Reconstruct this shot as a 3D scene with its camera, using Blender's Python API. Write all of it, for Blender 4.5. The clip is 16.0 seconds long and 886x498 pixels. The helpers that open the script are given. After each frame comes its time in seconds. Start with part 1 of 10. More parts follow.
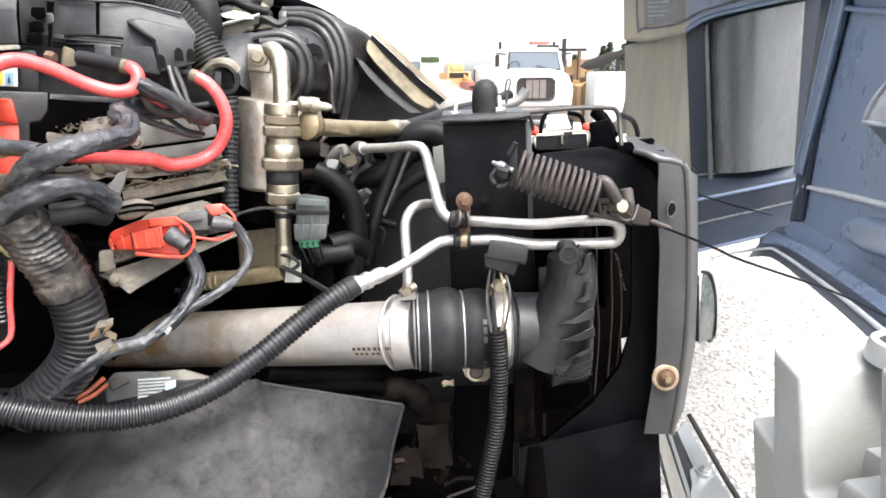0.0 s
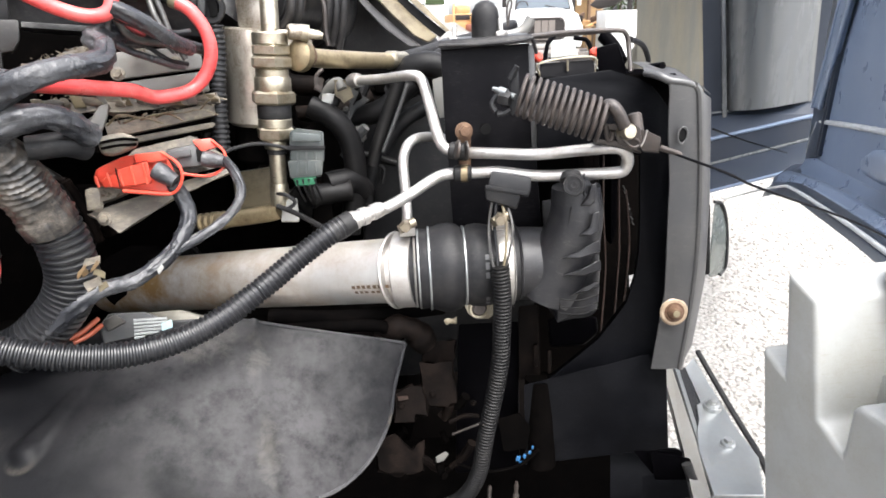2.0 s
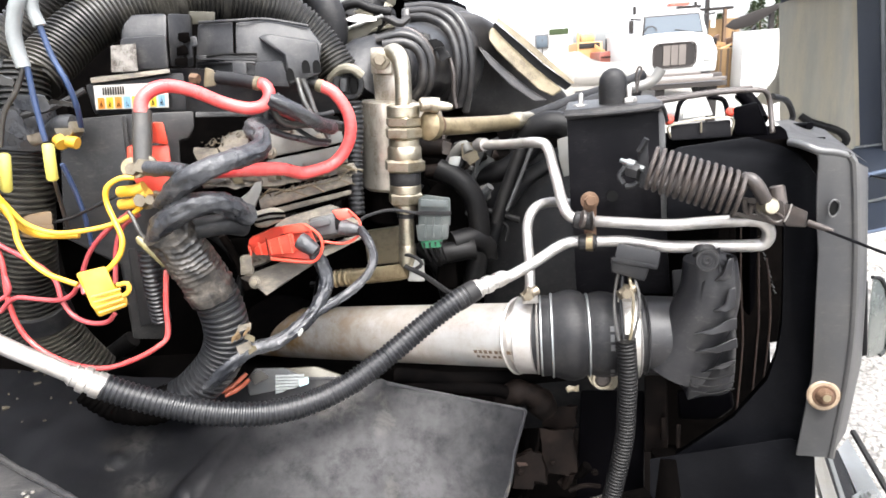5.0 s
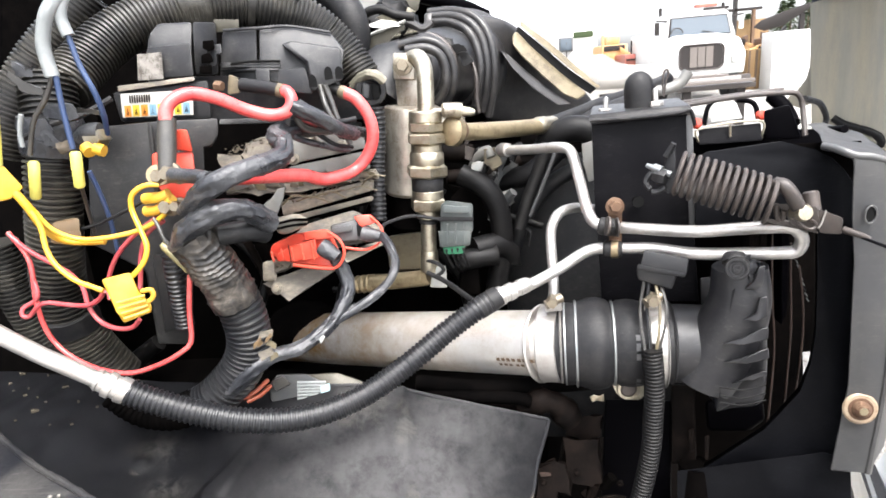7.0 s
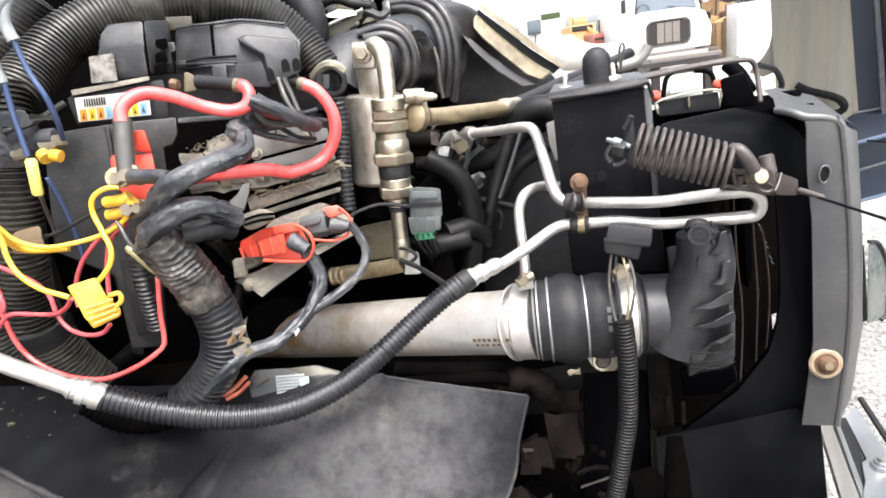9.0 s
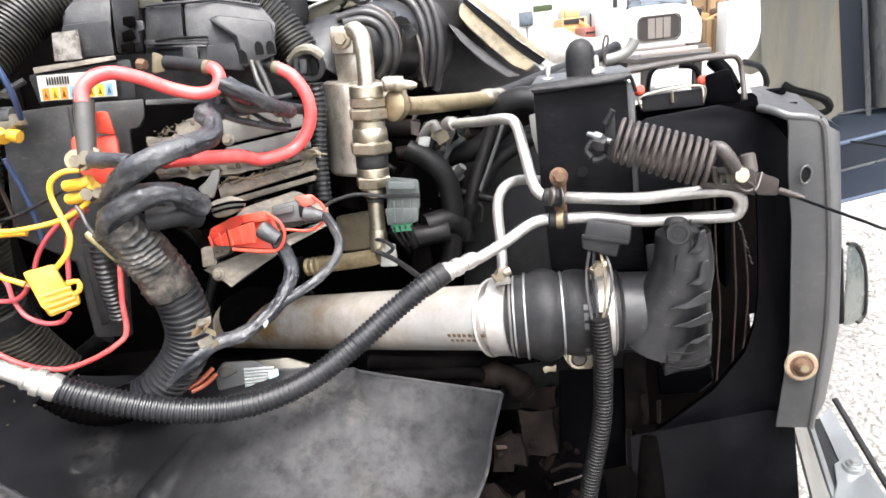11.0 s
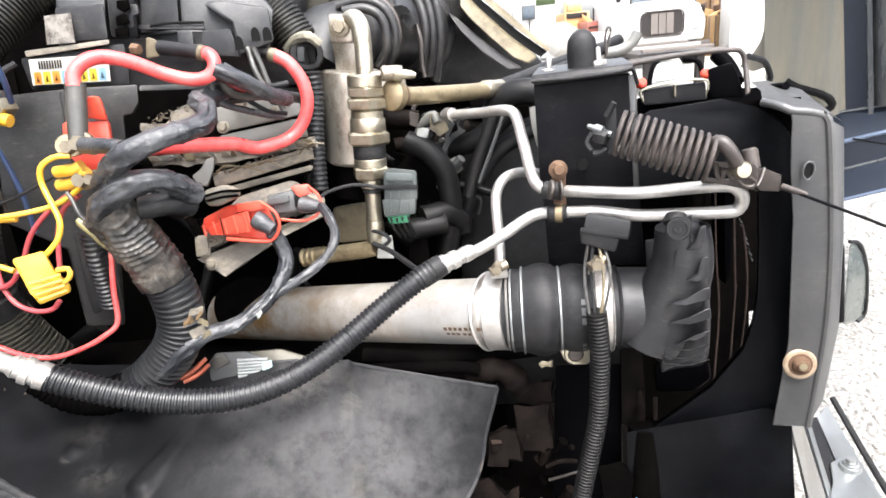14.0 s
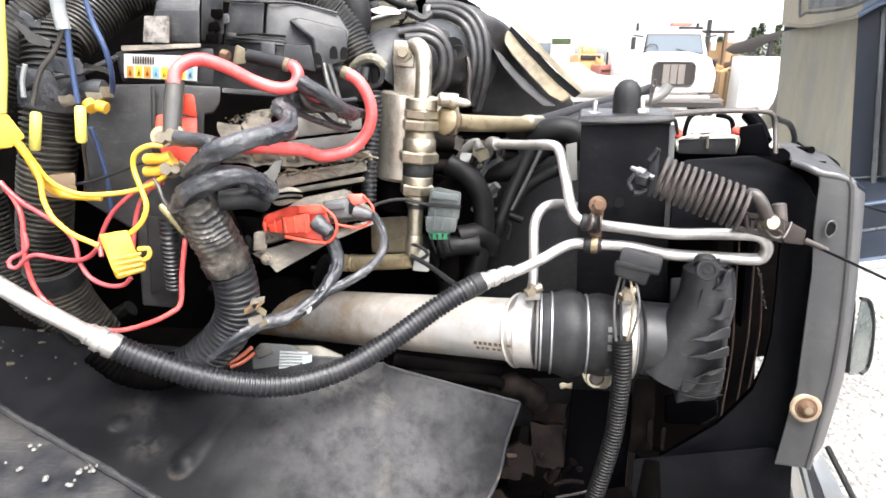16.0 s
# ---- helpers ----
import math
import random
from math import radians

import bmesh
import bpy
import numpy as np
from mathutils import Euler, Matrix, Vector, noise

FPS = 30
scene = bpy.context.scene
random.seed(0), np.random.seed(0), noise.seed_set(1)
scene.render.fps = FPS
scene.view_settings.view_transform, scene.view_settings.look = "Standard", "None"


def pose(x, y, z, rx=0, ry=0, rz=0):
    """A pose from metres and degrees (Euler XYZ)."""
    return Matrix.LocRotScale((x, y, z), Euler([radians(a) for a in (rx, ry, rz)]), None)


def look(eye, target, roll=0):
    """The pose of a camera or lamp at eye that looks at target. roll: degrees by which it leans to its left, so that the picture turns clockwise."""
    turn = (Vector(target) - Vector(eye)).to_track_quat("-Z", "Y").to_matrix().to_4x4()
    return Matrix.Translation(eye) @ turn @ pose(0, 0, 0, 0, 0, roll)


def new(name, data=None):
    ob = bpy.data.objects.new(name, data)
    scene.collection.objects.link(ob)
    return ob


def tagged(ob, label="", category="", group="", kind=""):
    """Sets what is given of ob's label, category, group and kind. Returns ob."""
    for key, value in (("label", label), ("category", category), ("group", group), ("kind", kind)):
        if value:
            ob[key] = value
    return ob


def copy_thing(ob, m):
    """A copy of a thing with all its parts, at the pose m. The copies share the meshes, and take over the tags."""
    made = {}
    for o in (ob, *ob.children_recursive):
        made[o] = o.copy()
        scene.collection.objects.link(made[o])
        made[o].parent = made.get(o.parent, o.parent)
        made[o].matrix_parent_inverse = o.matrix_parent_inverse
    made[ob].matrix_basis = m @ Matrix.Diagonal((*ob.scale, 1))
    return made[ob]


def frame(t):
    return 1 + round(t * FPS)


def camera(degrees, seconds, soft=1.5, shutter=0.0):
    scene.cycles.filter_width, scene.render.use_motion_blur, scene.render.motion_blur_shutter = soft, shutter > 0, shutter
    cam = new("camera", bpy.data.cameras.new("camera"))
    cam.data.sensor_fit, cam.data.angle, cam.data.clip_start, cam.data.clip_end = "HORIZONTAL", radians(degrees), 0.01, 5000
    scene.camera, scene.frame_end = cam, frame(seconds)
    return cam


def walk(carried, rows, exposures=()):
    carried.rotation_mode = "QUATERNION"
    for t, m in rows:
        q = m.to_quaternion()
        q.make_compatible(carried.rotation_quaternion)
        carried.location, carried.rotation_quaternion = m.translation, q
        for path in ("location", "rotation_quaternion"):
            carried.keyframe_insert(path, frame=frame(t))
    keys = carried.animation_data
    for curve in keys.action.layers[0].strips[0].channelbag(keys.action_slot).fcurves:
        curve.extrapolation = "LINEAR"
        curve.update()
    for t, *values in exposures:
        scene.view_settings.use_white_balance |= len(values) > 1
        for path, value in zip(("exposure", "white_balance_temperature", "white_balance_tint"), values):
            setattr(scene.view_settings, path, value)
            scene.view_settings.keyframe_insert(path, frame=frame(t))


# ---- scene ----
cam = camera(73.1, 16.0, 1.7)
PATH = [
    (0, (0.141, 0.286, 1.547), (0.455, 2.186, 1.009), -0.5),
    (0.2, (0.137, 0.294, 1.552), (0.557, 2.184, 1.053), -1.7),
    (0.5, (0.131, 0.305, 1.56), (0.608, 2.185, 1.071), -3.6),
    (0.8, (0.133, 0.305, 1.547), (0.545, 2.184, 0.999), -2.8),
    (1, (0.134, 0.305, 1.539), (0.578, 2.174, 0.98), -2.3),
    (1.2, (0.14, 0.303, 1.536), (0.582, 2.166, 0.958), -2.4),
    (1.5, (0.149, 0.3, 1.531), (0.517, 2.17, 0.926), -2.5),
    (1.8, (0.154, 0.304, 1.522), (0.451, 2.127, 0.753), -2.1),
    (2, (0.158, 0.308, 1.516), (0.43, 2.162, 0.817), -1.8),
    (2.2, (0.159, 0.307, 1.519), (0.413, 2.194, 0.908), -1.4),
    (2.5, (0.16, 0.306, 1.522), (0.428, 2.18, 0.876), -0.7),
    (2.8, (0.162, 0.303, 1.522), (0.52, 2.157, 0.864), -0.8),
    (3, (0.163, 0.301, 1.521), (0.431, 2.161, 0.839), -0.9),
    (3.2, (0.159, 0.306, 1.532), (0.394, 2.192, 0.909), -1.1),
    (3.5, (0.153, 0.314, 1.547), (0.241, 2.207, 0.908), -1.4),
    (3.8, (0.157, 0.316, 1.55), (0.259, 2.211, 0.921), -0.9),
    (4, (0.159, 0.317, 1.552), (0.201, 2.201, 0.884), -0.6),
    (4.2, (0.157, 0.314, 1.558), (0.097, 2.192, 0.873), -1.9),
    (4.5, (0.154, 0.311, 1.568), (0.077, 2.214, 0.958), -3.8),
    (4.8, (0.155, 0.313, 1.573), (0.045, 2.22, 0.982), -4.2),
    (5, (0.155, 0.315, 1.577), (0.039, 2.222, 0.985), -4.4),
    (5.2, (0.155, 0.318, 1.579), (0.02, 2.224, 0.99), -4.1),
    (7.3, (0.157, 0.324, 1.578), (-0.037, 2.232, 1.01), -5.0),
    (7.5, (0.16, 0.323, 1.579), (-0.01, 2.235, 1.014), -5.2),
    (7.8, (0.158, 0.322, 1.578), (-0.018, 2.229, 1.001), -5.4),
    (8, (0.157, 0.321, 1.578), (-0.019, 2.231, 1.011), -5.5),
    (8.2, (0.163, 0.315, 1.58), (-0.03, 2.217, 0.994), -5.7),
    (8.5, (0.174, 0.306, 1.583), (0.079, 2.227, 1.036), -6.0),
    (8.8, (0.174, 0.313, 1.576), (0.042, 2.233, 1.031), -7.3),
    (9, (0.174, 0.318, 1.571), (0.038, 2.217, 0.958), -8.1),
    (9.2, (0.18, 0.323, 1.569), (0.101, 2.213, 0.919), -8.1),
    (9.5, (0.19, 0.331, 1.565), (0.124, 2.225, 0.925), -8.0),
    (12, (0.189, 0.339, 1.567), (0.109, 2.227, 0.912), -4.7),
    (12.2, (0.194, 0.339, 1.563), (0.179, 2.237, 0.933), -4.7),
    (12.5, (0.202, 0.339, 1.558), (0.195, 2.22, 0.88), -4.6),
    (12.8, (0.199, 0.338, 1.557), (0.155, 2.202, 0.835), -5.2),
    (13, (0.197, 0.337, 1.556), (0.134, 2.209, 0.856), -5.6),
    (13.2, (0.191, 0.339, 1.56), (0.113, 2.216, 0.875), -5.8),
    (13.5, (0.182, 0.341, 1.566), (0.059, 2.225, 0.905), -5.9),
    (13.8, (0.188, 0.345, 1.563), (0.042, 2.218, 0.876), -5.8),
    (14, (0.192, 0.348, 1.561), (0.097, 2.231, 0.892), -5.7),
    (14.2, (0.186, 0.348, 1.56), (0.067, 2.221, 0.867), -5.2),
    (14.5, (0.176, 0.348, 1.558), (0.042, 2.221, 0.869), -4.5),
    (14.8, (0.173, 0.35, 1.563), (0.044, 2.232, 0.9), -3.5),
    (15, (0.171, 0.351, 1.566), (0.032, 2.24, 0.922), -2.9),
    (15.2, (0.169, 0.35, 1.568), (0.038, 2.247, 0.947), -2.7),
    (15.5, (0.167, 0.349, 1.57), (0.035, 2.249, 0.96), -2.5),
    (15.8, (0.139, 0.311, 1.572), (0.048, 2.216, 0.969), -0.8),
    (16, (0.121, 0.285, 1.573), (0.051, 2.194, 0.979), 0.4),
]
walk(cam, [(t, look(eye, target, roll)) for t, eye, target, roll in PATH],
     [(0.0, 1.58), (1.2, 1.51), (3.0, 1.65), (5.0, 1.77), (9.5, 1.71), (12.0, 1.81), (16.0, 1.85)])

# ---- daylight ----
world = bpy.data.worlds.new("sky")
scene.world = world
world.use_nodes = True
wn = world.node_tree.nodes
sky = wn.new("ShaderNodeTexSky")
sky.sky_type = "NISHITA"
sky.sun_disc = False
sky.sun_elevation = radians(64)
sky.sun_rotation = radians(150)
sky.dust_density = 4.0
sky.air_density = 0.7
hsv = wn.new("ShaderNodeHueSaturation")
hsv.inputs["Saturation"].default_value = 0.3
hsv.inputs["Value"].default_value = 2.1
world.node_tree.links.new(sky.outputs["Color"], hsv.inputs["Color"])
world.node_tree.links.new(hsv.outputs["Color"], wn["Background"].inputs["Color"])
wn["Background"].inputs["Strength"].default_value = 0.15

sun_data = bpy.data.lights.new("sun", "SUN")
sun_data.energy = 1.5
sun_data.angle = radians(40)
sun_data.color = (1.0, 0.985, 0.965)
sun = new("sun", sun_data)
sun.matrix_world = look((1.0, -1.0, 6.0), (0.2, 1.2, 1.2))


# ---- materials ----
def material(name, base, rough=0.5, metal=0.0, dust=0.0, dust_colour=(0.36, 0.32, 0.26), grain=60.0, bump=0.15, vary=0.2, coat=0.0, stretch=None, fine=900.0, spec=0.5, scratch=0.0, crease=0.0):
    """A worn surface: two scales of colour variation, patchy dust, uneven gloss and fine relief."""
    m = bpy.data.materials.new(name)
    m.use_nodes = True
    n, l = m.node_tree.nodes, m.node_tree.links
    b = n["Principled BSDF"]
    co = n.new("ShaderNodeTexCoord")
    mp = n.new("ShaderNodeMapping")
    mp.inputs["Scale"].default_value = stretch or (1, 1, 1)
    l.new(co.outputs["Object"], mp.inputs["Vector"])

    def noise_at(scale, detail=4.0, rough_=0.6):
        t = n.new("ShaderNodeTexNoise")
        t.inputs["Scale"].default_value = scale
        t.inputs["Detail"].default_value = detail
        t.inputs["Roughness"].default_value = rough_
        l.new(mp.outputs["Vector"], t.inputs["Vector"])
        return t

    big, small, hair = noise_at(grain * 0.45, 9.0, 0.74), noise_at(grain, 6.0, 0.7), noise_at(fine, 2.0)
    dark = n.new("ShaderNodeMix")
    dark.data_type = "RGBA"
    dark.inputs["A"].default_value = (*[c * (1 - vary) for c in base], 1)
    dark.inputs["B"].default_value = (*[min(1, c * (1 + vary)) for c in base], 1)
    l.new(small.outputs["Fac"], dark.inputs["Factor"])
    out = dark.outputs["Result"]
    if dust > 0:
        ramp = n.new("ShaderNodeMapRange")
        ramp.inputs["From Min"].default_value = 0.45
        ramp.inputs["From Max"].default_value = 0.62
        ramp.inputs["To Max"].default_value = dust
        l.new(big.outputs["Fac"], ramp.inputs["Value"])
        spots = n.new("ShaderNodeMapRange")
        spots.inputs["From Min"].default_value = 0.35
        spots.inputs["From Max"].default_value = 0.8
        l.new(hair.outputs["Fac"], spots.inputs["Value"])
        both = n.new("ShaderNodeMath")
        both.operation = "MULTIPLY_ADD"
        l.new(ramp.outputs["Result"], both.inputs[0])
        l.new(spots.outputs["Result"], both.inputs[1])
        half = n.new("ShaderNodeMath")
        half.operation = "MULTIPLY"
        half.inputs[1].default_value = 0.4
        l.new(ramp.outputs["Result"], half.inputs[0])
        l.new(half.outputs["Value"], both.inputs[2])
        film = n.new("ShaderNodeMix")
        film.data_type = "RGBA"
        film.clamp_factor = True
        film.inputs["B"].default_value = (*dust_colour, 1)
        geo = n.new("ShaderNodeNewGeometry")
        worn = n.new("ShaderNodeMapRange")
        worn.inputs["From Min"].default_value = 0.54
        worn.inputs["From Max"].default_value = 0.66
        worn.inputs["To Max"].default_value = min(0.7, dust * 2.0)
        l.new(geo.outputs["Pointiness"], worn.inputs["Value"])
        rub = n.new("ShaderNodeMath")
        rub.operation = "MULTIPLY"
        l.new(worn.outputs["Result"], rub.inputs[0])
        l.new(small.outputs["Fac"], rub.inputs[1])
        add = n.new("ShaderNodeMath")
        add.use_clamp = True
        l.new(rub.outputs["Value"], add.inputs[0])
        l.new(both.outputs["Value"], add.inputs[1])
        l.new(add.outputs["Value"], film.inputs["Factor"])
        l.new(out, film.inputs["A"])
        out = film.outputs["Result"]
    if scratch > 0:
        turned = n.new("ShaderNodeMapping")
        turned.inputs["Rotation"].default_value = (0.4, 0.9, 0.5)
        turned.inputs["Scale"].default_value = (22, 260, 210)
        l.new(co.outputs["Object"], turned.inputs["Vector"])
        line = n.new("ShaderNodeTexNoise")
        line.inputs["Scale"].default_value = 1.0
        line.inputs["Detail"].default_value = 5.0
        line.inputs["Distortion"].default_value = 1.6
        l.new(turned.outputs["Vector"], line.inputs["Vector"])
        cut = n.new("ShaderNodeMapRange")
        cut.inputs["From Min"].default_value = 0.57
        cut.inputs["From Max"].default_value = 0.68
        cut.inputs["To Max"].default_value = scratch
        l.new(line.outputs["Fac"], cut.inputs["Value"])
        scuff = n.new("ShaderNodeMix")
        scuff.data_type = "RGBA"
        scuff.inputs["B"].default_value = (*dust_colour, 1)
        patch = n.new("ShaderNodeMapRange")
        patch.inputs["From Min"].default_value = 0.42
        patch.inputs["From Max"].default_value = 0.6
        l.new(big.outputs["Fac"], patch.inputs["Value"])
        some = n.new("ShaderNodeMath")
        some.operation = "MULTIPLY"
        l.new(cut.outputs["Result"], some.inputs[0])
        l.new(patch.outputs["Result"], some.inputs[1])
        l.new(some.outputs["Value"], scuff.inputs["Factor"])
        l.new(out, scuff.inputs["A"])
        out = scuff.outputs["Result"]
    l.new(out, b.inputs["Base Color"])
    rr = n.new("ShaderNodeMapRange")
    rr.inputs["To Min"].default_value = max(0.02, rough - 0.16)
    rr.inputs["To Max"].default_value = min(1, rough + 0.16)
    l.new(small.outputs["Fac"], rr.inputs["Value"])
    l.new(rr.outputs["Result"], b.inputs["Roughness"])
    b.inputs["Metallic"].default_value = metal
    b.inputs["Coat Weight"].default_value = coat
    b.inputs["Specular IOR Level"].default_value = spec
    if bump > 0:
        bp = n.new("ShaderNodeBump")
        bp.inputs["Strength"].default_value = bump
        bp.inputs["Distance"].default_value = 0.002
        l.new(small.outputs["Fac"], bp.inputs["Height"])
        bq = n.new("ShaderNodeBump")
        bq.inputs["Strength"].default_value = bump * 0.6
        bq.inputs["Distance"].default_value = 0.0004
        l.new(hair.outputs["Fac"], bq.inputs["Height"])
        l.new(bp.outputs["Normal"], bq.inputs["Normal"])
        top = bq
        if crease > 0:
            warp = n.new("ShaderNodeMix")
            warp.data_type = "RGBA"
            warp.inputs["Factor"].default_value = 0.05
            l.new(mp.outputs["Vector"], warp.inputs["A"])
            l.new(small.outputs["Color"], warp.inputs["B"])
            cell = n.new("ShaderNodeTexVoronoi")
            cell.feature = "DISTANCE_TO_EDGE"
            cell.inputs["Scale"].default_value = crease
            l.new(warp.outputs["Result"], cell.inputs["Vector"])
            top = n.new("ShaderNodeBump")
            top.inputs["Strength"].default_value = 0.55
            top.inputs["Distance"].default_value = 0.006
            l.new(cell.outputs["Distance"], top.inputs["Height"])
            l.new(bq.outputs["Normal"], top.inputs["Normal"])
        l.new(top.outputs["Normal"], b.inputs["Normal"])
    return m


BLACK = material("black_plastic", (0.0072, 0.0075, 0.0088), 0.48, dust=0.3, dust_colour=(0.04, 0.038, 0.036), bump=0.3, grain=70, spec=0.26, scratch=0.5)
FUSEBOX = material("textured_black_plastic", (0.0128, 0.0134, 0.0156), 0.43, dust=0.45, dust_colour=(0.068, 0.065, 0.062), bump=0.35, grain=70, fine=1500, spec=0.3, scratch=0.6)
# PLATE and CAST lie below real black; the bay's shade is in them
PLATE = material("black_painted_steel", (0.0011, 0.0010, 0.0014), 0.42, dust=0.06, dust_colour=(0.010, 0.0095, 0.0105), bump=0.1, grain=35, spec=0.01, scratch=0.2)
CAST = material("deep_black_casting", (0.0014, 0.0013, 0.0013), 0.6, dust=0.08, dust_colour=(0.018, 0.014, 0.012), bump=0.6, spec=0.0)
RUBBER = material("black_rubber", (0.0065, 0.0065, 0.0076), 0.55, dust=0.3, dust_colour=(0.04, 0.038, 0.035), bump=0.3, grain=80, spec=0.24, scratch=0.4)
CONDUIT = material("split_loom_plastic", (0.007, 0.0075, 0.009), 0.36, dust=0.05, dust_colour=(0.10, 0.09, 0.08), bump=0.05, spec=0.45)
DUSTY_CONDUIT = material("dusty_split_loom", (0.0068, 0.0065, 0.0062), 0.42, dust=0.7, dust_colour=(0.066, 0.060, 0.047), grain=26, bump=0.2, spec=0.35, vary=0.4)
MAT = material("dusty_rubber_sheet", (0.0090, 0.0096, 0.0118), 0.40, dust=0.55, dust_colour=(0.085, 0.081, 0.075), grain=14, bump=0.4, vary=0.45, spec=0.18, scratch=0.6)
TAPE = material("cloth_wrap", (0.0155, 0.0167, 0.0203), 0.31, dust=0.45, dust_colour=(0.112, 0.112, 0.112), bump=0.5, grain=34, spec=0.55, scratch=0.7, crease=30.0)
FILM = material("dusty_black_film", (0.0095, 0.0090, 0.0088), 0.38, dust=0.75, dust_colour=(0.115, 0.098, 0.080), grain=45, bump=0.3, spec=0.45, scratch=0.8)
ALU = material("oxidised_aluminium", (0.52, 0.51, 0.49), 0.38, 0.65, dust=0.5, dust_colour=(0.32, 0.235, 0.15), bump=0.1, vary=0.16, grain=30, scratch=0.4)
TUBE = material("bare_aluminium_tube", (0.45, 0.435, 0.42), 0.42, 0.8, dust=0.45, dust_colour=(0.24, 0.205, 0.165), bump=0.2, vary=0.22, grain=90, scratch=0.5)
ZINC = material("zinc_plated_steel", (0.43, 0.395, 0.315), 0.33, 0.92, dust=0.55, dust_colour=(0.17, 0.125, 0.07), bump=0.2, vary=0.25, grain=100, scratch=0.6)
CAN = material("dull_nickel_canister", (0.47, 0.44, 0.385), 0.34, 0.8, dust=0.9, dust_colour=(0.14, 0.10, 0.06), bump=0.15, grain=42, vary=0.3, stretch=(1, 1, 0.5), scratch=0.8)
OLIVE = material("dull_olive_sheet", (0.062, 0.057, 0.043), 0.45, 0.3, dust=0.6, dust_colour=(0.03, 0.026, 0.018), bump=0.3, grain=60, scratch=0.7)
BRASS = material("yellow_zinc_pipe", (0.29, 0.235, 0.145), 0.4, 0.75, dust=0.75, dust_colour=(0.12, 0.085, 0.05), bump=0.2, grain=70, scratch=0.6)
RUST = material("surface_rust", (0.070, 0.033, 0.016), 0.75, 0.1, dust=0.6, dust_colour=(0.13, 0.08, 0.045), bump=0.7, grain=160)
SPRING = material("weathered_spring_steel", (0.036, 0.031, 0.029), 0.48, 0.25, dust=0.5, dust_colour=(0.066, 0.048, 0.038), bump=0.3, grain=140)
GREY = material("grey_satin_paint", (0.043, 0.043, 0.0445), 0.34, dust=0.3, dust_colour=(0.095, 0.091, 0.082), bump=0.1, grain=26, spec=0.6, scratch=0.5)
RAIL = material("silver_rail_metal", (0.30, 0.315, 0.32), 0.35, 0.8, dust=0.15, bump=0.1, grain=30, scratch=0.3)
HOOD = material("blue_grey_fibreglass", (0.125, 0.162, 0.235), 0.3, bump=0.06, grain=3, fine=300, spec=0.65, vary=0.2)
# the hood paint again, darkened: shade in its recesses is in the colour
HOOD_SHADED = material("shaded_fibreglass", (0.019, 0.026, 0.041), 0.34, dust=0.3, dust_colour=(0.035, 0.039, 0.046), bump=0.08, grain=5, fine=300, spec=0.35)
HOOD_TAN = material("tan_dusty_fibreglass", (0.21, 0.197, 0.163), 0.34, dust=0.6, dust_colour=(0.33, 0.28, 0.19), bump=0.06, grain=4, fine=300, vary=0.35, scratch=0.3, stretch=(3, 3, 0.4))
# RUBBER darkened for hoses deep in the bay, their shade in the base
INKY = material("shaded_black_rubber", (0.0040, 0.0039, 0.0042), 0.48, dust=0.2, dust_colour=(0.022, 0.02, 0.018), bump=0.3, grain=80, spec=0.16, scratch=0.4)
SENSOR = material("blue_grey_plastic", (0.052, 0.061, 0.061), 0.42, dust=0.45, dust_colour=(0.115, 0.118, 0.108), bump=0.12, spec=0.4, scratch=0.4)
NUT = material("tarnished_nut", (0.21, 0.185, 0.14), 0.38, 0.6, dust=0.7, dust_colour=(0.09, 0.06, 0.035), bump=0.2, grain=150)
STEEL = material("weathered_black_steel", (0.0030, 0.0029, 0.0037), 0.42, dust=0.2, dust_colour=(0.018, 0.017, 0.018), bump=0.12, grain=40, spec=0.05, scratch=0.6)
SUPPORT = material("dusty_black_steel", (0.0023, 0.0024, 0.0031), 0.42, dust=0.5, dust_colour=(0.0085, 0.0088, 0.0105), bump=0.2, grain=16, spec=0.05, scratch=0.8)
TRAY = material("dusty_tray_plastic", (0.0046, 0.0047, 0.0054), 0.46, dust=0.45, dust_colour=(0.036, 0.034, 0.031), bump=0.35, grain=45, spec=0.35, scratch=0.9)
HOOD_DUSTY = material("dusty_fibreglass", (0.076, 0.081, 0.086), 0.28, dust=0.35, dust_colour=(0.125, 0.12, 0.105), bump=0.05, grain=4, fine=300, vary=0.2, stretch=(3, 3, 0.4), spec=0.6)
RESIN = material("pale_resin_edge", (0.40, 0.41, 0.42), 0.5, dust=0.5, dust_colour=(0.17, 0.175, 0.18), bump=0.4, grain=30)
FRESH_RESIN = material("white_resin", (0.33, 0.34, 0.36), 0.5, dust=0.5, dust_colour=(0.16, 0.165, 0.175), bump=0.5, grain=40)
PALE = material("pale_grey_plastic", (0.29, 0.295, 0.287), 0.42, dust=0.5, dust_colour=(0.235, 0.225, 0.185), bump=0.08, grain=26, scratch=0.5)
ORANGE = material("orange_wire_jacket", (0.26, 0.05, 0.02), 0.45, dust=0.3, dust_colour=(0.1, 0.05, 0.03), bump=0.05)
RED = material("red_plastic", (0.56, 0.045, 0.025), 0.4, dust=0.3, dust_colour=(0.36, 0.12, 0.07), bump=0.12, scratch=0.3)
REDWIRE = material("red_cable_jacket", (0.50, 0.050, 0.050), 0.31, dust=0.4, dust_colour=(0.40, 0.19, 0.165), bump=0.06, grain=40, coat=0.08, scratch=0.3)
PINK = material("faded_red_wire", (0.36, 0.048, 0.055), 0.4, dust=0.35, dust_colour=(0.26, 0.12, 0.11), bump=0.05)
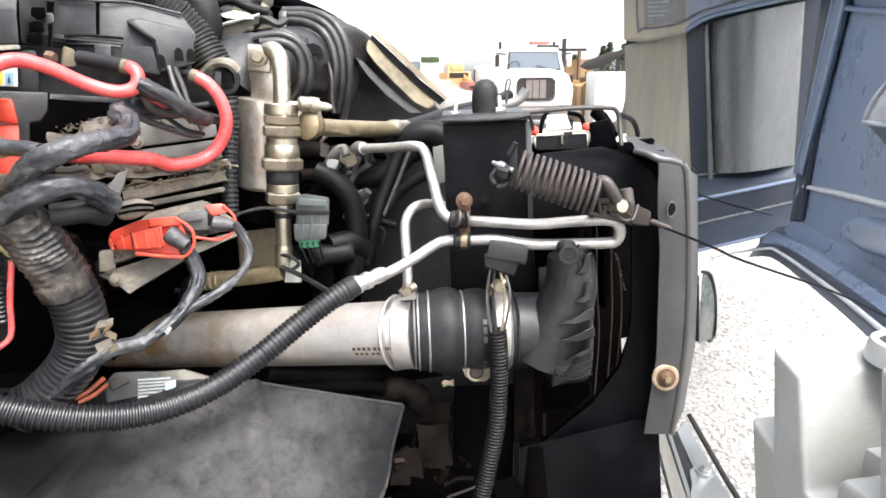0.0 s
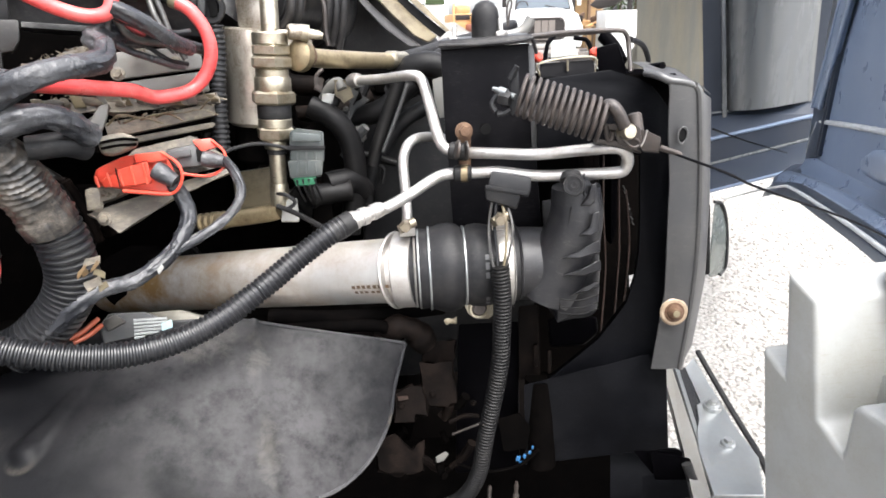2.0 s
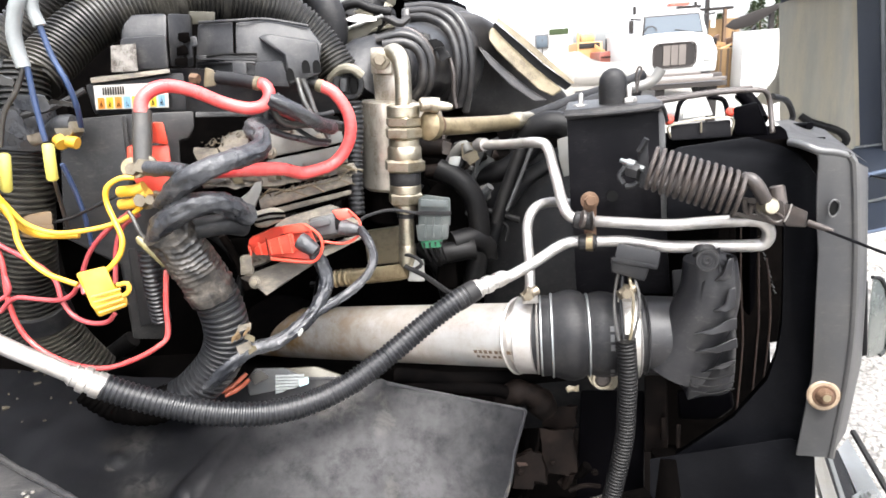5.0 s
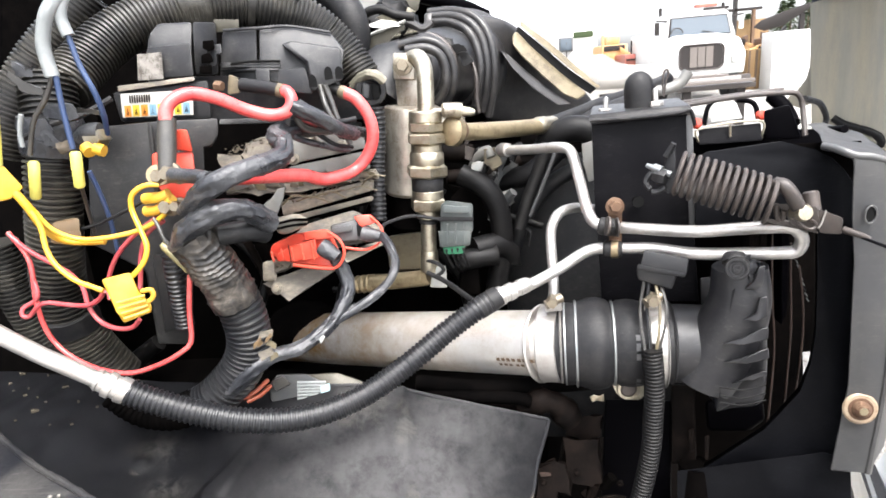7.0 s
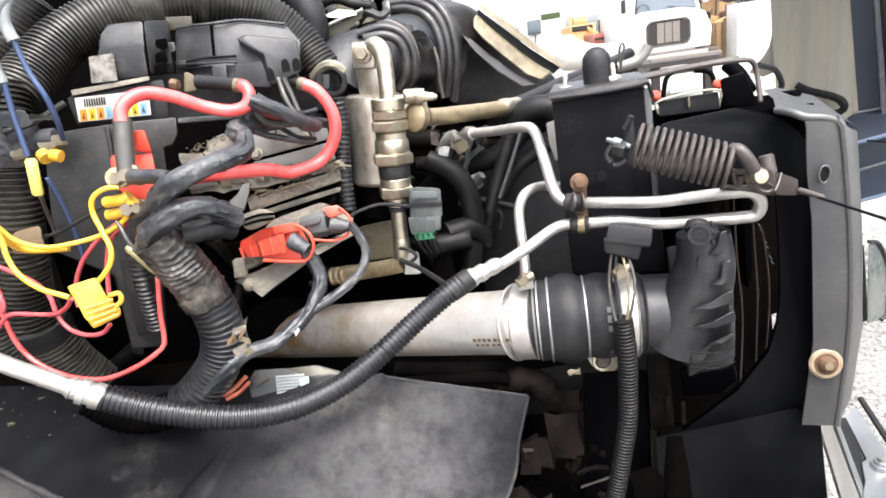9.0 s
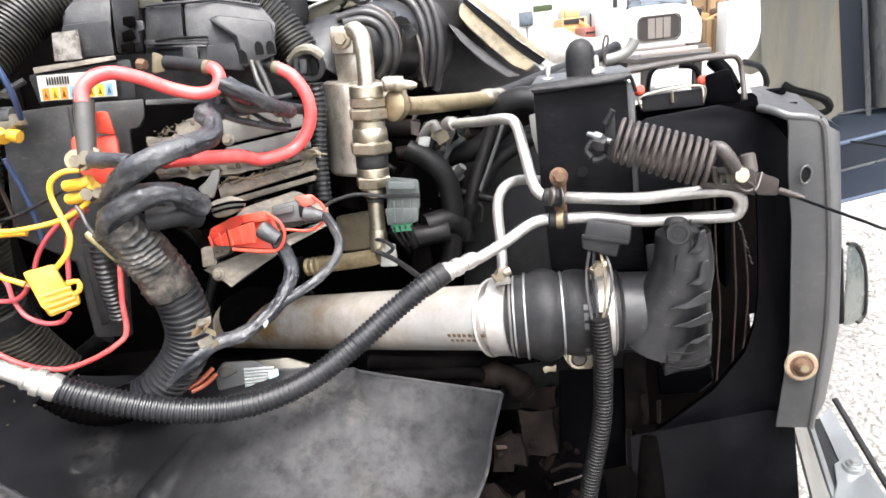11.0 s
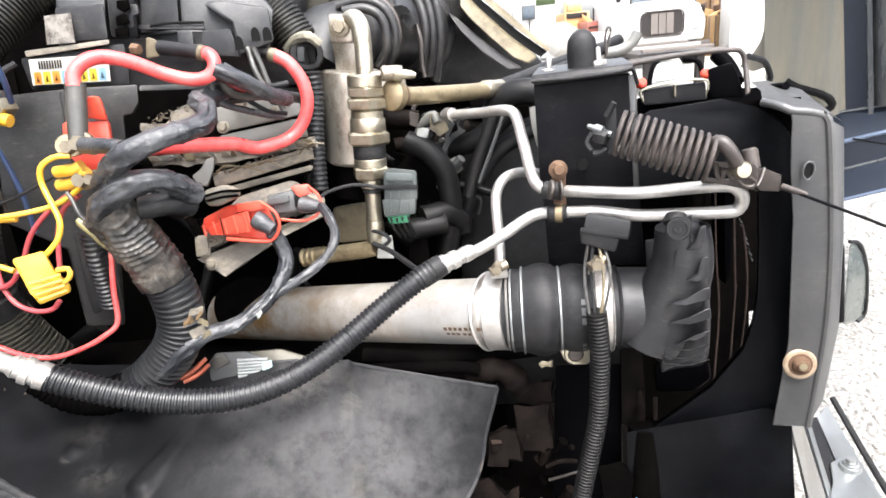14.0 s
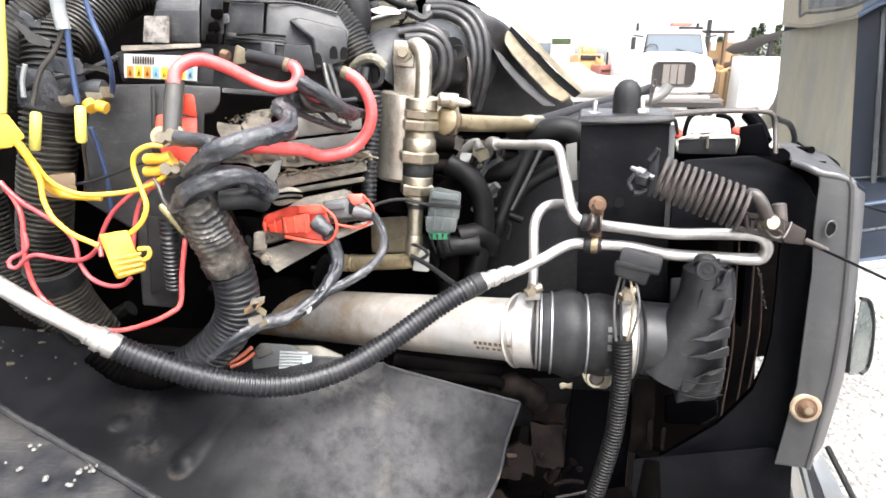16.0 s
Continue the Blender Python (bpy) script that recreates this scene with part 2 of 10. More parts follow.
YELLOW = material("yellow_plastic", (0.57, 0.315, 0.018), 0.4, dust=0.35, dust_colour=(0.34, 0.235, 0.085), bump=0.06)
LIME = material("heat_shrink_yellow", (0.46, 0.42, 0.075), 0.42, dust=0.2, bump=0.05)
BLUE = material("blue_wire", (0.015, 0.034, 0.09), 0.4, dust=0.15, dust_colour=(0.1, 0.1, 0.1), bump=0.05)
SLEEVE = material("pale_grey_sleeve", (0.17, 0.182, 0.185), 0.36, dust=0.5, dust_colour=(0.25, 0.26, 0.25), bump=0.05)
SMOKE = material("smoky_sleeve", (0.026, 0.025, 0.024), 0.34, dust=0.45, dust_colour=(0.085, 0.078, 0.066), bump=0.15)
CONN = material("grey_connector_plastic", (0.04, 0.043, 0.046), 0.45, dust=0.25, dust_colour=(0.11, 0.10, 0.085), bump=0.15, spec=0.35, scratch=0.3)
GREEN = material("green_lock_plastic", (0.02, 0.12, 0.06), 0.4)
ECU = material("dusty_grey_aluminium", (0.095, 0.085, 0.072), 0.55, 0.1, dust=0.9, dust_colour=(0.25, 0.215, 0.16), bump=0.7, grain=60, scratch=0.9, vary=0.5, stretch=(1, 1, 2.2))
WRAP = material("crinkled_foil", (0.22, 0.205, 0.16), 0.42, 0.4, dust=0.6, dust_colour=(0.11, 0.095, 0.065), bump=0.8, grain=60, crease=40.0)
OCHRE = material("aged_tan_flange", (0.15, 0.125, 0.078), 0.5, dust=0.95, dust_colour=(0.05, 0.036, 0.02), bump=0.5, grain=36, scratch=0.8)
TAN = material("tan_plastic", (0.125, 0.078, 0.034), 0.5, dust=0.5, dust_colour=(0.08, 0.06, 0.04), bump=0.1)
KHAKI = material("stained_yellow_sleeve", (0.165, 0.142, 0.06), 0.42, dust=0.5, dust_colour=(0.12, 0.10, 0.06), bump=0.1, scratch=0.5)
WASHER = material("rust_bleached_steel", (0.30, 0.235, 0.165), 0.5, 0.2, dust=0.75, dust_colour=(0.12, 0.06, 0.028), bump=0.5, grain=90, scratch=0.5)
PAPER = material("white_label", (0.42, 0.415, 0.40), 0.6, dust=0.25, bump=0.0)
ORANGE_INK = material("orange_print", (0.45, 0.16, 0.015), 0.6)
YELLOW_INK = material("yellow_print", (0.46, 0.30, 0.015), 0.6)
BLUE_INK = material("pale_blue_print", (0.13, 0.24, 0.32), 0.6)
# besides print, thin insets of this put shade into holes and gaps
BLACK_FILL = material("print_and_hole_black", (0.004, 0.004, 0.004), 0.7, spec=0.1)
BROWN_INK = material("brown_stencil", (0.085, 0.052, 0.028), 0.6)
FOIL = material("silver_sticker", (0.34, 0.32, 0.29), 0.4, 0.3, dust=1.0, dust_colour=(0.06, 0.05, 0.04), bump=0.5, grain=70)
AQUA = material("pale_aqua_plastic", (0.30, 0.48, 0.52), 0.4, dust=0.3)
CLEAR_GREY = material("smoked_lens", (0.055, 0.063, 0.059), 0.25, 0.0, dust=0.6, dust_colour=(0.11, 0.12, 0.11), grain=14, coat=0.2, bump=0.05)
MODULE = material("grey_module_casting", (0.135, 0.134, 0.127), 0.46, 0.1, dust=0.6, dust_colour=(0.125, 0.113, 0.094), bump=0.3, grain=70, scratch=0.6)
DUCT = material("dusty_duct_plastic", (0.0105, 0.0100, 0.0105), 0.36, dust=0.5, dust_colour=(0.055, 0.05, 0.046), bump=0.2, grain=45, spec=0.42, scratch=0.7)
ELBOW = material("moulded_elbow_plastic", (0.0080, 0.0080, 0.0098), 0.44, dust=0.3, dust_colour=(0.045, 0.043, 0.041), bump=0.25, grain=50, spec=0.42, scratch=0.7)
LID = material("worn_black_steel", (0.0065, 0.0065, 0.0075), 0.45, 0.0, dust=0.35, dust_colour=(0.055, 0.051, 0.048), bump=0.3, grain=90, spec=0.2, scratch=0.8)
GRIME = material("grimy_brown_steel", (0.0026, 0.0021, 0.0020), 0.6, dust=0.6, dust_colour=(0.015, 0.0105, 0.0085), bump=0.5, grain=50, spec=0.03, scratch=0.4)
WHITE = material("white_truck_paint", (0.5, 0.5, 0.49), 0.45, dust=0.2, dust_colour=(0.3, 0.27, 0.22), grain=2, fine=60, bump=0.0)
FAR_GLASS = material("windscreen_glass", (0.05, 0.065, 0.08), 0.12, 0.0, bump=0.0)
FAR_DARK = material("dark_grille", (0.02, 0.017, 0.016), 0.6, bump=0.0, grain=5, spec=0.2)
SLAT = material("faded_brown_slat", (0.10, 0.085, 0.075), 0.5, grain=8, bump=0.0)
FAR_ORANGE = material("machine_orange", (0.42, 0.22, 0.07), 0.6, dust=0.4, grain=3, bump=0.0)
FAR_RED = material("faded_red_paint", (0.28, 0.07, 0.052), 0.5, dust=0.5, dust_colour=(0.24, 0.15, 0.1), grain=3, bump=0.0)
FAR_TAN = material("dry_timber", (0.2, 0.12, 0.05), 0.8, dust=0.5, dust_colour=(0.1, 0.07, 0.04), grain=4, bump=0.1, fine=80)
LEAF = material("leaf_green", (0.03, 0.042, 0.02), 0.8, grain=4, bump=0.0, spec=0.1)
BARK = material("bark", (0.09, 0.06, 0.04), 0.9, grain=6, bump=0.3)
STONE = material("pale_gravel_stone", (0.27, 0.255, 0.235), 0.85, grain=40, bump=0.3, vary=0.35, fine=300)

LITTER = material("dry_leaf_litter", (0.06, 0.047, 0.032), 0.75, dust=0.5, dust_colour=(0.12, 0.10, 0.072), bump=0.2, vary=0.6, grain=160)
CRUMB = material("dull_brown_crumbs", (0.022, 0.018, 0.013), 0.8, dust=0.4, dust_colour=(0.05, 0.042, 0.03), vary=0.6, grain=120, spec=0.2)
BLUE_SEAL = material("blue_silicone_seal", (0.015, 0.11, 0.27), 0.4, dust=0.5, dust_colour=(0.05, 0.1, 0.15))
SPAR = material("rust_brown_spar", (0.018, 0.0085, 0.0055), 0.65, dust=0.6, dust_colour=(0.045, 0.022, 0.014), bump=0.5, grain=60)


def gravel_material():
    m = bpy.data.materials.new("gravel_ground")
    m.use_nodes = True
    n, l = m.node_tree.nodes, m.node_tree.links
    b = n["Principled BSDF"]
    co = n.new("ShaderNodeTexCoord")
    v = n.new("ShaderNodeTexVoronoi")
    v.inputs["Scale"].default_value = 48
    e = n.new("ShaderNodeTexNoise")
    e.inputs["Scale"].default_value = 0.7
    e.inputs["Detail"].default_value = 6
    g = n.new("ShaderNodeTexNoise")
    g.inputs["Scale"].default_value = 45
    for t in (v, e, g):
        l.new(co.outputs["Object"], t.inputs["Vector"])
    r = n.new("ShaderNodeValToRGB")
    r.color_ramp.elements[0].color = (0.30, 0.285, 0.265, 1)
    r.color_ramp.elements[1].color = (0.075, 0.068, 0.06, 1)
    r.color_ramp.elements[0].position = 0.35
    r.color_ramp.elements[1].position = 0.85
    l.new(v.outputs["Distance"], r.inputs["Fac"])
    x = n.new("ShaderNodeMix")
    x.data_type = "RGBA"
    x.inputs["B"].default_value = (0.34, 0.325, 0.30, 1)
    l.new(e.outputs["Fac"], x.inputs["Factor"])
    l.new(r.outputs["Color"], x.inputs["A"])
    l.new(x.outputs["Result"], b.inputs["Base Color"])
    b.inputs["Roughness"].default_value = 0.9
    bp = n.new("ShaderNodeBump")
    bp.inputs["Strength"].default_value = 0.8
    bp.inputs["Distance"].default_value = 0.02
    bp.invert = True
    l.new(v.outputs["Distance"], bp.inputs["Height"])
    l.new(bp.outputs["Normal"], b.inputs["Normal"])
    return m


GRAVEL = gravel_material()


def liner_material():
    """Limp black rubber: a dust film that also paints in sky light on the right, dried mud in a few places, scuffs and
    fine relief.
    """
    m = bpy.data.materials.new("muddy_rubber_sheet")
    m.use_nodes = True
    n, l = m.node_tree.nodes, m.node_tree.links
    b = n["Principled BSDF"]
    co = n.new("ShaderNodeTexCoord")

    def noise_at(scale, detail, rough, distort=0.0):
        t = n.new("ShaderNodeTexNoise")
        t.inputs["Scale"].default_value = scale
        t.inputs["Detail"].default_value = detail
        t.inputs["Roughness"].default_value = rough
        t.inputs["Distortion"].default_value = distort
        l.new(co.outputs["Object"], t.inputs["Vector"])
        return t.outputs["Fac"]

    def math_node(kind, a, c, clamp=False):
        t = n.new("ShaderNodeMath")
        t.operation = kind
        t.use_clamp = clamp
        for k, v in enumerate((a, c)):
            if isinstance(v, (int, float)):
                t.inputs[k].default_value = v
            else:
                l.new(v, t.inputs[k])
        return t.outputs["Value"]

    def ranged(v, lo, hi, to=1.0):
        t = n.new("ShaderNodeMapRange")
        t.interpolation_type = "SMOOTHSTEP"
        t.inputs["From Min"].default_value = lo
        t.inputs["From Max"].default_value = hi
        t.inputs["To Max"].default_value = to
        l.new(v, t.inputs["Value"])
        return t.outputs["Result"]

    def blot(x, y, r, tall=1.0):
        """1 in the middle of a stain, 0 past its rim."""
        mp = n.new("ShaderNodeMapping")
        mp.inputs["Location"].default_value = (-x / r, -y / (r * tall), 0)
        mp.inputs["Scale"].default_value = (1 / r, 1 / (r * tall), 0)
        l.new(co.outputs["Object"], mp.inputs["Vector"])
        d = n.new("ShaderNodeVectorMath")
        d.operation = "LENGTH"
        l.new(mp.outputs["Vector"], d.inputs[0])
        return ranged(d.outputs["Value"], 1.0, 0.0)

    def rim(x, y, r):
        """A paler ring round a raised boss, on its near half."""
        b = blot(x, y, r * 2)
        near = blot(x, y - r, r * 1.5)
        return math_node("MULTIPLY", math_node("MULTIPLY", ranged(b, 0.3, 0.5), ranged(b, 0.78, 0.55)), near)

    def most(spots):
        v = spots[0]
        for s in spots[1:]:
            v = math_node("MAXIMUM", v, s)
        return v

    cloud, grit, fine = noise_at(7, 7, 0.6), noise_at(38, 9, 0.72, 0.6), noise_at(420, 3, 0.6)
    # paler blots on the right half also stand for the sky's reflection
    film = math_node("MULTIPLY", ranged(cloud, 0.3, 0.68), most([blot(0.02, 1.0, 0.30, 0.9), blot(0.05, 0.86, 0.3, 0.6)]))
    film = math_node("MULTIPLY_ADD", film, 0.92)
    film.node.inputs[2].default_value = 0.05
    film = math_node("MULTIPLY", film, ranged(noise_at(30, 8, 0.7), 0.15, 0.62))
    places = most([blot(0.004, 1.07, 0.030, 1.6), blot(0.022, 0.97, 0.026, 2.6), blot(0.042, 0.88, 0.036, 1.6), blot(-0.06, 1.08, 0.07, 0.7),
                   blot(0.19, 1.045, 0.022, 1.0), blot(0.085, 0.91, 0.02, 1.2)])
    mud = ranged(math_node("ADD", grit, math_node("MULTIPLY", places, 0.20)), 0.52, 0.80)
    mud = math_node("MULTIPLY", mud, ranged(places, 0.0, 0.5))
    faint = most([blot(-0.34, 1.015, 0.06, 0.8), blot(-0.30, 0.955, 0.055, 0.6)])
    mud = math_node("MAXIMUM", mud, math_node("MULTIPLY", math_node("MULTIPLY", ranged(grit, 0.36, 0.66), faint), 0.45))
    rims = most([rim(-0.245, 0.938, 0.017), rim(-0.356, 0.991, 0.014)])
    mud = math_node("MAXIMUM", mud, math_node("MULTIPLY", rims, ranged(grit, 0.36, 0.62)))
    tone = n.new("ShaderNodeMix")
    tone.data_type = "RGBA"
    tone.inputs["A"].default_value = (0.0045, 0.0048, 0.0062, 1)
    tone.inputs["B"].default_value = (0.096, 0.094, 0.096, 1)
    l.new(film, tone.inputs["Factor"])
    shade = n.new("ShaderNodeMix")
    shade.data_type = "RGBA"
    shade.inputs["A"].default_value = (0.085, 0.072, 0.052, 1)
    shade.inputs["B"].default_value = (0.16, 0.155, 0.145, 1)
    l.new(ranged(cloud, 0.4, 0.6), shade.inputs["Factor"])
    caked = n.new("ShaderNodeMix")
    caked.data_type = "RGBA"
    l.new(math_node("MULTIPLY", mud, 0.55), caked.inputs["Factor"])
    l.new(tone.outputs["Result"], caked.inputs["A"])
    l.new(shade.outputs["Result"], caked.inputs["B"])
    l.new(caked.outputs["Result"], b.inputs["Base Color"])
    l.new(math_node("ADD", math_node("MULTIPLY", mud, 0.4), ranged(cloud, 0.25, 0.8, 0.16), True), b.inputs["Roughness"])
    rough = b.inputs["Roughness"].links[0].from_socket
    l.new(math_node("ADD", rough, 0.33, True), b.inputs["Roughness"])
    b.inputs["Specular IOR Level"].default_value = 0.14
    last = None
    for height, strength, far in ((cloud, 0.22, 0.005), (mud, 0.6, 0.001), (fine, 0.25, 0.0005)):
        bp = n.new("ShaderNodeBump")
        bp.inputs["Strength"].default_value = strength
        bp.inputs["Distance"].default_value = far
        l.new(height, bp.inputs["Height"])
        if last:
            l.new(last, bp.inputs["Normal"])
        last = bp.outputs["Normal"]
    l.new(last, b.inputs["Normal"])
    return m


LINER = liner_material()


def stain_pipe():
    """Heat stains over the far end of the pipe, fading along it."""
    n, l = ALU.node_tree.nodes, ALU.node_tree.links
    b = n["Principled BSDF"]
    was = b.inputs["Base Color"].links[0].from_socket
    co = n.new("ShaderNodeTexCoord")
    xyz = n.new("ShaderNodeSeparateXYZ")
    l.new(co.outputs["Object"], xyz.inputs["Vector"])
    ramp = n.new("ShaderNodeMapRange")
    ramp.inputs["From Min"].default_value = 0.14
    ramp.inputs["From Max"].default_value = -0.22
    l.new(xyz.outputs["X"], ramp.inputs["Value"])
    cloud = n.new("ShaderNodeTexNoise")
    cloud.inputs["Scale"].default_value = 16
    cloud.inputs["Detail"].default_value = 6
    cloud.inputs["Roughness"].default_value = 0.65
    l.new(co.outputs["Object"], cloud.inputs["Vector"])
    sharp = n.new("ShaderNodeMapRange")
    sharp.inputs["From Min"].default_value = 0.36
    sharp.inputs["From Max"].default_value = 0.62
    l.new(cloud.outputs["Fac"], sharp.inputs["Value"])
    both = n.new("ShaderNodeMath")
    both.operation = "MULTIPLY"
    l.new(ramp.outputs["Result"], both.inputs[0])
    l.new(sharp.outputs["Result"], both.inputs[1])
    mixed = n.new("ShaderNodeMix")
    mixed.data_type = "RGBA"
    mixed.inputs["B"].default_value = (0.27, 0.165, 0.065, 1)
    l.new(both.outputs["Value"], mixed.inputs["Factor"])
    l.new(was, mixed.inputs["A"])
    l.new(mixed.outputs["Result"], b.inputs["Base Color"])


stain_pipe()


# ---- shaping helpers ----
# rough camera place; depths are pushed away from it to fit the view
EYE = Vector((0.15, 0.3, 1.58))


def V(p):
    return Vector(p)


def thing(name, base, label, category, group="", kind=""):
    ob = new(name)
    ob.empty_display_size = 0.02
    ob.location = base
    return tagged(ob, label, category, group, kind)


def solid(name, bm, mat, smooth=True, angle=38):
    me = bpy.data.meshes.new(name)
    bmesh.ops.recalc_face_normals(bm, faces=bm.faces[:])
    bm.to_mesh(me)
    bm.free()
    me.materials.append(mat)
    if smooth:
        for p in me.polygons:
            p.use_smooth = True
        me.set_sharp_from_angle(angle=radians(angle))
    return new(name, me)


def placed(ob):
    return ob.matrix_basis if ob.parent is None else placed(ob.parent) @ ob.matrix_parent_inverse @ ob.matrix_basis


def part(name, bm, mat, parent, label="", angle=38):
    """One mesh as a part of a thing or of another part; its vertices are in world metres."""
    ob = solid(name, bm, mat, True, angle)
    ob.parent = parent
    ob.matrix_parent_inverse = placed(parent).inverted()
    if label:
        ob["label"] = label
    return ob


def single(name, bm, mat, label, category, group="", kind="", angle=38):
    return tagged(solid(name, bm, mat, True, angle), label, category, group, kind)


def smooth_path(pts, step=0.006):
    """Evenly spaced points along a soft curve through pts."""
    p = [V(q) for q in pts]
    if len(p) == 2:
        dense = [p[0].lerp(p[1], i / 20) for i in range(21)]
    else:
        q = [p[0] * 2 - p[1]] + p + [p[-1] * 2 - p[-2]]
        dense = []
        for i in range(1, len(q) - 2):
            for k in range(14):
                t = k / 14
                a, b, c, d = q[i - 1], q[i], q[i + 1], q[i + 2]
                dense.append(0.5 * ((2 * b) + (c - a) * t + (2 * a - 5 * b + 4 * c - d) * t * t + (3 * b - a - 3 * c + d) * t ** 3))
        dense.append(p[-1])
    run = [0.0]
    for a, b in zip(dense, dense[1:]):
        run.append(run[-1] + (b - a).length)
    count = max(3, int(run[-1] / step) + 1)
    out, j = [], 0
    for i in range(count):
        s = run[-1] * i / (count - 1)
        while j < len(run) - 2 and run[j + 1] < s:
            j += 1
        w = (s - run[j]) / max(1e-9, run[j + 1] - run[j])
        out.append(dense[j].lerp(dense[j + 1], w))
    return out, run[-1]


def sweep(pts, r, seg=14, step=0.006, radius=None, bm=None, caps=True, crinkle=0.0, pleat=0.0):
    """A round bar or hose along pts; radius(s, f) scales r at s metres, fraction f, along it; crinkle wrinkles its skin."""
    bm = bm or bmesh.new()
    path, length = smooth_path(pts, step)
    n = len(path)
    tang = [(path[min(i + 1, n - 1)] - path[max(i - 1, 0)]).normalized() for i in range(n)]
    u = tang[0].orthogonal().normalized()
    rings = []
    for i in range(n):
        u = (u - tang[i] * u.dot(tang[i])).normalized()
        w = tang[i].cross(u)
        f = i / (n - 1)
        k = r * (radius(f * length, f) if radius else 1)
        ring = []
        for j in range(seg):
            t = 2 * math.pi * j / seg
            out = math.cos(t) * u + math.sin(t) * w
            q = k
            if crinkle:
                spot = path[i] + out * r
                s = f * length
                wide = Vector((s * 15, 1.6 * math.cos(t) + 9 * r, 1.6 * math.sin(t)))
                fold = Vector((s * 24 + 7, 3.0 * math.cos(t), 3.0 * math.sin(t) + 9 * r))
                q *= 1 + crinkle * (0.55 * noise.noise(wide) - 0.75 * abs(noise.noise(fold)) - 0.3 * abs(noise.noise(fold * 2.3)) + 0.10 * noise.noise(spot * 130))
                if pleat:
                    deepness = max(0.08, min(1.5, 0.55 + 2.2 * noise.noise(spot * 17)))
                    q *= 1 + pleat * (1.5 * (1 - abs(math.sin(f * length * 300 + 7.5 * noise.noise(spot * 13) + 1.8 * math.sin(t + 1)))) ** 2.2 - 0.35) * deepness
            ring.append(bm.verts.new(path[i] + q * out))
        rings.append(ring)
    for a, b in zip(rings, rings[1:]):
        for j in range(seg):
            bm.faces.new((a[j], a[(j + 1) % seg], b[(j + 1) % seg], b[j]))
    if caps:
        bm.faces.new(rings[0][::-1])
        bm.faces.new(rings[-1])
    return bm


def loom(pts, r, pitch=0.0085, depth=0.13, seg=18, bm=None, sag=0.0):
    """Corrugated hose: square-edged ridges along it."""
    shape = (1.0, 1.0, 1.0 - depth, 1.0 - depth)
    return sweep(pts, r, seg, pitch / 4, lambda s, f: shape[int(round(s / (pitch / 4))) % 4], bm)


def lumpy(amount, freq, seed):
    return lambda s, f: 1 + amount * noise.noise(Vector((s * freq, seed, 0.3))) + amount * 0.6 * noise.noise(Vector((s * freq * 3.1, seed, 4.3)))


def lathe(p0, p1, profile, seg=28, bm=None, caps=True):
    """Turned shape about the line p0-p1; profile rows are (fraction along, radius)."""
    bm = bm or bmesh.new()
    p0, p1 = V(p0), V(p1)
    d = (p1 - p0).normalized()
    u = d.orthogonal().normalized()
    w = d.cross(u)
    rings = []
    for f, r in profile:
        c = p0.lerp(p1, f)
        rings.append([bm.verts.new(c + r * (math.cos(a) * u + math.sin(a) * w)) for a in [2 * math.pi * j / seg for j in range(seg)]])
    for a, b in zip(rings, rings[1:]):
        for j in range(seg):
            bm.faces.new((a[j], a[(j + 1) % seg], b[(j + 1) % seg], b[j]))
    if caps:
        bm.faces.new(rings[0][::-1])
        bm.faces.new(rings[-1])
    return bm


def away(pts):
    """The line of sight from EYE through a front face, so its depth hides behind its outline."""
    return (sum((V(p) for p in pts), Vector()) / len(pts) - EYE).normalized()


def prism(pts, deep, bevel=0.002, bm=None, segs=2):
    """An outline pushed back by deep (metres along the line of sight from EYE, or a vector), with eased edges."""
    made = bmesh.new()
    push = V(deep) if hasattr(deep, "__len__") else away(pts) * deep
    front = [made.verts.new(V(p)) for p in pts]
    back = [made.verts.new(V(p) + push) for p in pts]
    made.faces.new(front)
    made.faces.new(back[::-1])
    n = len(pts)
    for i in range(n):
        made.faces.new((front[i], front[(i + 1) % n], back[(i + 1) % n], back[i]))
    bmesh.ops.recalc_face_normals(made, faces=made.faces[:])
    if bevel > 0:
        bmesh.ops.bevel(made, geom=made.edges[:], offset=bevel, segments=segs, affect="EDGES", profile=0.6)
    if bm is None:
        return made
    tmp = bpy.data.meshes.new("tmp")
    made.to_mesh(tmp)
    made.free()
    bm.from_mesh(tmp)
    bpy.data.meshes.remove(tmp)
    return bm


def ribbon(one, two, thick=0.003):
    """A folded strip between two edges with as many points each."""
    bm = bmesh.new()
    p, q = [bm.verts.new(V(s)) for s in one], [bm.verts.new(V(s)) for s in two]
    for i in range(len(p) - 1):
        bm.faces.new((p[i], p[i + 1], q[i + 1], q[i]))
    bmesh.ops.solidify(bm, geom=bm.faces[:], thickness=thick)
    return bm


def hexagon(p0, p1, r, bm=None):
    """A hexagonal nut or bolt head about p0-p1 with chamfered ends."""
    bm = bm or bmesh.new()
    lathe(p0, p1, [(0, r * 0.86), (0.18, r), (0.82, r), (1, r * 0.86)], 6, bm)
    return bm


def bolt(parent, at, toward, r=0.008, mat=None, washer=True, name="bolt", label=""):
    """A flanged hex bolt standing on a surface, its head toward the given direction."""
    a, d = V(at), V(toward).normalized()
    bm = bmesh.new()
    if washer:
        lathe(a, a + d * r * 0.35, [(0, r * 1.5), (0.7, r * 1.5), (1, r * 1.3)], 20, bm)
    hexagon(a + d * r * 0.3, a + d * r * 1.1, r, bm)
    return part(name, bm, mat or ZINC, parent, label)


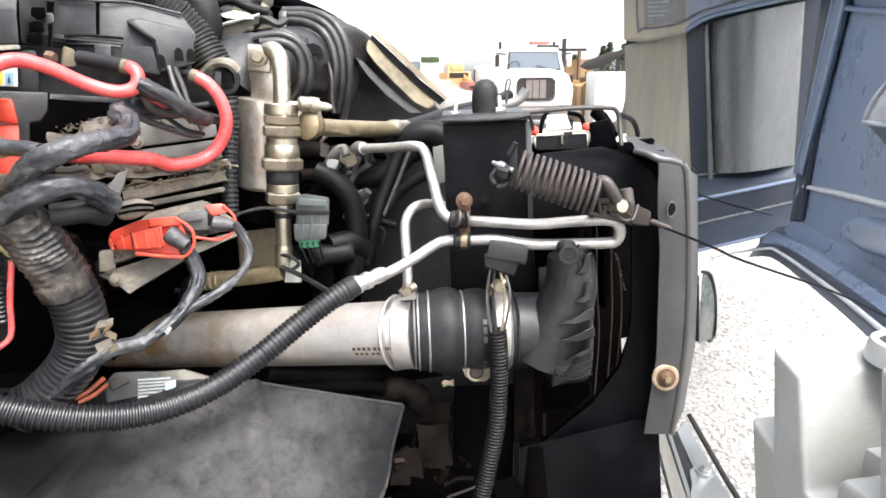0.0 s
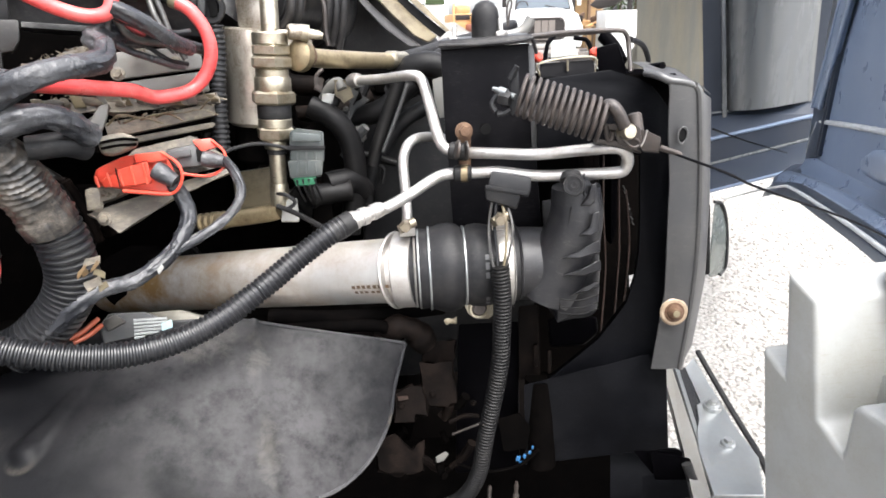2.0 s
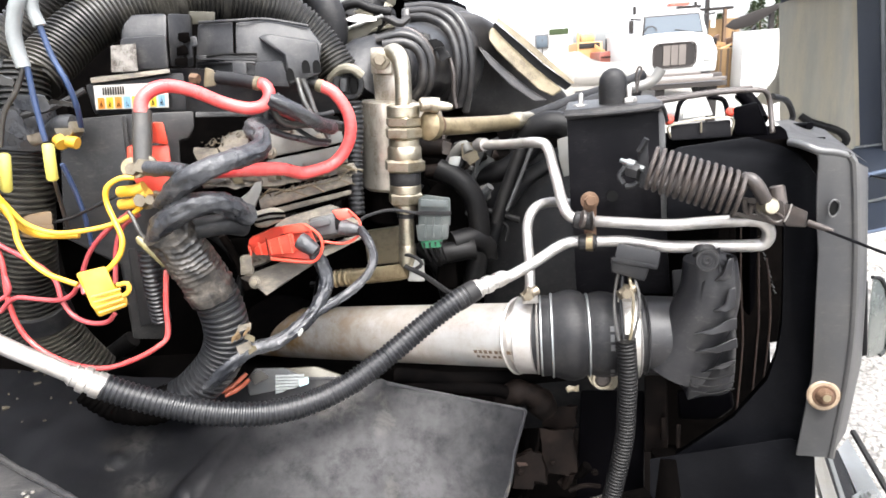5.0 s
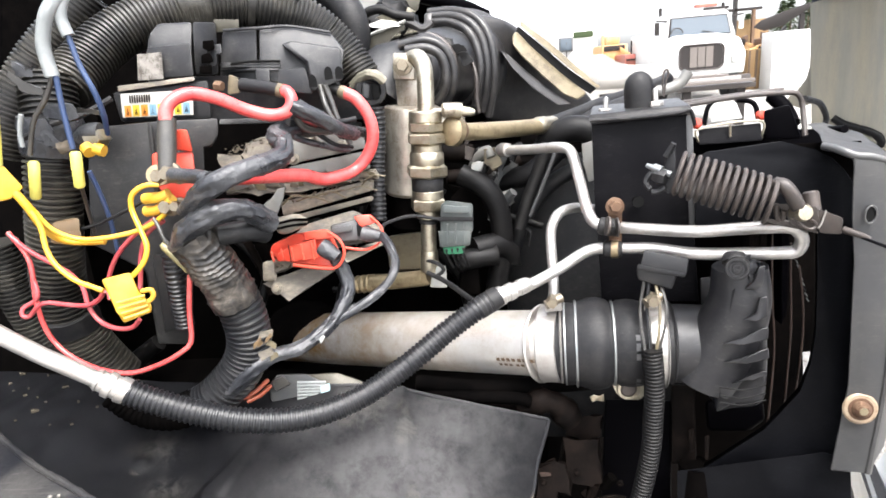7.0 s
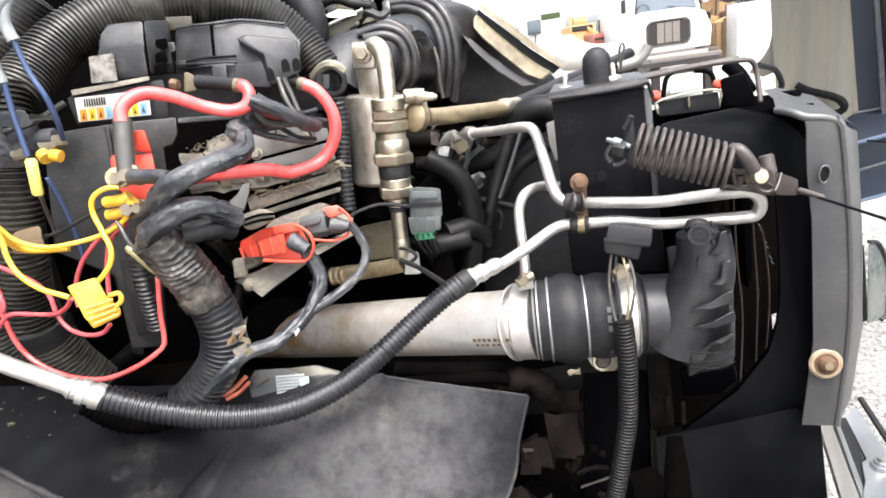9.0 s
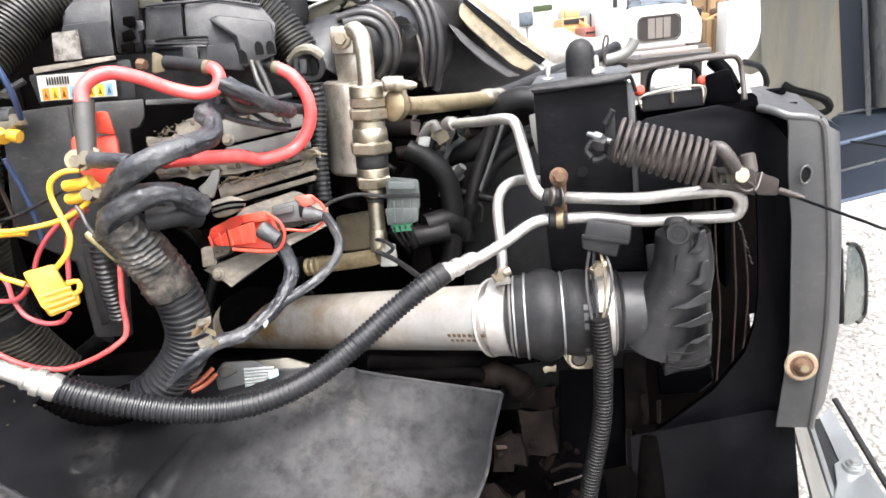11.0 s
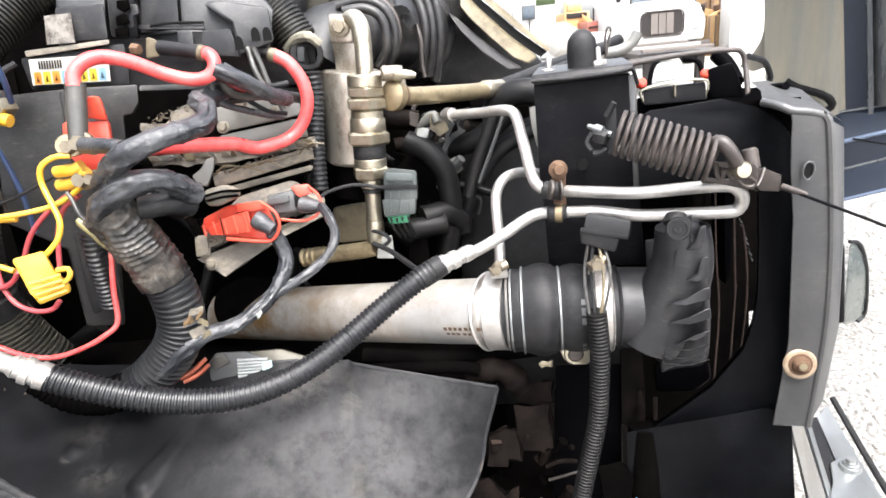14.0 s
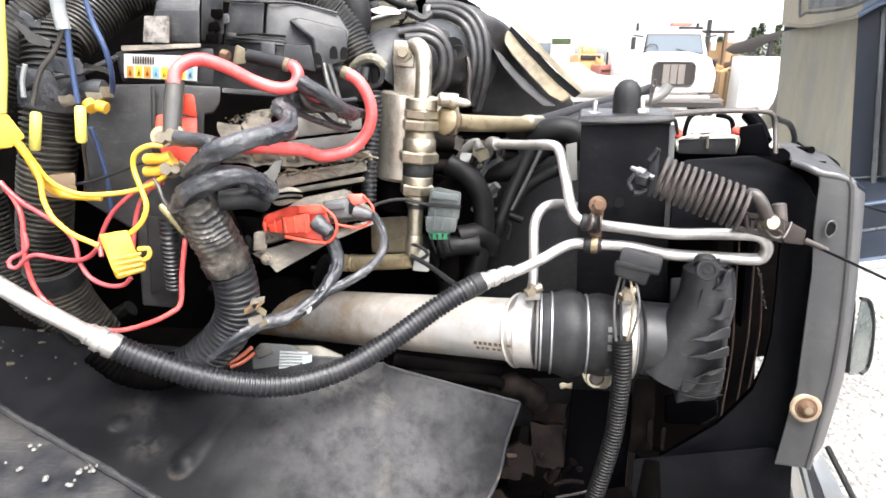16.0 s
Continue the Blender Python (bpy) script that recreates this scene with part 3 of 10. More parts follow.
def crumple(bm, amp, freq, cuts=3):
    """Cuts a shape finer and dents it unevenly."""
    bmesh.ops.subdivide_edges(bm, edges=bm.edges[:], cuts=cuts, use_grid_fill=True)
    bm.normal_update()
    for v in bm.verts:
        v.co += v.normal * amp * (noise.noise(v.co * freq) + 0.6 * noise.noise(v.co * freq * 2.7))
    return bm


def mid(a, b, f=0.5):
    return V(a).lerp(V(b), f)


# ---- ground ----
def build_ground():
    bm = bmesh.new()
    bmesh.ops.create_grid(bm, x_segments=60, y_segments=60, size=1.0)
    for v in bm.verts:
        v.co.x = math.copysign(abs(v.co.x) ** 3 * 1500, v.co.x)
        v.co.y = math.copysign(abs(v.co.y) ** 3 * 1500, v.co.y) + 4
        far = Vector((v.co.x, v.co.y - 4)).length
        v.co.z = 0.03 * noise.noise(v.co * 0.15) if far < 300 else 0
    single("ground", bm, GRAVEL, "pale crushed gravel yard, dry and bright", "ground", kind="structure")


def build_stones():
    rng = random.Random(5)
    verts, faces = [], []
    for k in range(9000):
        x, y = rng.uniform(0.9, 4.6), rng.uniform(1.0, 6.5)
        if abs((y - 1.0) - (x - 0.9) * 1.4) > 2.2:
            continue
        r = rng.uniform(0.006, 0.016)
        z0, b = 0.03 * noise.noise(Vector((x, y, 0)) * 0.15), len(verts)
        a0 = rng.uniform(0, 6)
        for zz, rr in ((-0.3, 0.8), (0.35, 1.0), (0.9, 0.45)):
            for j in range(5):
                a = a0 + j * 1.2566 + rng.uniform(-0.3, 0.3)
                q = r * rr * rng.uniform(0.7, 1.25)
                verts.append((x + q * math.cos(a), y + q * math.sin(a), z0 + zz * r * rng.uniform(0.6, 1)))
        for t in (0, 1):
            for j in range(5):
                faces.append((b + t * 5 + j, b + t * 5 + (j + 1) % 5, b + t * 5 + 5 + (j + 1) % 5, b + t * 5 + 5 + j))
        faces.append(tuple(b + 10 + j for j in range(5)))
    me = bpy.data.meshes.new("gravel_stones")
    me.from_pydata(verts, [], faces)
    me.materials.append(STONE)
    tagged(new("gravel_stones", me), "loose pale angular stones lying on the gravel yard", "gravel", kind="stuff")


build_ground()
build_stones()


# ---- tilted hood ----
def shifted(pts, by):
    return [V(p) + V(by) for p in pts]


def resampled(pts, n):
    """n points evenly along a closed outline."""
    p = [V(q) for q in pts] + [V(pts[0])]
    run = [0.0]
    for s, t in zip(p, p[1:]):
        run.append(run[-1] + (t - s).length)
    out = []
    for k in range(n):
        s = run[-1] * k / n
        i = max(q for q in range(len(run)) if run[q] <= s)
        i = min(i, len(p) - 2)
        out.append(p[i].lerp(p[i + 1], (s - run[i]) / (run[i + 1] - run[i])))
    return out


def build_hood():
    hood = thing("truck_hood", (2.6, 3.3, 0), "blue-grey fibreglass truck hood tilted open, seen from inside", "hood")
    out_b, out_f = Vector((0.866, -0.5, 0)), Vector((0.5, 0.866, 0))
    # inner top skin, upright now that the hood is tilted
    part("top_skin", prism([(2.486, 3.041, 0.813), (1.765, 1.794, 0.953), (1.421, 1.198, 1.025), (1.332, 1.044, 1.217), (1.559, 1.437, 2.208), (2.380, 2.858, 3.321), (2.509, 3.082, 2.074)], out_b * 0.02, 0.0), HOOD, hood)
    post = [(2.509, 3.082, 2.074), (2.353, 2.812, 2.025), (2.305, 2.728, 1.853), (2.345, 2.799, 0.886), (2.486, 3.041, 0.813)]
    # corner post and bead use the darkened paint in place of shade
    part("corner_post", prism(shifted(post, -out_b * 0.016), out_b * 0.018, 0.004), HOOD_SHADED, hood)
    part("edge_bead", sweep(shifted([(2.353, 2.812, 2.025), (2.307, 2.732, 1.831), (2.359, 2.823, 0.885)], -out_b * 0.016), 0.010, 8, 0.05), HOOD_SHADED, hood)
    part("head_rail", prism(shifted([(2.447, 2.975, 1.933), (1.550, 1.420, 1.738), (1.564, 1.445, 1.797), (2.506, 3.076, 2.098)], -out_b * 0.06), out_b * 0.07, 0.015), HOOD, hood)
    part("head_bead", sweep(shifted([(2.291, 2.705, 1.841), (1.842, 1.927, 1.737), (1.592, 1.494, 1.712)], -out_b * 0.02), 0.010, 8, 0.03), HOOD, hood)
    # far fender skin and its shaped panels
    # same skin, its colour darkened where it lies in shade
    part("fender_skin", prism([(1.872, 4.136, 3.265), (1.966, 4.082, 1.837), (1.990, 4.067, 1.344), (2.081, 4.015, 0.506), (2.924, 3.528, 0.587), (2.995, 3.487, 1.019), (2.944, 3.517, 3.073)], out_f * 0.02, 0.0), HOOD_SHADED, hood)
    for lo, hi, push, flip in (([(2.486, 3.781, 0.973), (2.875, 3.557, 1.041)], [(2.377, 3.844, 1.873), (2.815, 3.591, 1.977)], 0.13, False), ([(2.040, 4.039, 0.858), (2.445, 3.805, 0.912)], [(1.971, 4.079, 1.755), (2.333, 3.870, 1.875)], 0.13, True)):
        bm = bmesh.new()
        n, cols = 18, []
        for i in range(n + 1):
            f = i / n
            bulge = push * (math.sin(math.pi * f ** 0.75) if not flip else max(0.0, 1 - f * 1.25) ** 0.8)
            foot, head = V(lo[0]).lerp(V(lo[1]), f), V(hi[0]).lerp(V(hi[1]), f)
            cols.append((bm.verts.new(foot), bm.verts.new(foot - out_f * bulge), bm.verts.new(head - out_f * bulge), bm.verts.new(head)))
        for p, q in zip(cols, cols[1:]):
            for k in (0, 1, 2):
                bm.faces.new((p[k], q[k], q[k + 1], p[k + 1]))
        part("bulged_panel", bm, HOOD_TAN if flip else HOOD_DUSTY, hood, "dust-stained tan and grey panel")
    part("rib", prism(shifted([(2.358, 3.855, 1.868), (2.380, 3.843, 1.873), (2.487, 3.781, 0.929), (2.464, 3.794, 0.920)], -out_f * 0.05), out_f * 0.05, 0.006), HOOD_DUSTY, hood)
    part("upper_panel", prism(shifted([(1.890, 4.126, 2.977), (1.968, 4.080, 1.796), (2.094, 4.008, 1.785), (2.264, 3.909, 1.825), (2.369, 3.849, 1.906), (2.850, 3.571, 2.011), (2.750, 3.629, 2.847)], -out_f * 0.14), out_f * 0.1, 0.0), HOOD, hood)
    part("dust_patch", prism(shifted([(1.884, 4.129, 2.978), (1.966, 4.082, 1.789), (2.095, 4.007, 1.778), (2.286, 3.897, 1.831), (2.185, 3.955, 2.933)], -out_f * 0.146), out_f * 0.01, 0.0), HOOD_TAN, hood)
    part("seam_bead", sweep(shifted([(1.975, 4.076, 1.792), (2.094, 4.008, 1.785), (2.264, 3.909, 1.825)], -out_f * 0.146), 0.010, 10, 0.02), HOOD_TAN, hood)
    part("seam_bead", sweep(shifted([(2.269, 3.906, 1.829), (2.369, 3.849, 1.899), (2.578, 3.728, 1.953), (2.874, 3.557, 2.015)], -out_f * 0.146), 0.014, 10, 0.02), HOOD, hood)
    part("seam_bead", sweep(shifted([(1.971, 4.079, 2.670), (2.027, 4.046, 1.902), (2.066, 4.024, 1.853), (2.232, 3.928, 1.873), (2.349, 3.860, 1.939), (2.573, 3.731, 2.003), (2.867, 3.561, 2.070)], -out_f * 0.150), 0.007, 10, 0.02), HOOD_DUSTY, hood)
    tag = part("info_tag", prism(shifted([(2.048, 4.034, 2.027), (2.253, 3.916, 2.034), (2.264, 3.909, 1.891), (2.065, 4.024, 1.867)], -out_f * 0.152), 0.006, 0.0), HOOD_DUSTY, hood, "scuffed tag with worn print")
    o = [V(p) for p in shifted([(2.073, 4.020, 1.999), (2.182, 3.957, 2.000), (2.080, 4.016, 1.900)], -out_f * 0.158)]
    for k in range(4):
        a0 = o[0].lerp(o[2], k / 4)
        part("text_bar", prism([a0, a0 + (o[1] - o[0]) * (0.95 - 0.2 * (k % 2)), a0 + (o[1] - o[0]) * (0.95 - 0.2 * (k % 2)) + (o[2] - o[0]) * 0.09, a0 + (o[2] - o[0]) * 0.09], 0.002, 0.0), RESIN, tag)
    # stepped sill along the far fender
    lips = ([(2.255, 3.914, 0.923), (2.918, 3.532, 1.043)], [(2.193, 3.800, 0.758), (2.847, 3.423, 0.979)], [(2.196, 3.799, 0.589), (2.861, 3.415, 0.851)], [(2.103, 3.633, 0.458), (2.685, 3.297, 0.701)])
    # the enclosed sill's shade is painted into these steps
    for upper, lower in zip(lips, lips[1:]):
        part("sill_step", prism([upper[0], upper[1], lower[1], lower[0]], out_f * 0.02, 0.0), HOOD_SHADED, hood, "stepped ledge toned for shade")
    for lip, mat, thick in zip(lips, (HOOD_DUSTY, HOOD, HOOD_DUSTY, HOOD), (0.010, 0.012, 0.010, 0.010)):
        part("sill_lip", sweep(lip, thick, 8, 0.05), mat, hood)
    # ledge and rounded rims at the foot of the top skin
    part("ledge", prism([(2.937, 3.823, 0.589), (2.469, 3.013, 0.800), (2.18, 2.51, 0.845), (2.02, 2.60, 0.80), (2.318, 3.071, 0.670)], (0, 0, -0.03), 0.006), HOOD_SHADED, hood)
    # broad folded beam between the skin's foot and the opening
    edge, _ = smooth_path([(2.32, 3.13, 0.63), (2.048, 2.683, 0.780), (1.853, 2.346, 0.868), (1.448, 1.644, 0.981), (1.224, 1.257, 1.034), (0.98, 0.835, 1.098)], 0.03)
    shape = [(0.0, 0.030), (0.05, 0.026), (0.09, 0.0), (0.20, -0.016), (0.30, -0.018), (0.37, 0.008), (0.46, 0.024), (0.58, 0.030), (0.64, 0.028), (0.68, 0.012), (0.74, 0.010), (0.82, 0.004), (0.90, -0.006), (0.96, -0.018), (1.0, -0.03)]
    bm, low = bmesh.new(), bmesh.new()
    rows, feet = [], []
    for p in edge:
        run = (p.x - 1.765) * 0.5 + (p.y - 1.794) * 0.866
        inner = Vector((1.765 + run * 0.5, 1.794 + run * 0.866, 0.953 - 0.1 * run)) - out_b * 0.004
        rows.append([bm.verts.new(inner.lerp(p, f) + Vector((0, 0, h))) for f, h in shape[:11]])
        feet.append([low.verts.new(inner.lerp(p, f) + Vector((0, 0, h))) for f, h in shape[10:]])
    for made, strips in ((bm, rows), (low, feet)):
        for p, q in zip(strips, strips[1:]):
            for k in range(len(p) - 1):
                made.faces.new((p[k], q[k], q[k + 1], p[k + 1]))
    # part of the same beam, split off so its shade sits in the colour
    part("beam_foot", low, HOOD_SHADED, hood, "lower fold of the beam, toned for shade", 60)
    part("folded_beam", bm, HOOD, hood, "broad satin beam round the opening", 60)
    for p, r in (((1.457, 1.503, 1.010), 0.011), ((1.422, 1.475, 0.999), 0.005)):
        part("drain_hole", lathe(V(p) + Vector((0, 0, 0.002)), V(p) - Vector((0, 0, 0.004)), [(0, r), (1, r)], 16), BLACK_FILL, hood)
    part("corner_bead", sweep([(2.293, 2.769, 1.901), (2.341, 2.851, 1.653), (2.381, 2.921, 1.383), (2.440, 3.023, 1.082)], 0.010, 10, 0.03), HOOD, hood)
    part("corner_bead", sweep([(2.192, 2.593, 1.867), (2.239, 2.675, 1.621), (2.289, 2.762, 1.392), (2.352, 2.871, 1.099)], 0.012, 10, 0.03), HOOD, hood)
    part("corner_strip", prism([(2.293, 2.769, 1.901), (2.192, 2.593, 1.867), (2.352, 2.871, 1.099), (2.440, 3.023, 1.082)], out_b * 0.02, 0.0), HOOD, hood)
    # flared lip at the arch, and the black seal lying behind it
    part("arch_flare", prism(shifted([(1.976, 4.076, 1.646), (1.986, 4.070, 1.427), (1.975, 4.076, 1.355), (1.945, 4.093, 1.298), (1.904, 4.117, 1.255), (1.888, 4.126, 1.222), (1.954, 4.088, 1.190), (2.09, 4.010, 1.249), (2.09, 4.010, 1.6)], -out_f * 0.03), out_f * 0.03, 0.006), HOOD_TAN, hood)
    part("edge_seal", sweep([(2.056, 3.914, 1.138), (2.098, 3.890, 1.103), (2.152, 3.858, 1.081), (2.206, 3.827, 1.059), (2.246, 3.804, 1.031), (2.262, 3.795, 0.992), (2.240, 3.808, 0.967), (2.211, 3.824, 0.961)], 0.022, 10, 0.02, lumpy(0.25, 14, 4)), INKY, hood, "lumpy black edge seal")
    part("opening_trim", sweep([(4.269, 6.530, -0.534), (2.723, 3.852, 0.394), (2.048, 2.683, 0.787), (1.853, 2.346, 0.876), (1.448, 1.644, 0.989), (1.224, 1.257, 1.042), (1.058, 0.969, 1.086)], 0.0065, 10, 0.02), RESIN, hood)
    # bonding seam and the pocket
    part("bond_seam", sweep(shifted([(2.484, 3.039, 0.850), (2.463, 3.003, 0.937), (2.429, 2.943, 1.023)], -out_b * 0.008), 0.009, 8, 0.015, lumpy(0.3, 25, 2)), RESIN, hood, "rough pale bonding seam")
    part("bond_seam", sweep(shifted([(2.403, 2.898, 1.031), (2.149, 2.459, 1.092), (1.917, 2.057, 1.143), (1.730, 1.733, 1.181), (1.497, 1.330, 1.230)], -out_b * 0.008), 0.011, 8, 0.015, lumpy(0.3, 25, 6)), RESIN, hood, "rough pale bonding seam")
    part("pocket", prism(shifted([(1.881, 1.994, 1.071), (1.827, 1.900, 1.117), (1.469, 1.280, 1.216), (1.447, 1.243, 1.131), (1.762, 1.788, 1.032), (1.858, 1.954, 1.019)], -out_b * 0.08), out_b * 0.1, 0.03, segs=3), HOOD, hood)
    lug = part("hinge_lug", prism([(2.787, 3.607, 0.678), (2.856, 3.568, 0.705), (2.904, 3.540, 0.666), (2.830, 3.582, 0.637)], -out_f * 0.08, 0.006), RUST, hood)
    part("hinge_pin", lathe(V((2.770, 3.617, 0.683)) - out_f * 0.09, V((2.893, 3.546, 0.716)) - out_f * 0.09, [(0, 0.014), (1, 0.014)], 12), RAIL, lug)
    # unseen panel added overhead to keep sky light off the hood's corner
    corner = V((2.94, 3.51, 2.25))
    left, near = Vector((-0.866, 0.5, 0)), Vector((-0.5, -0.866, 0))
    part("sky_blocker", prism([corner, corner + left * 1.3, corner + left * 1.15 + near * 0.75, corner + near * 1.5], (0, 0, 0.03), 0.0), HOOD, hood)
    build_scoop(hood, out_b)


def build_scoop(hood, out_b):
    """An angled air scoop with an oval mouth, standing off the skin."""
    out_b = Vector((0.73, 0.68, 0.0))
    front = [V(p) for p in [(1.531, 1.720, 1.435), (1.529, 1.701, 1.485), (1.525, 1.654, 1.549), (1.518, 1.582, 1.633), (1.512, 1.512, 1.685), (1.504, 1.422, 1.713), (1.499, 1.360, 1.658), (1.500, 1.376, 1.555), (1.506, 1.442, 1.480), (1.516, 1.554, 1.448), (1.521, 1.610, 1.430)]]
    back = [V(p) for p in [(1.812, 1.874, 1.323), (1.802, 1.858, 1.346), (1.764, 1.792, 1.420), (1.696, 1.674, 1.533), (1.617, 1.537, 1.599), (1.515, 1.361, 1.658), (1.386, 1.137, 1.595), (1.360, 1.092, 1.479), (1.408, 1.176, 1.396), (1.576, 1.467, 1.351), (1.725, 1.724, 1.326)]]
    a, b = V((1.522, 1.624, 1.490)), V((1.507, 1.456, 1.644))
    w = (V((1.510, 1.484, 1.537)) - V((1.519, 1.589, 1.609))) * 0.5
    m = (a + b) * 0.5
    n = 33
    oval = [m + (a - b) * 0.5 * math.cos(2 * math.pi * k / n) - w * math.sin(2 * math.pi * k / n) for k in range(n)]
    outer, rear = resampled(front, n), resampled(back, n)
    bm = bmesh.new()
    lip = bmesh.new()
    for made, loops in ((lip, ([p + out_b * 0.02 for p in oval], [m + (p - m) * 1.1 - out_b * 0.012 for p in oval], outer)), (bm, (outer, rear))):
        rings = [[made.verts.new(p) for p in some] for some in loops]
        for r0, r1 in zip(rings, rings[1:]):
            for k in range(n):
                made.faces.new((r0[k], r0[(k + 1) % n], r1[(k + 1) % n], r1[k]))
    scoop = part("air_scoop", bm, HOOD_DUSTY, hood, "grey fibreglass scoop with an oval mouth")
    ring = [m + (p - m) * 1.13 - out_b * 0.013 for p in oval]
    part("mouth", lip, FRESH_RESIN, scoop, "pale rough face round the mouth")
    part("mouth_bead", sweep(ring + [ring[0]], 0.006, 8, 0.012, lumpy(0.4, 30, 8)), FRESH_RESIN, scoop, "rough white resin bead")
    part("scoop_edge", sweep([p - out_b * 0.004 for p in front] + [front[0] - out_b * 0.004], 0.006, 8, 0.012, lumpy(0.4, 34, 3)), FRESH_RESIN, scoop, "ragged white edge")
    # the mouth's inner shade is put into this near-black lining
    bm = bmesh.new()
    rings = [[bm.verts.new(p) for p in some] for some in ([m + (p - m) * 0.98 + out_b * 0.16 for p in oval], [p + out_b * 0.0195 for p in oval])]
    for k in range(n):
        bm.faces.new((rings[0][k], rings[0][(k + 1) % n], rings[1][(k + 1) % n], rings[1][k]))
    bm.faces.new(rings[0])
    part("throat", bm, GRIME, scoop, "scoop throat, near black to stand for its shade")


build_hood()


# ---- pale moulded box standing before the bumper ----
def build_box():
    box = thing("moulded_box", (0.60, 0.66, 0.0), "pale grey moulded plastic housing with stepped pockets", "housing")
    # crenellated outline of the side facing the engine, carried through to the other side
    face = [(0.802, 1.193), (0.765, 1.179), (0.787, 1.285), (0.745, 1.271), (0.715, 1.162), (0.683, 1.149), (0.684, 1.196), (0.678, 1.204), (0.643, 1.203),
            (0.667, 1.321), (0.53, 1.30), (0.44, 0.70), (0.70, 0.70), (0.752, 0.995)]
    part("shell", prism([(0.565, y, z) for y, z in face], (0.34, 0, 0), 0.0065, segs=4), PALE, box, angle=60)
    part("pocket_shelf", prism([(0.61, 0.705, 1.213), (0.80, 0.705, 1.213), (0.80, 0.65, 1.216), (0.61, 0.65, 1.216)], (0, 0, -0.03), 0.004), PALE, box)
    part("clip", prism([(0.625, 0.672, 1.219), (0.645, 0.672, 1.219), (0.645, 0.664, 1.219), (0.625, 0.664, 1.219)], (0, 0, -0.006), 0.001), BLACK, box)
    m = V((0.672, 0.734, 1.300))
    part("filler_neck", lathe(m - Vector((0, 0, 0.02)), m + Vector((0, 0, 0.002)), [(0, 0.036), (0.7, 0.035), (0.95, 0.033), (1, 0.031), (1, 0.027), (0.8, 0.026)], 30, caps=False), PALE, box)
    part("filler_hole", lathe(m - Vector((0, 0, 0.004)), m - Vector((0, 0, 0.002)), [(0, 0.028), (1, 0.028)], 24), BLACK, box)
    part("foot", prism([(0.60, 0.45, 0.72), (0.88, 0.45, 0.72), (0.88, 0.69, 0.72), (0.60, 0.69, 0.72)], (0, 0, -0.72), 0.01), PALE, box)


build_box()


# ---- radiator end: grey bracket, support plate, rail, side lamp ----
def build_bracket():
    br = thing("corner_bracket", (0.632, 1.085, 0.984), "grey painted steel bracket with a rusty washer, edge dusty", "bracket")
    part("face", prism([(0.580, 1.080, 1.441), (0.590, 1.078, 1.440), (0.617, 1.075, 1.437), (0.623, 1.074, 1.431), (0.628, 1.074, 1.414), (0.648, 1.078, 1.276), (0.661, 1.084, 1.139), (0.657, 1.088, 0.978), (0.610, 1.094, 0.980), (0.617, 1.090, 1.121), (0.602, 1.084, 1.301), (0.592, 1.082, 1.362), (0.588, 1.080, 1.396), (0.586, 1.079, 1.424), (0.584, 1.079, 1.434)], 0.006, 0.0025, segs=3), GREY, br)
    part("bend", sweep([(0.566, 1.112, 1.447), (0.572, 1.096, 1.4455), (0.579, 1.085, 1.442), (0.588, 1.0815, 1.438), (0.606, 1.0795, 1.4355), (0.619, 1.079, 1.431)], 0.0052, 10, 0.004), GREY, br, "rounded upper bend")
    part("side_flange", prism([(0.628, 1.074, 1.425), (0.654, 1.088, 1.412), (0.674, 1.092, 1.270), (0.687, 1.096, 1.131), (0.681, 1.098, 1.015), (0.658, 1.088, 0.979), (0.662, 1.084, 1.139), (0.650, 1.078, 1.276)], 0.005, 0.002), GREY, br)
    part("fold", sweep([(0.622, 1.076, 1.431), (0.629, 1.075, 1.413), (0.650, 1.079, 1.276), (0.662, 1.085, 1.139), (0.658, 1.089, 0.979)], 0.005, 8, 0.01), GREY, br)
    part("top_flange", prism([(0.579, 1.085, 1.4445), (0.600, 1.080, 1.441), (0.620, 1.077, 1.437), (0.640, 1.084, 1.426), (0.655, 1.090, 1.416), (0.662, 1.150, 1.429), (0.682, 1.240, 1.441), (0.679, 1.340, 1.447), (0.650, 1.330, 1.448), (0.610, 1.210, 1.448), (0.576, 1.135, 1.448), (0.567, 1.112, 1.4485), (0.572, 1.096, 1.4475)], 0.005, 0.002, segs=3), GREY, br)
    slot = V((0.607, 1.071, 1.366))
    part("slot", prism([slot + Vector((0.0055 * math.cos(t) * (1.15 if abs(math.sin(t)) < 0.8 else 0.9), 0, 0.0095 * math.sin(t))) for t in [math.pi * 2 * k / 18 for k in range(18)]], 0.0015, 0.0), BLACK_FILL, br, "thin black inset for an oval slot")
    part("slot_rim", sweep([slot + Vector((0.0068 * math.cos(t), -0.0012, 0.0112 * math.sin(t))) for t in [math.pi * 2 * k / 18 for k in range(19)]], 0.0012, 6, 0.002), GREY, br)
    c = V((0.633, 1.085, 1.087))
    d = Vector((-0.15, -1, 0.2)).normalized()
    part("washer", lathe(c, c + d * 0.004, [(0, 0.0215), (0.5, 0.022), (1, 0.0195), (1, 0.012), (0.3, 0.010)], 30), WASHER, br, "rust-bleached round washer")
    bm = lathe(c, c + d * 0.012, [(0, 0.012), (0.6, 0.012), (1, 0.0085)], 16)
    part("bolt", hexagon(c + d * 0.003, c + d * 0.014, 0.0085, bm), RUST, br)
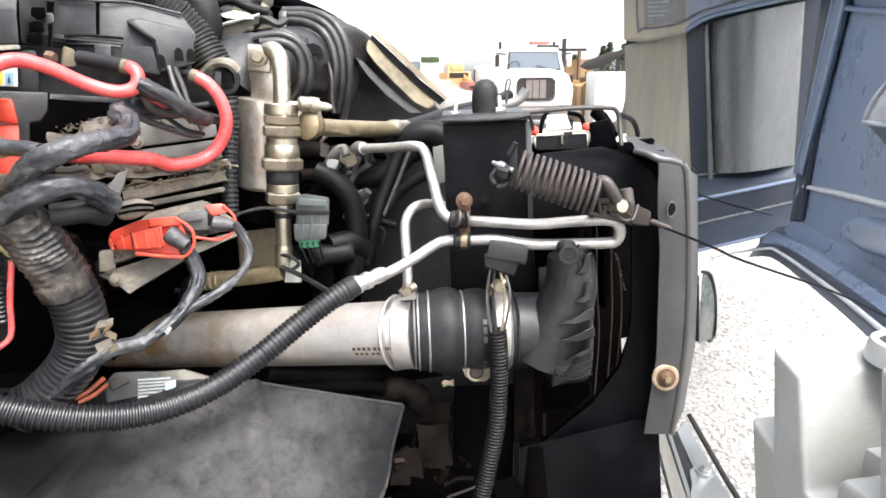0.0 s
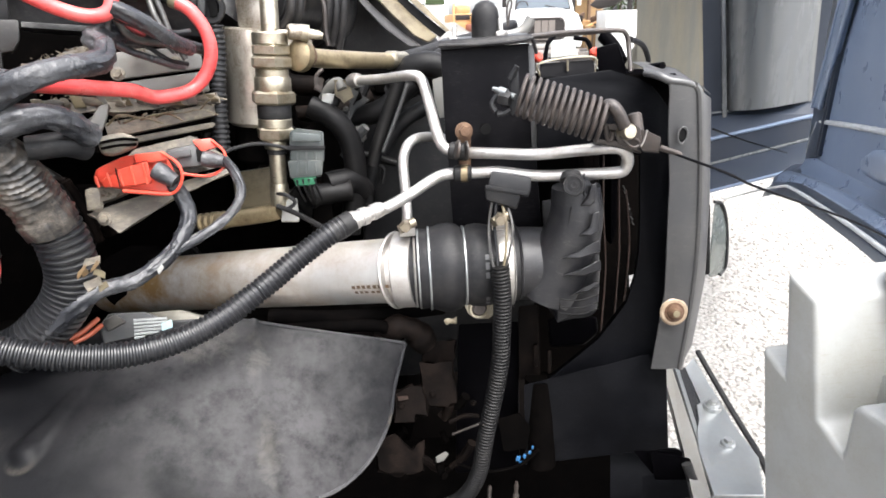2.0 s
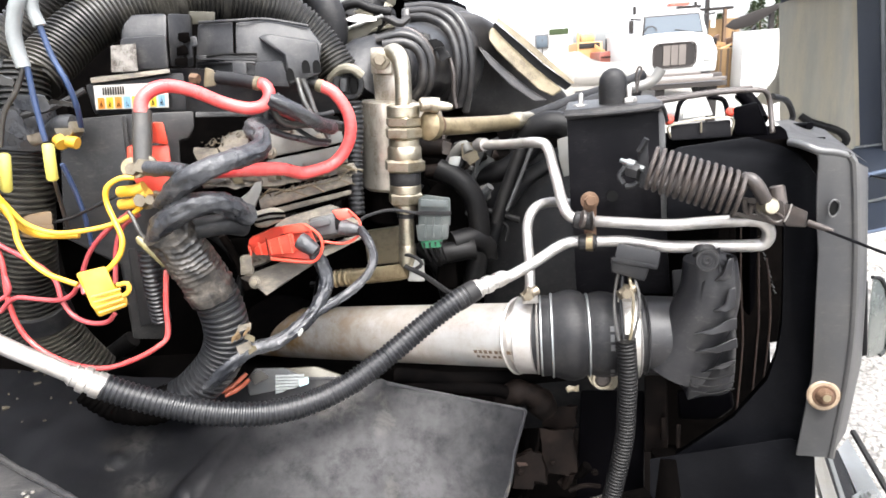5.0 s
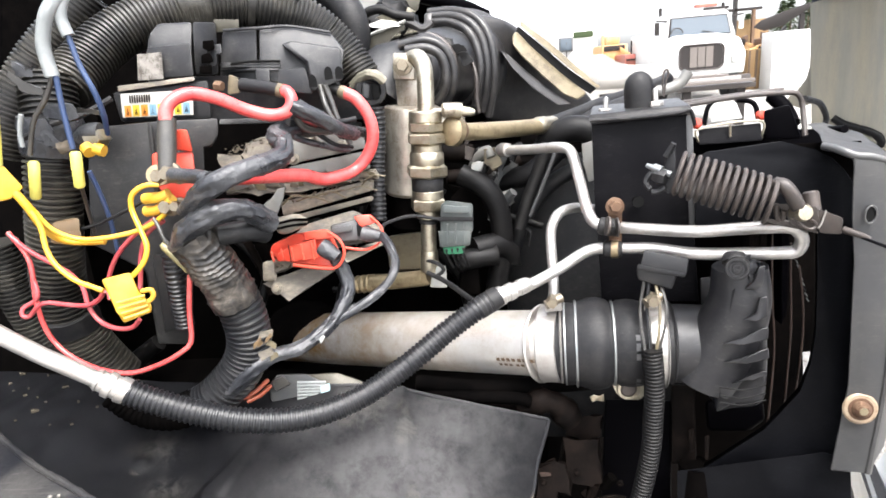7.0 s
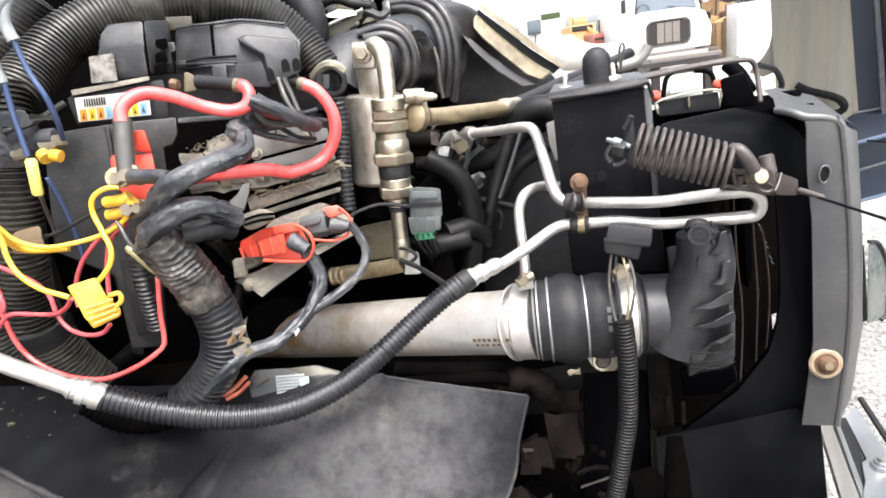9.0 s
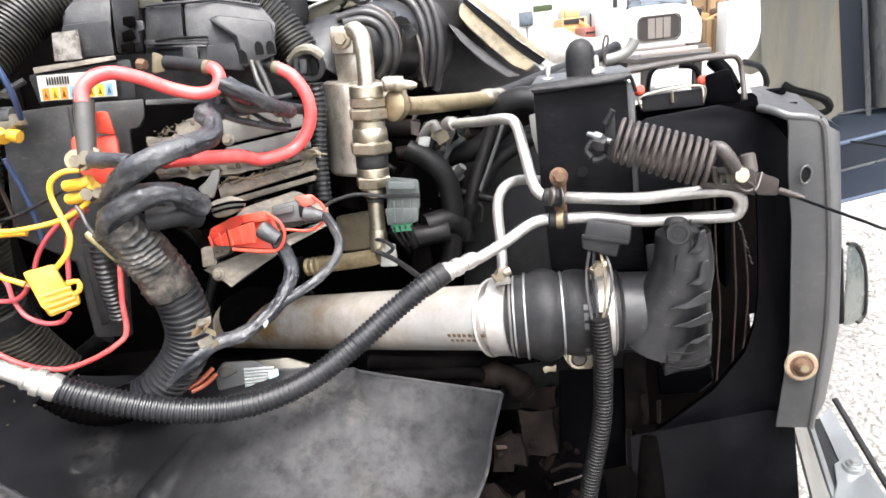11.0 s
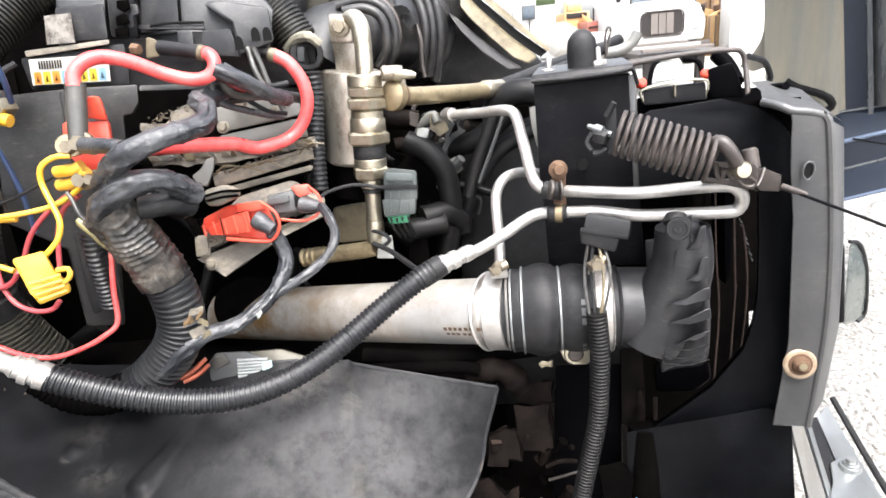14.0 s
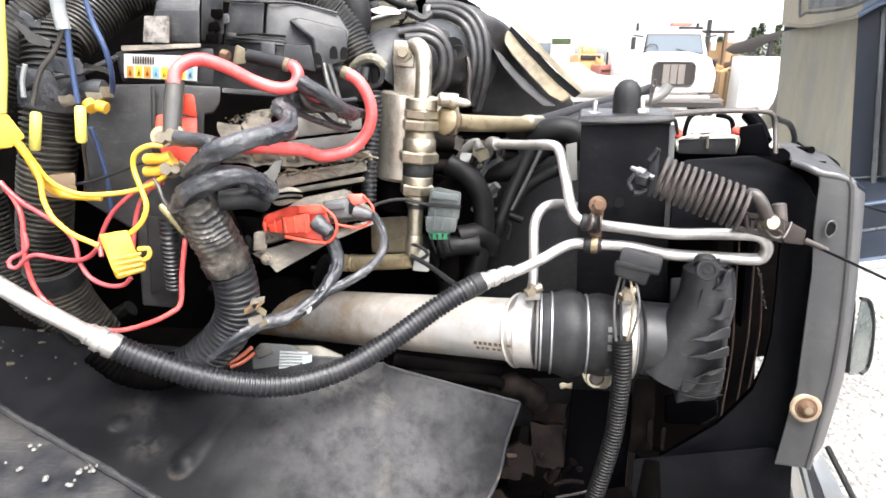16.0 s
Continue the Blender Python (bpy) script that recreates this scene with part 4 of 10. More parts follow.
    part("rust_ring", lathe(c + d * 0.003, c + d * 0.0052, [(0, 0.0165), (1, 0.0150), (1, 0.011)], 26, caps=False), RUST, br, "dark rust ring")
    part("bolt_face", lathe(c + d * 0.013, c + d * 0.0146, [(0, 0.006), (1, 0.005)], 14), OCHRE, br)
    part("dowel", lathe(V((0.668, 1.300, 1.440)), V((0.670, 1.260, 1.445)), [(0, 0.006), (1, 0.006)], 10), PLATE, br)


def build_support():
    sp = thing("radiator_support", (0.558, 1.160, 0.852), "black steel radiator side support with a curved cutout", "bracket")
    part("plate", prism([(0.427, 1.170, 1.433), (0.444, 1.170, 1.441), (0.535, 1.160, 1.450), (0.578, 1.150, 1.436), (0.598, 1.150, 1.425), (0.611, 1.147, 1.411), (0.624, 1.142, 1.391), (0.632, 1.136, 1.365), (0.641, 1.120, 1.193), (0.653, 1.120, 0.965), (0.676, 1.120, 0.792), (0.425, 1.170, 0.754), (0.430, 1.170, 0.910), (0.477, 1.165, 0.948), (0.545, 1.160, 1.006), (0.586, 1.150, 1.076), (0.597, 1.150, 1.120), (0.600, 1.150, 1.170), (0.596, 1.150, 1.235), (0.588, 1.150, 1.324), (0.556, 1.150, 1.331), (0.433, 1.170, 1.334)], 0.008, 0.002), SUPPORT, sp)
    part("stiffener", prism([(0.418, 1.165, 0.930), (0.613, 1.115, 0.996), (0.647, 1.110, 0.973), (0.669, 1.110, 0.801), (0.422, 1.160, 0.763)], 0.006, 0.001), SUPPORT, sp)
    # black sheet added so the gap by the bracket stays dark
    part("gap_backing", prism([(0.555, 1.190, 1.440), (0.655, 1.190, 1.438), (0.670, 1.190, 1.330), (0.600, 1.190, 1.330)], 0.01, 0.001), CAST, sp)
    edge = [(0.557, 1.152, 1.329), (0.589, 1.152, 1.322), (0.597, 1.152, 1.235), (0.601, 1.152, 1.170), (0.598, 1.152, 1.120), (0.587, 1.152, 1.076), (0.546, 1.162, 1.004), (0.478, 1.167, 0.945), (0.430, 1.172, 0.907)]
    part("rear_flange", ribbon(edge, shifted(edge, (0.004, 0.012, 0))), PLATE, sp)
    part("lower_web", prism([(0.584, 1.160, 0.779), (0.703, 1.140, 0.773), (0.721, 1.130, 0.768), (0.742, 1.050, 0.630), (0.570, 1.100, 0.611)], 0.01, 0.001), SUPPORT, sp)
    part("lower_tab", prism([(0.568, 1.050, 0.860), (0.651, 1.040, 0.853), (0.656, 1.040, 0.809), (0.607, 1.050, 0.807)], 0.004, 0.001), PLATE, sp)


def build_lamp():
    lamp = thing("side_lamp", (0.694, 1.100, 1.182), "grey corner lamp with smoked lens behind the bracket", "lamp")
    part("housing", prism([(0.674, 1.110, 1.258), (0.682, 1.100, 1.253), (0.697, 1.100, 1.138), (0.688, 1.110, 1.132)], 0.05, 0.003), BLACK, lamp)
    outline = [(0.691, 1.105, 1.255), (0.707, 1.112, 1.250), (0.721, 1.120, 1.233), (0.734, 1.128, 1.206), (0.742, 1.132, 1.172), (0.747, 1.135, 1.137), (0.744, 1.135, 1.125), (0.735, 1.130, 1.121), (0.700, 1.108, 1.128)]
    part("lens", prism(outline, 0.05, 0.006, segs=4), CLEAR_GREY, lamp, "pale grey-green lens", 60)
    part("gasket", sweep(outline[:-1], 0.0026, 8, 0.006), BLACK, lamp, "dark rubber rim")


def build_rail():
    rail = thing("bumper_rail", (0.721, 1.050, 0.854), "silver metal rail with bolted end plate below the bracket", "rail")
    part("inner_lip", prism([(0.733, 1.264, 0.863), (0.755, 1.264, 0.860), (0.702, 1.077, 0.830), (0.643, 0.939, 0.848), (0.610, 0.939, 0.854), (0.669, 1.068, 0.836)], (0.01, 0.0, -0.05), 0.003), MODULE, rail)
    # groove and channel are solid black strips that stand for their shade
    part("groove", prism([(0.755, 1.264, 0.860), (0.761, 1.264, 0.860), (0.707, 1.079, 0.830), (0.654, 0.956, 0.843), (0.648, 0.956, 0.844), (0.700, 1.077, 0.831)], (0, 0, -0.03), 0.001), BLACK, rail)
    part("mid_lip", prism([(0.761, 1.264, 0.860), (0.770, 1.264, 0.859), (0.729, 1.124, 0.831), (0.680, 1.015, 0.833), (0.696, 1.057, 0.831)], (0, 0, -0.04), 0.002), RAIL, rail)
    part("channel", prism([(0.768, 1.264, 0.859), (0.785, 1.267, 0.857), (0.761, 1.166, 0.834), (0.719, 1.099, 0.830), (0.722, 1.119, 0.831)], (0, 0, -0.04), 0.001), BLACK, rail)
    part("outer_strip", prism([(0.784, 1.267, 0.858), (0.818, 1.295, 0.863), (0.805, 1.147, 0.823), (0.790, 1.040, 0.815), (0.728, 0.939, 0.833), (0.678, 0.939, 0.841), (0.768, 1.175, 0.834)], (0, 0, -0.02), 0.003), RAIL, rail)
    part("seal", sweep([(0.833, 1.306, 0.866), (0.822, 1.166, 0.825), (0.803, 1.057, 0.814), (0.779, 0.993, 0.818)], 0.0055, 8, 0.02), RUBBER, rail)
    end = part("end_plate", prism([V(p) + Vector((0, 0, 0.008)) for p in [(0.751, 1.166, 0.835), (0.776, 1.180, 0.835), (0.799, 1.183, 0.832), (0.803, 1.152, 0.825), (0.795, 1.110, 0.820), (0.793, 1.071, 0.816), (0.789, 1.035, 0.815), (0.728, 0.939, 0.833), (0.643, 0.939, 0.848), (0.687, 1.049, 0.832), (0.712, 1.099, 0.831), (0.735, 1.130, 0.831)]], (0, 0, -0.008), 0.003, segs=3), RAIL, rail)
    for p in ((0.776, 1.155, 0.829), (0.744, 1.057, 0.823)):
        a = V(p) + Vector((0, 0, 0.013))
        bm = lathe(a - Vector((0, 0, 0.008)), a + Vector((0, 0, 0.004)), [(0, 0.017), (0.6, 0.017), (1, 0.015)], 24)
        lathe(a + Vector((0, 0, 0.003)), a + Vector((0, 0, 0.009)), [(0, 0.0125), (0.6, 0.012), (1, 0.010)], 20, bm)
        hexagon(a + Vector((0, 0, 0.008)), a + Vector((0, 0, 0.015)), 0.0075, bm)
        part("bolt", bm, RAIL, end, "flanged zinc bolt")
    a = V((0.706, 0.987, 0.831)) + Vector((0, 0, 0.0085))
    part("hole", lathe(a, a + Vector((0, 0, 0.0006)), [(0, 0.005), (1, 0.005)], 14), BLACK_FILL, end)


build_bracket()
build_support()
build_lamp()
build_rail()


# ---- charge air pipe, coupler and outlet ----
AX = [V(p) for p in [(-0.340, 1.500, 1.043), (-0.183, 1.420, 1.078), (0.222, 1.175, 1.160), (0.400, 1.155, 1.163), (0.523, 1.145, 1.155)]]


def along(px):
    """A point on the pipe's axis; px is a column of the camera's view, over the stations of AX."""
    st = [455, 560, 930, 1140, 1290]
    for i in range(4):
        if px <= st[i + 1] or i == 3:
            return AX[i].lerp(AX[i + 1], (px - st[i]) / (st[i + 1] - st[i]))


def stripe(parent, name, px0, px1, low, r, mat, width):
    """A short printed bar that hugs the pipe, low radians under its front line."""
    bm = bmesh.new()
    n = 6
    d = (AX[2] - AX[1]).normalized()
    front = Vector((0.1, -1, 0))
    front = (front - d * front.dot(d)).normalized()
    up = d.cross(front)
    up = up if up.z > 0 else -up
    rows = []
    for a in (low - width, low + width):
        q = front * math.cos(a) - up * math.sin(a)
        rows.append([bm.verts.new(along(px0 + (px1 - px0) * i / n) + q * r) for i in range(n + 1)])
    for i in range(n):
        bm.faces.new((rows[0][i], rows[0][i + 1], rows[1][i + 1], rows[1][i]))
    part(name, bm, mat, parent)


def build_pipe():
    r = 0.0516
    pipe = thing("charge_air_pipe", AX[1], "bare aluminium charge air pipe with brown heat stains", "pipe")
    part("tube", lathe(along(455), along(945), [(0, r * 0.97), (0.3, r), (0.98, r), (1, r * 0.97)], 48), ALU, pipe)
    for px0 in (878, 885, 892, 899, 907, 914, 924, 930, 936):
        stripe(pipe, "text_bar", px0, px0 + 5, 0.0, r + 0.0006, BROWN_INK, 0.055)
    for px0 in (880, 887, 894, 903, 910):
        stripe(pipe, "text_bar", px0, px0 + 4.6, 0.18, r + 0.0006, BROWN_INK, 0.045)


def build_coupler():
    k = 0.0009
    hose = thing("coupler_hose", along(1010), "black bellows rubber coupler hose with wire rings", "hose")
    st = [936, 946, 955, 962, 972, 985, 1000, 1015, 1030, 1038, 1043, 1050, 1065, 1080, 1090, 1100, 1135]
    rr = [62, 63, 66, 70, 69, 72, 77, 78, 74, 68, 68, 72, 74, 72, 69, 66, 65]
    part("sleeve", lathe(along(936), along(1135), [((s - 936) / 199, q * k) for s, q in zip(st, rr)], 56), RUBBER, hose, angle=60)
    for s, q in ((959, 70), (978, 73.5), (1041, 71.5)):
        part("wire_ring", lathe(along(s - 2.2), along(s + 2.2), [(0, (q - 2) * k), (0.3, q * k), (0.7, q * k), (1, (q - 2) * k)], 48), RAIL, hose, "bright steel wire ring")
    # faint moulded print round the sleeve
    a, b = along(1076), along(1080)
    d = (b - a).normalized()
    front = (Vector((0.1, -1, 0)) - d * Vector((0.1, -1, 0)).dot(d)).normalized()
    up = d.cross(front)
    up = up if up.z > 0 else -up
    for a0, a1 in ((-0.62, -0.5), (-0.44, -0.28), (-0.22, -0.08), (0.42, 0.55), (0.6, 0.7)):
        bm = bmesh.new()
        rows = []
        for i in range(4):
            t = a0 + (a1 - a0) * i / 3
            q = front * math.cos(t) - up * math.sin(t)
            rows.append((bm.verts.new(along(1074) + q * 74 * k), bm.verts.new(along(1081) + q * 74 * k)))
        for u, v in zip(rows, rows[1:]):
            bm.faces.new((u[0], u[1], v[1], v[0]))
        part("text_bar", bm, GREY, hose)


def build_clamp(s0, s1, q, name_label, screw):
    k = 0.0009
    cl = thing("band_clamp", along((s0 + s1) / 2), name_label, "hose clamp", "hose clamps on the coupler")
    part("band", lathe(along(s0), along(s1), [(0, (q - 3) * k), (0.06, q * k), (0.94, q * k), (1, (q - 3) * k)], 52), TUBE, cl)
    for s in (s0 + 1, s1 - 1):
        part("rolled_edge", lathe(along(s - 2), along(s + 2), [(0, q * k), (0.5, (q + 2) * k), (1, q * k)], 52), TUBE, cl)
    c = V(screw)
    bm = lathe(c - Vector((0.012, 0.004, 0.004)), c + Vector((0.012, 0.004, 0.004)), [(0, 0.007), (1, 0.007)], 16)
    hexagon(c + Vector((-0.004, -0.016, 0.002)), c + Vector((0.0, 0.012, 0.0)), 0.0085, bm)
    part("tee_bolt", bm, NUT, cl, "tarnished tee bolt")
    part("saddle", prism([c + Vector(p) for p in ((-0.011, 0.002, 0.004), (0.011, 0.002, 0.004), (0.013, 0.004, -0.018), (-0.013, 0.004, -0.018))], 0.012, 0.003), TUBE, cl)


def build_outlet():
    ct = thing("charge_cooler", (0.504, 1.160, 1.001), "black plastic charge air cooler tank with ribbed elbow", "cooler")
    k = 0.0009
    part("inlet", lathe(along(1128), along(1250), [(0, 64 * k), (0.5, 64.5 * k), (0.8, 65 * k), (0.93, 62 * k), (1, 48 * k)], 48), ELBOW, ct)
    part("bead", lathe(along(1134), along(1141), [(0, 64 * k), (0.5, 68 * k), (1, 64 * k)], 48), ELBOW, ct)
    part("elbow", prism([(0.454, 1.150, 1.210), (0.462, 1.135, 1.226), (0.457, 1.100, 1.276), (0.455, 1.085, 1.312), (0.468, 1.080, 1.319), (0.487, 1.083, 1.311), (0.493, 1.083, 1.292), (0.499, 1.078, 1.220), (0.504, 1.078, 1.177), (0.508, 1.083, 1.130), (0.509, 1.090, 1.089), (0.461, 1.100, 1.084), (0.453, 1.140, 1.070), (0.442, 1.150, 1.104)], 0.12, 0.02, segs=5), ELBOW, ct, angle=60)
    part("fillet", sweep([(0.444, 1.138, 1.120), (0.457, 1.130, 1.162), (0.470, 1.121, 1.203), (0.477, 1.115, 1.245), (0.475, 1.116, 1.292)], 0.054, 40, 0.005, lambda s, f: 1 - 0.36 * f), ELBOW, ct, angle=60)
    part("tank", prism([(0.468, 1.200, 1.036), (0.554, 1.190, 1.037), (0.559, 1.190, 1.003), (0.539, 1.200, 0.976), (0.477, 1.210, 0.973)], 0.08, 0.008, segs=3), PLATE, ct)
    part("shoulder", prism([(0.442, 1.170, 1.257), (0.471, 1.160, 1.263), (0.470, 1.150, 1.219), (0.446, 1.170, 1.210)], 0.05, 0.003), ELBOW, ct)
    for fin in ([(0.466, 1.076, 1.274), (0.479, 1.068, 1.276), (0.486, 1.068, 1.282), (0.487, 1.068, 1.309), (0.479, 1.068, 1.306), (0.474, 1.068, 1.289)], [(0.465, 1.074, 1.231), (0.480, 1.065, 1.233), (0.494, 1.066, 1.238), (0.492, 1.066, 1.268), (0.482, 1.066, 1.265), (0.479, 1.066, 1.244)],
                [(0.442, 1.076, 1.197), (0.466, 1.065, 1.200), (0.496, 1.064, 1.207), (0.495, 1.064, 1.225), (0.484, 1.064, 1.222), (0.466, 1.066, 1.210)], [(0.445, 1.078, 1.169), (0.474, 1.068, 1.170), (0.500, 1.066, 1.178), (0.498, 1.066, 1.194), (0.485, 1.066, 1.189), (0.468, 1.068, 1.180)],
                [(0.459, 1.080, 1.134), (0.483, 1.072, 1.144), (0.501, 1.071, 1.150), (0.501, 1.071, 1.158), (0.481, 1.072, 1.151)]):
        part("rib", prism(fin, 0.035, 0.0024, segs=3), ELBOW, ct, angle=50)
    for y in (666, 680, 692):
        p, q = V((0.442, 1.072, 1.122)), V((0.502, 1.072, 1.119))
        drop = (V((0.465, 1.072, 1.103)) - V((0.464, 1.072, 1.121))) * (y - 680) / 20
        part("rib", sweep([p + drop, mid(p, q) + drop - Vector((0, 0.002, 0.003)), q + drop + Vector((0, 0, 0.004))], 0.0011, 8, 0.006), INKY, ct)
    c = V((0.450, 1.060, 1.309))
    d = Vector((-0.42, -1, 0.22)).normalized()
    part("plug", lathe(c - d * 0.03, c + d * 0.004, [(0, 0.0145), (0.85, 0.0148), (1, 0.0135), (1, 0.0105), (0.95, 0.0098), (0.95, 0.0062), (1, 0.0056), (1, 0.003), (0.96, 0.0026)], 28), RUBBER, ct, "round rubber plug")
    part("plug_stem", lathe(V((0.455, 1.085, 1.319)), V((0.453, 1.078, 1.310)), [(0, 0.013), (0.6, 0.0155), (1, 0.015)], 20), RUBBER, ct)


def gx(x, y, depth):
    """A place on the cooler's face, fitted to the camera's view: x and y in its pixels, depth in world y."""
    o, u, v = V((0.474, 1.110, 1.207)), V((0.552, 1.110, 1.203)) - V((0.474, 1.110, 1.207)), V((0.479, 1.110, 1.117)) - V((0.474, 1.110, 1.207))
    p = o + u * (x - 1250) / 100 + v * (y - 560) / 100
    return p + Vector((0, depth - 1.11, 0))


def build_core():
    core = thing("radiator_core", (0.615, 1.220, 0.939), "dark stacked radiator and cooler core edges", "radiator")
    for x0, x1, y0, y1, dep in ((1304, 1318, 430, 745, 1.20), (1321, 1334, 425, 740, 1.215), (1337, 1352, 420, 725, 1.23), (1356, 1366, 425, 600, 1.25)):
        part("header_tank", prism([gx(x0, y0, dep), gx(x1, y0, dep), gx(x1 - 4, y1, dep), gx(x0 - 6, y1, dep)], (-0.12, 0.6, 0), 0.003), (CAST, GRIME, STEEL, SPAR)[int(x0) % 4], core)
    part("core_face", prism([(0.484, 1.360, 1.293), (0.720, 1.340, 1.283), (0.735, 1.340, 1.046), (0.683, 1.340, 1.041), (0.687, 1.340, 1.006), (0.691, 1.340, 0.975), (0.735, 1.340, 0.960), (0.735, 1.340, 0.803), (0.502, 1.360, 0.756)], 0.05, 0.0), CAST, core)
    # black plate added under the relays to hide the bright ground behind
    part("relay_backing", prism([(0.493, 1.400, 1.431), (0.614, 1.390, 1.435), (0.701, 1.380, 1.432), (0.724, 1.380, 1.230), (0.500, 1.400, 1.238)], 0.06, 0.004), PLATE, core)
    # brown rods added for the faint highlights down the dark columns
    for pts, mat in (([(0.584, 1.210, 1.290), (0.589, 1.210, 1.227), (0.594, 1.210, 1.168), (0.596, 1.210, 1.128), (0.596, 1.210, 0.985)], SPAR), ([(0.604, 1.220, 1.250), (0.614, 1.220, 1.192), (0.619, 1.220, 1.122), (0.615, 1.220, 0.990)], SPAR), ([(0.547, 1.190, 1.320), (0.554, 1.190, 1.218), (0.564, 1.190, 1.121), (0.563, 1.190, 0.985)], SPAR)):
        part("seam", sweep(pts, 0.0015, 8, 0.008, lumpy(0.25, 50, 4)), mat, core, "thin brown rod drawn as a column's highlight")
    # short slanted louvre edges down the side of the condenser
    for i in range(8):
        p = V((0.612, 1.250, 1.250)).lerp(V((0.634, 1.250, 1.184)), i / 7)
        part("louvre", sweep([p, p + Vector((0.002, 0, -0.0035)), p + Vector((0.0055, 0.002, -0.0075))], 0.0011, 6, 0.003), STEEL if i % 3 == 2 else CONN, core)
    part("side_channel", prism([gx(1368, 420, 1.19), gx(1384, 418, 1.19), gx(1382, 580, 1.19), gx(1372, 600, 1.19)], (0, 0.05, 0), 0.002), PLATE, core)


build_pipe()
build_coupler()
build_clamp(921, 953, 66, "bright steel tee bolt clamp on the aluminium pipe end", (0.229, 1.150, 1.240))
build_clamp(1097, 1126, 72, "bright steel tee bolt clamp on the plastic elbow", (0.359, 1.100, 1.256))
build_outlet()
build_core()


# ---- mounting box, spring, cable and refrigerant lines ----
def build_mount():
    mb = thing("mounting_box", (0.372, 1.240, 1.245), "black painted steel mounting box with flanged lid", "bracket")
    part("face", prism([(0.301, 1.245, 1.485), (0.434, 1.225, 1.488), (0.439, 1.215, 1.321), (0.304, 1.235, 1.325)], 0.005, 0.0015), STEEL, mb)
    part("lower_face", prism([(0.307, 1.240, 1.323), (0.447, 1.220, 1.319), (0.459, 1.220, 1.199), (0.313, 1.240, 1.199)], 0.005, 0.001), STEEL, mb)
    part("side_rail", prism([(0.431, 1.224, 1.485), (0.440, 1.222, 1.487), (0.446, 1.212, 1.319), (0.438, 1.214, 1.319)], 0.05, 0.002), GREY, mb)
    part("lid", prism([(0.294, 1.235, 1.490), (0.299, 1.245, 1.496), (0.434, 1.215, 1.501), (0.436, 1.210, 1.493), (0.427, 1.210, 1.489), (0.300, 1.230, 1.483)], (0.03, 0.16, 0.0), 0.002), LID, mb, "worn shiny lid")
    part("lid_edge", sweep([(0.296, 1.228, 1.489), (0.369, 1.218, 1.489), (0.420, 1.206, 1.493), (0.431, 1.206, 1.496), (0.441, 1.212, 1.473)], 0.0028, 8, 0.006), LID, mb)
    hole = V((0.364, 1.218, 1.365))
    part("hole", lathe(hole + Vector((0, -0.001, 0)), hole + Vector((0, 0.003, 0)), [(0, 0.0085), (1, 0.0085)], 22), BLACK_FILL, mb)
    part("slot_strip", prism([(0.444, 1.205, 1.360), (0.454, 1.200, 1.361), (0.456, 1.200, 1.328), (0.445, 1.205, 1.327)], 0.004, 0.001), GREY, mb)
    # studs and the domed rubber stop on the lid
    for p, q in (((0.331, 1.300, 1.486), (0.333, 1.300, 1.516)), ((0.401, 1.270, 1.493), (0.399, 1.270, 1.525))):
        bm = lathe(p, q, [(0, 0.014), (0.06, 0.014), (0.06, 0.004), (0.9, 0.004), (1, 0.0025)], 14)
        hexagon(V(p).lerp(V(q), 0.06), V(p).lerp(V(q), 0.42), 0.0115, bm)
        part("stud", bm, TUBE, mb, "plated stud and nut")
    a, b = V((0.380, 1.285, 1.494)), V((0.378, 1.285, 1.552))
    part("rubber_stop", lathe(a, b, [(0, 0.022), (0.5, 0.022), (0.75, 0.020), (0.9, 0.014), (0.98, 0.006)], 24), RUBBER, mb, "domed black rubber stop")
    part("cotter_pin", sweep([(0.412, 1.270, 1.512), (0.410, 1.270, 1.533), (0.412, 1.270, 1.547), (0.416, 1.270, 1.551), (0.418, 1.270, 1.544), (0.415, 1.270, 1.534), (0.412, 1.270, 1.515)], 0.0016, 8, 0.003), SPRING, mb, "dark looped cotter pin")
    # wire bail running over the top
    part("wire_bail", sweep([(0.413, 1.260, 1.493), (0.461, 1.280, 1.497), (0.537, 1.300, 1.501), (0.606, 1.300, 1.501), (0.621, 1.300, 1.495), (0.627, 1.300, 1.478), (0.625, 1.280, 1.436)], 0.004, 10, 0.008), SPRING, mb)
    part("wire_bail", sweep([(0.440, 1.360, 1.492), (0.556, 1.400, 1.495), (0.642, 1.400, 1.499)], 0.0038, 10, 0.01), SPRING, mb)


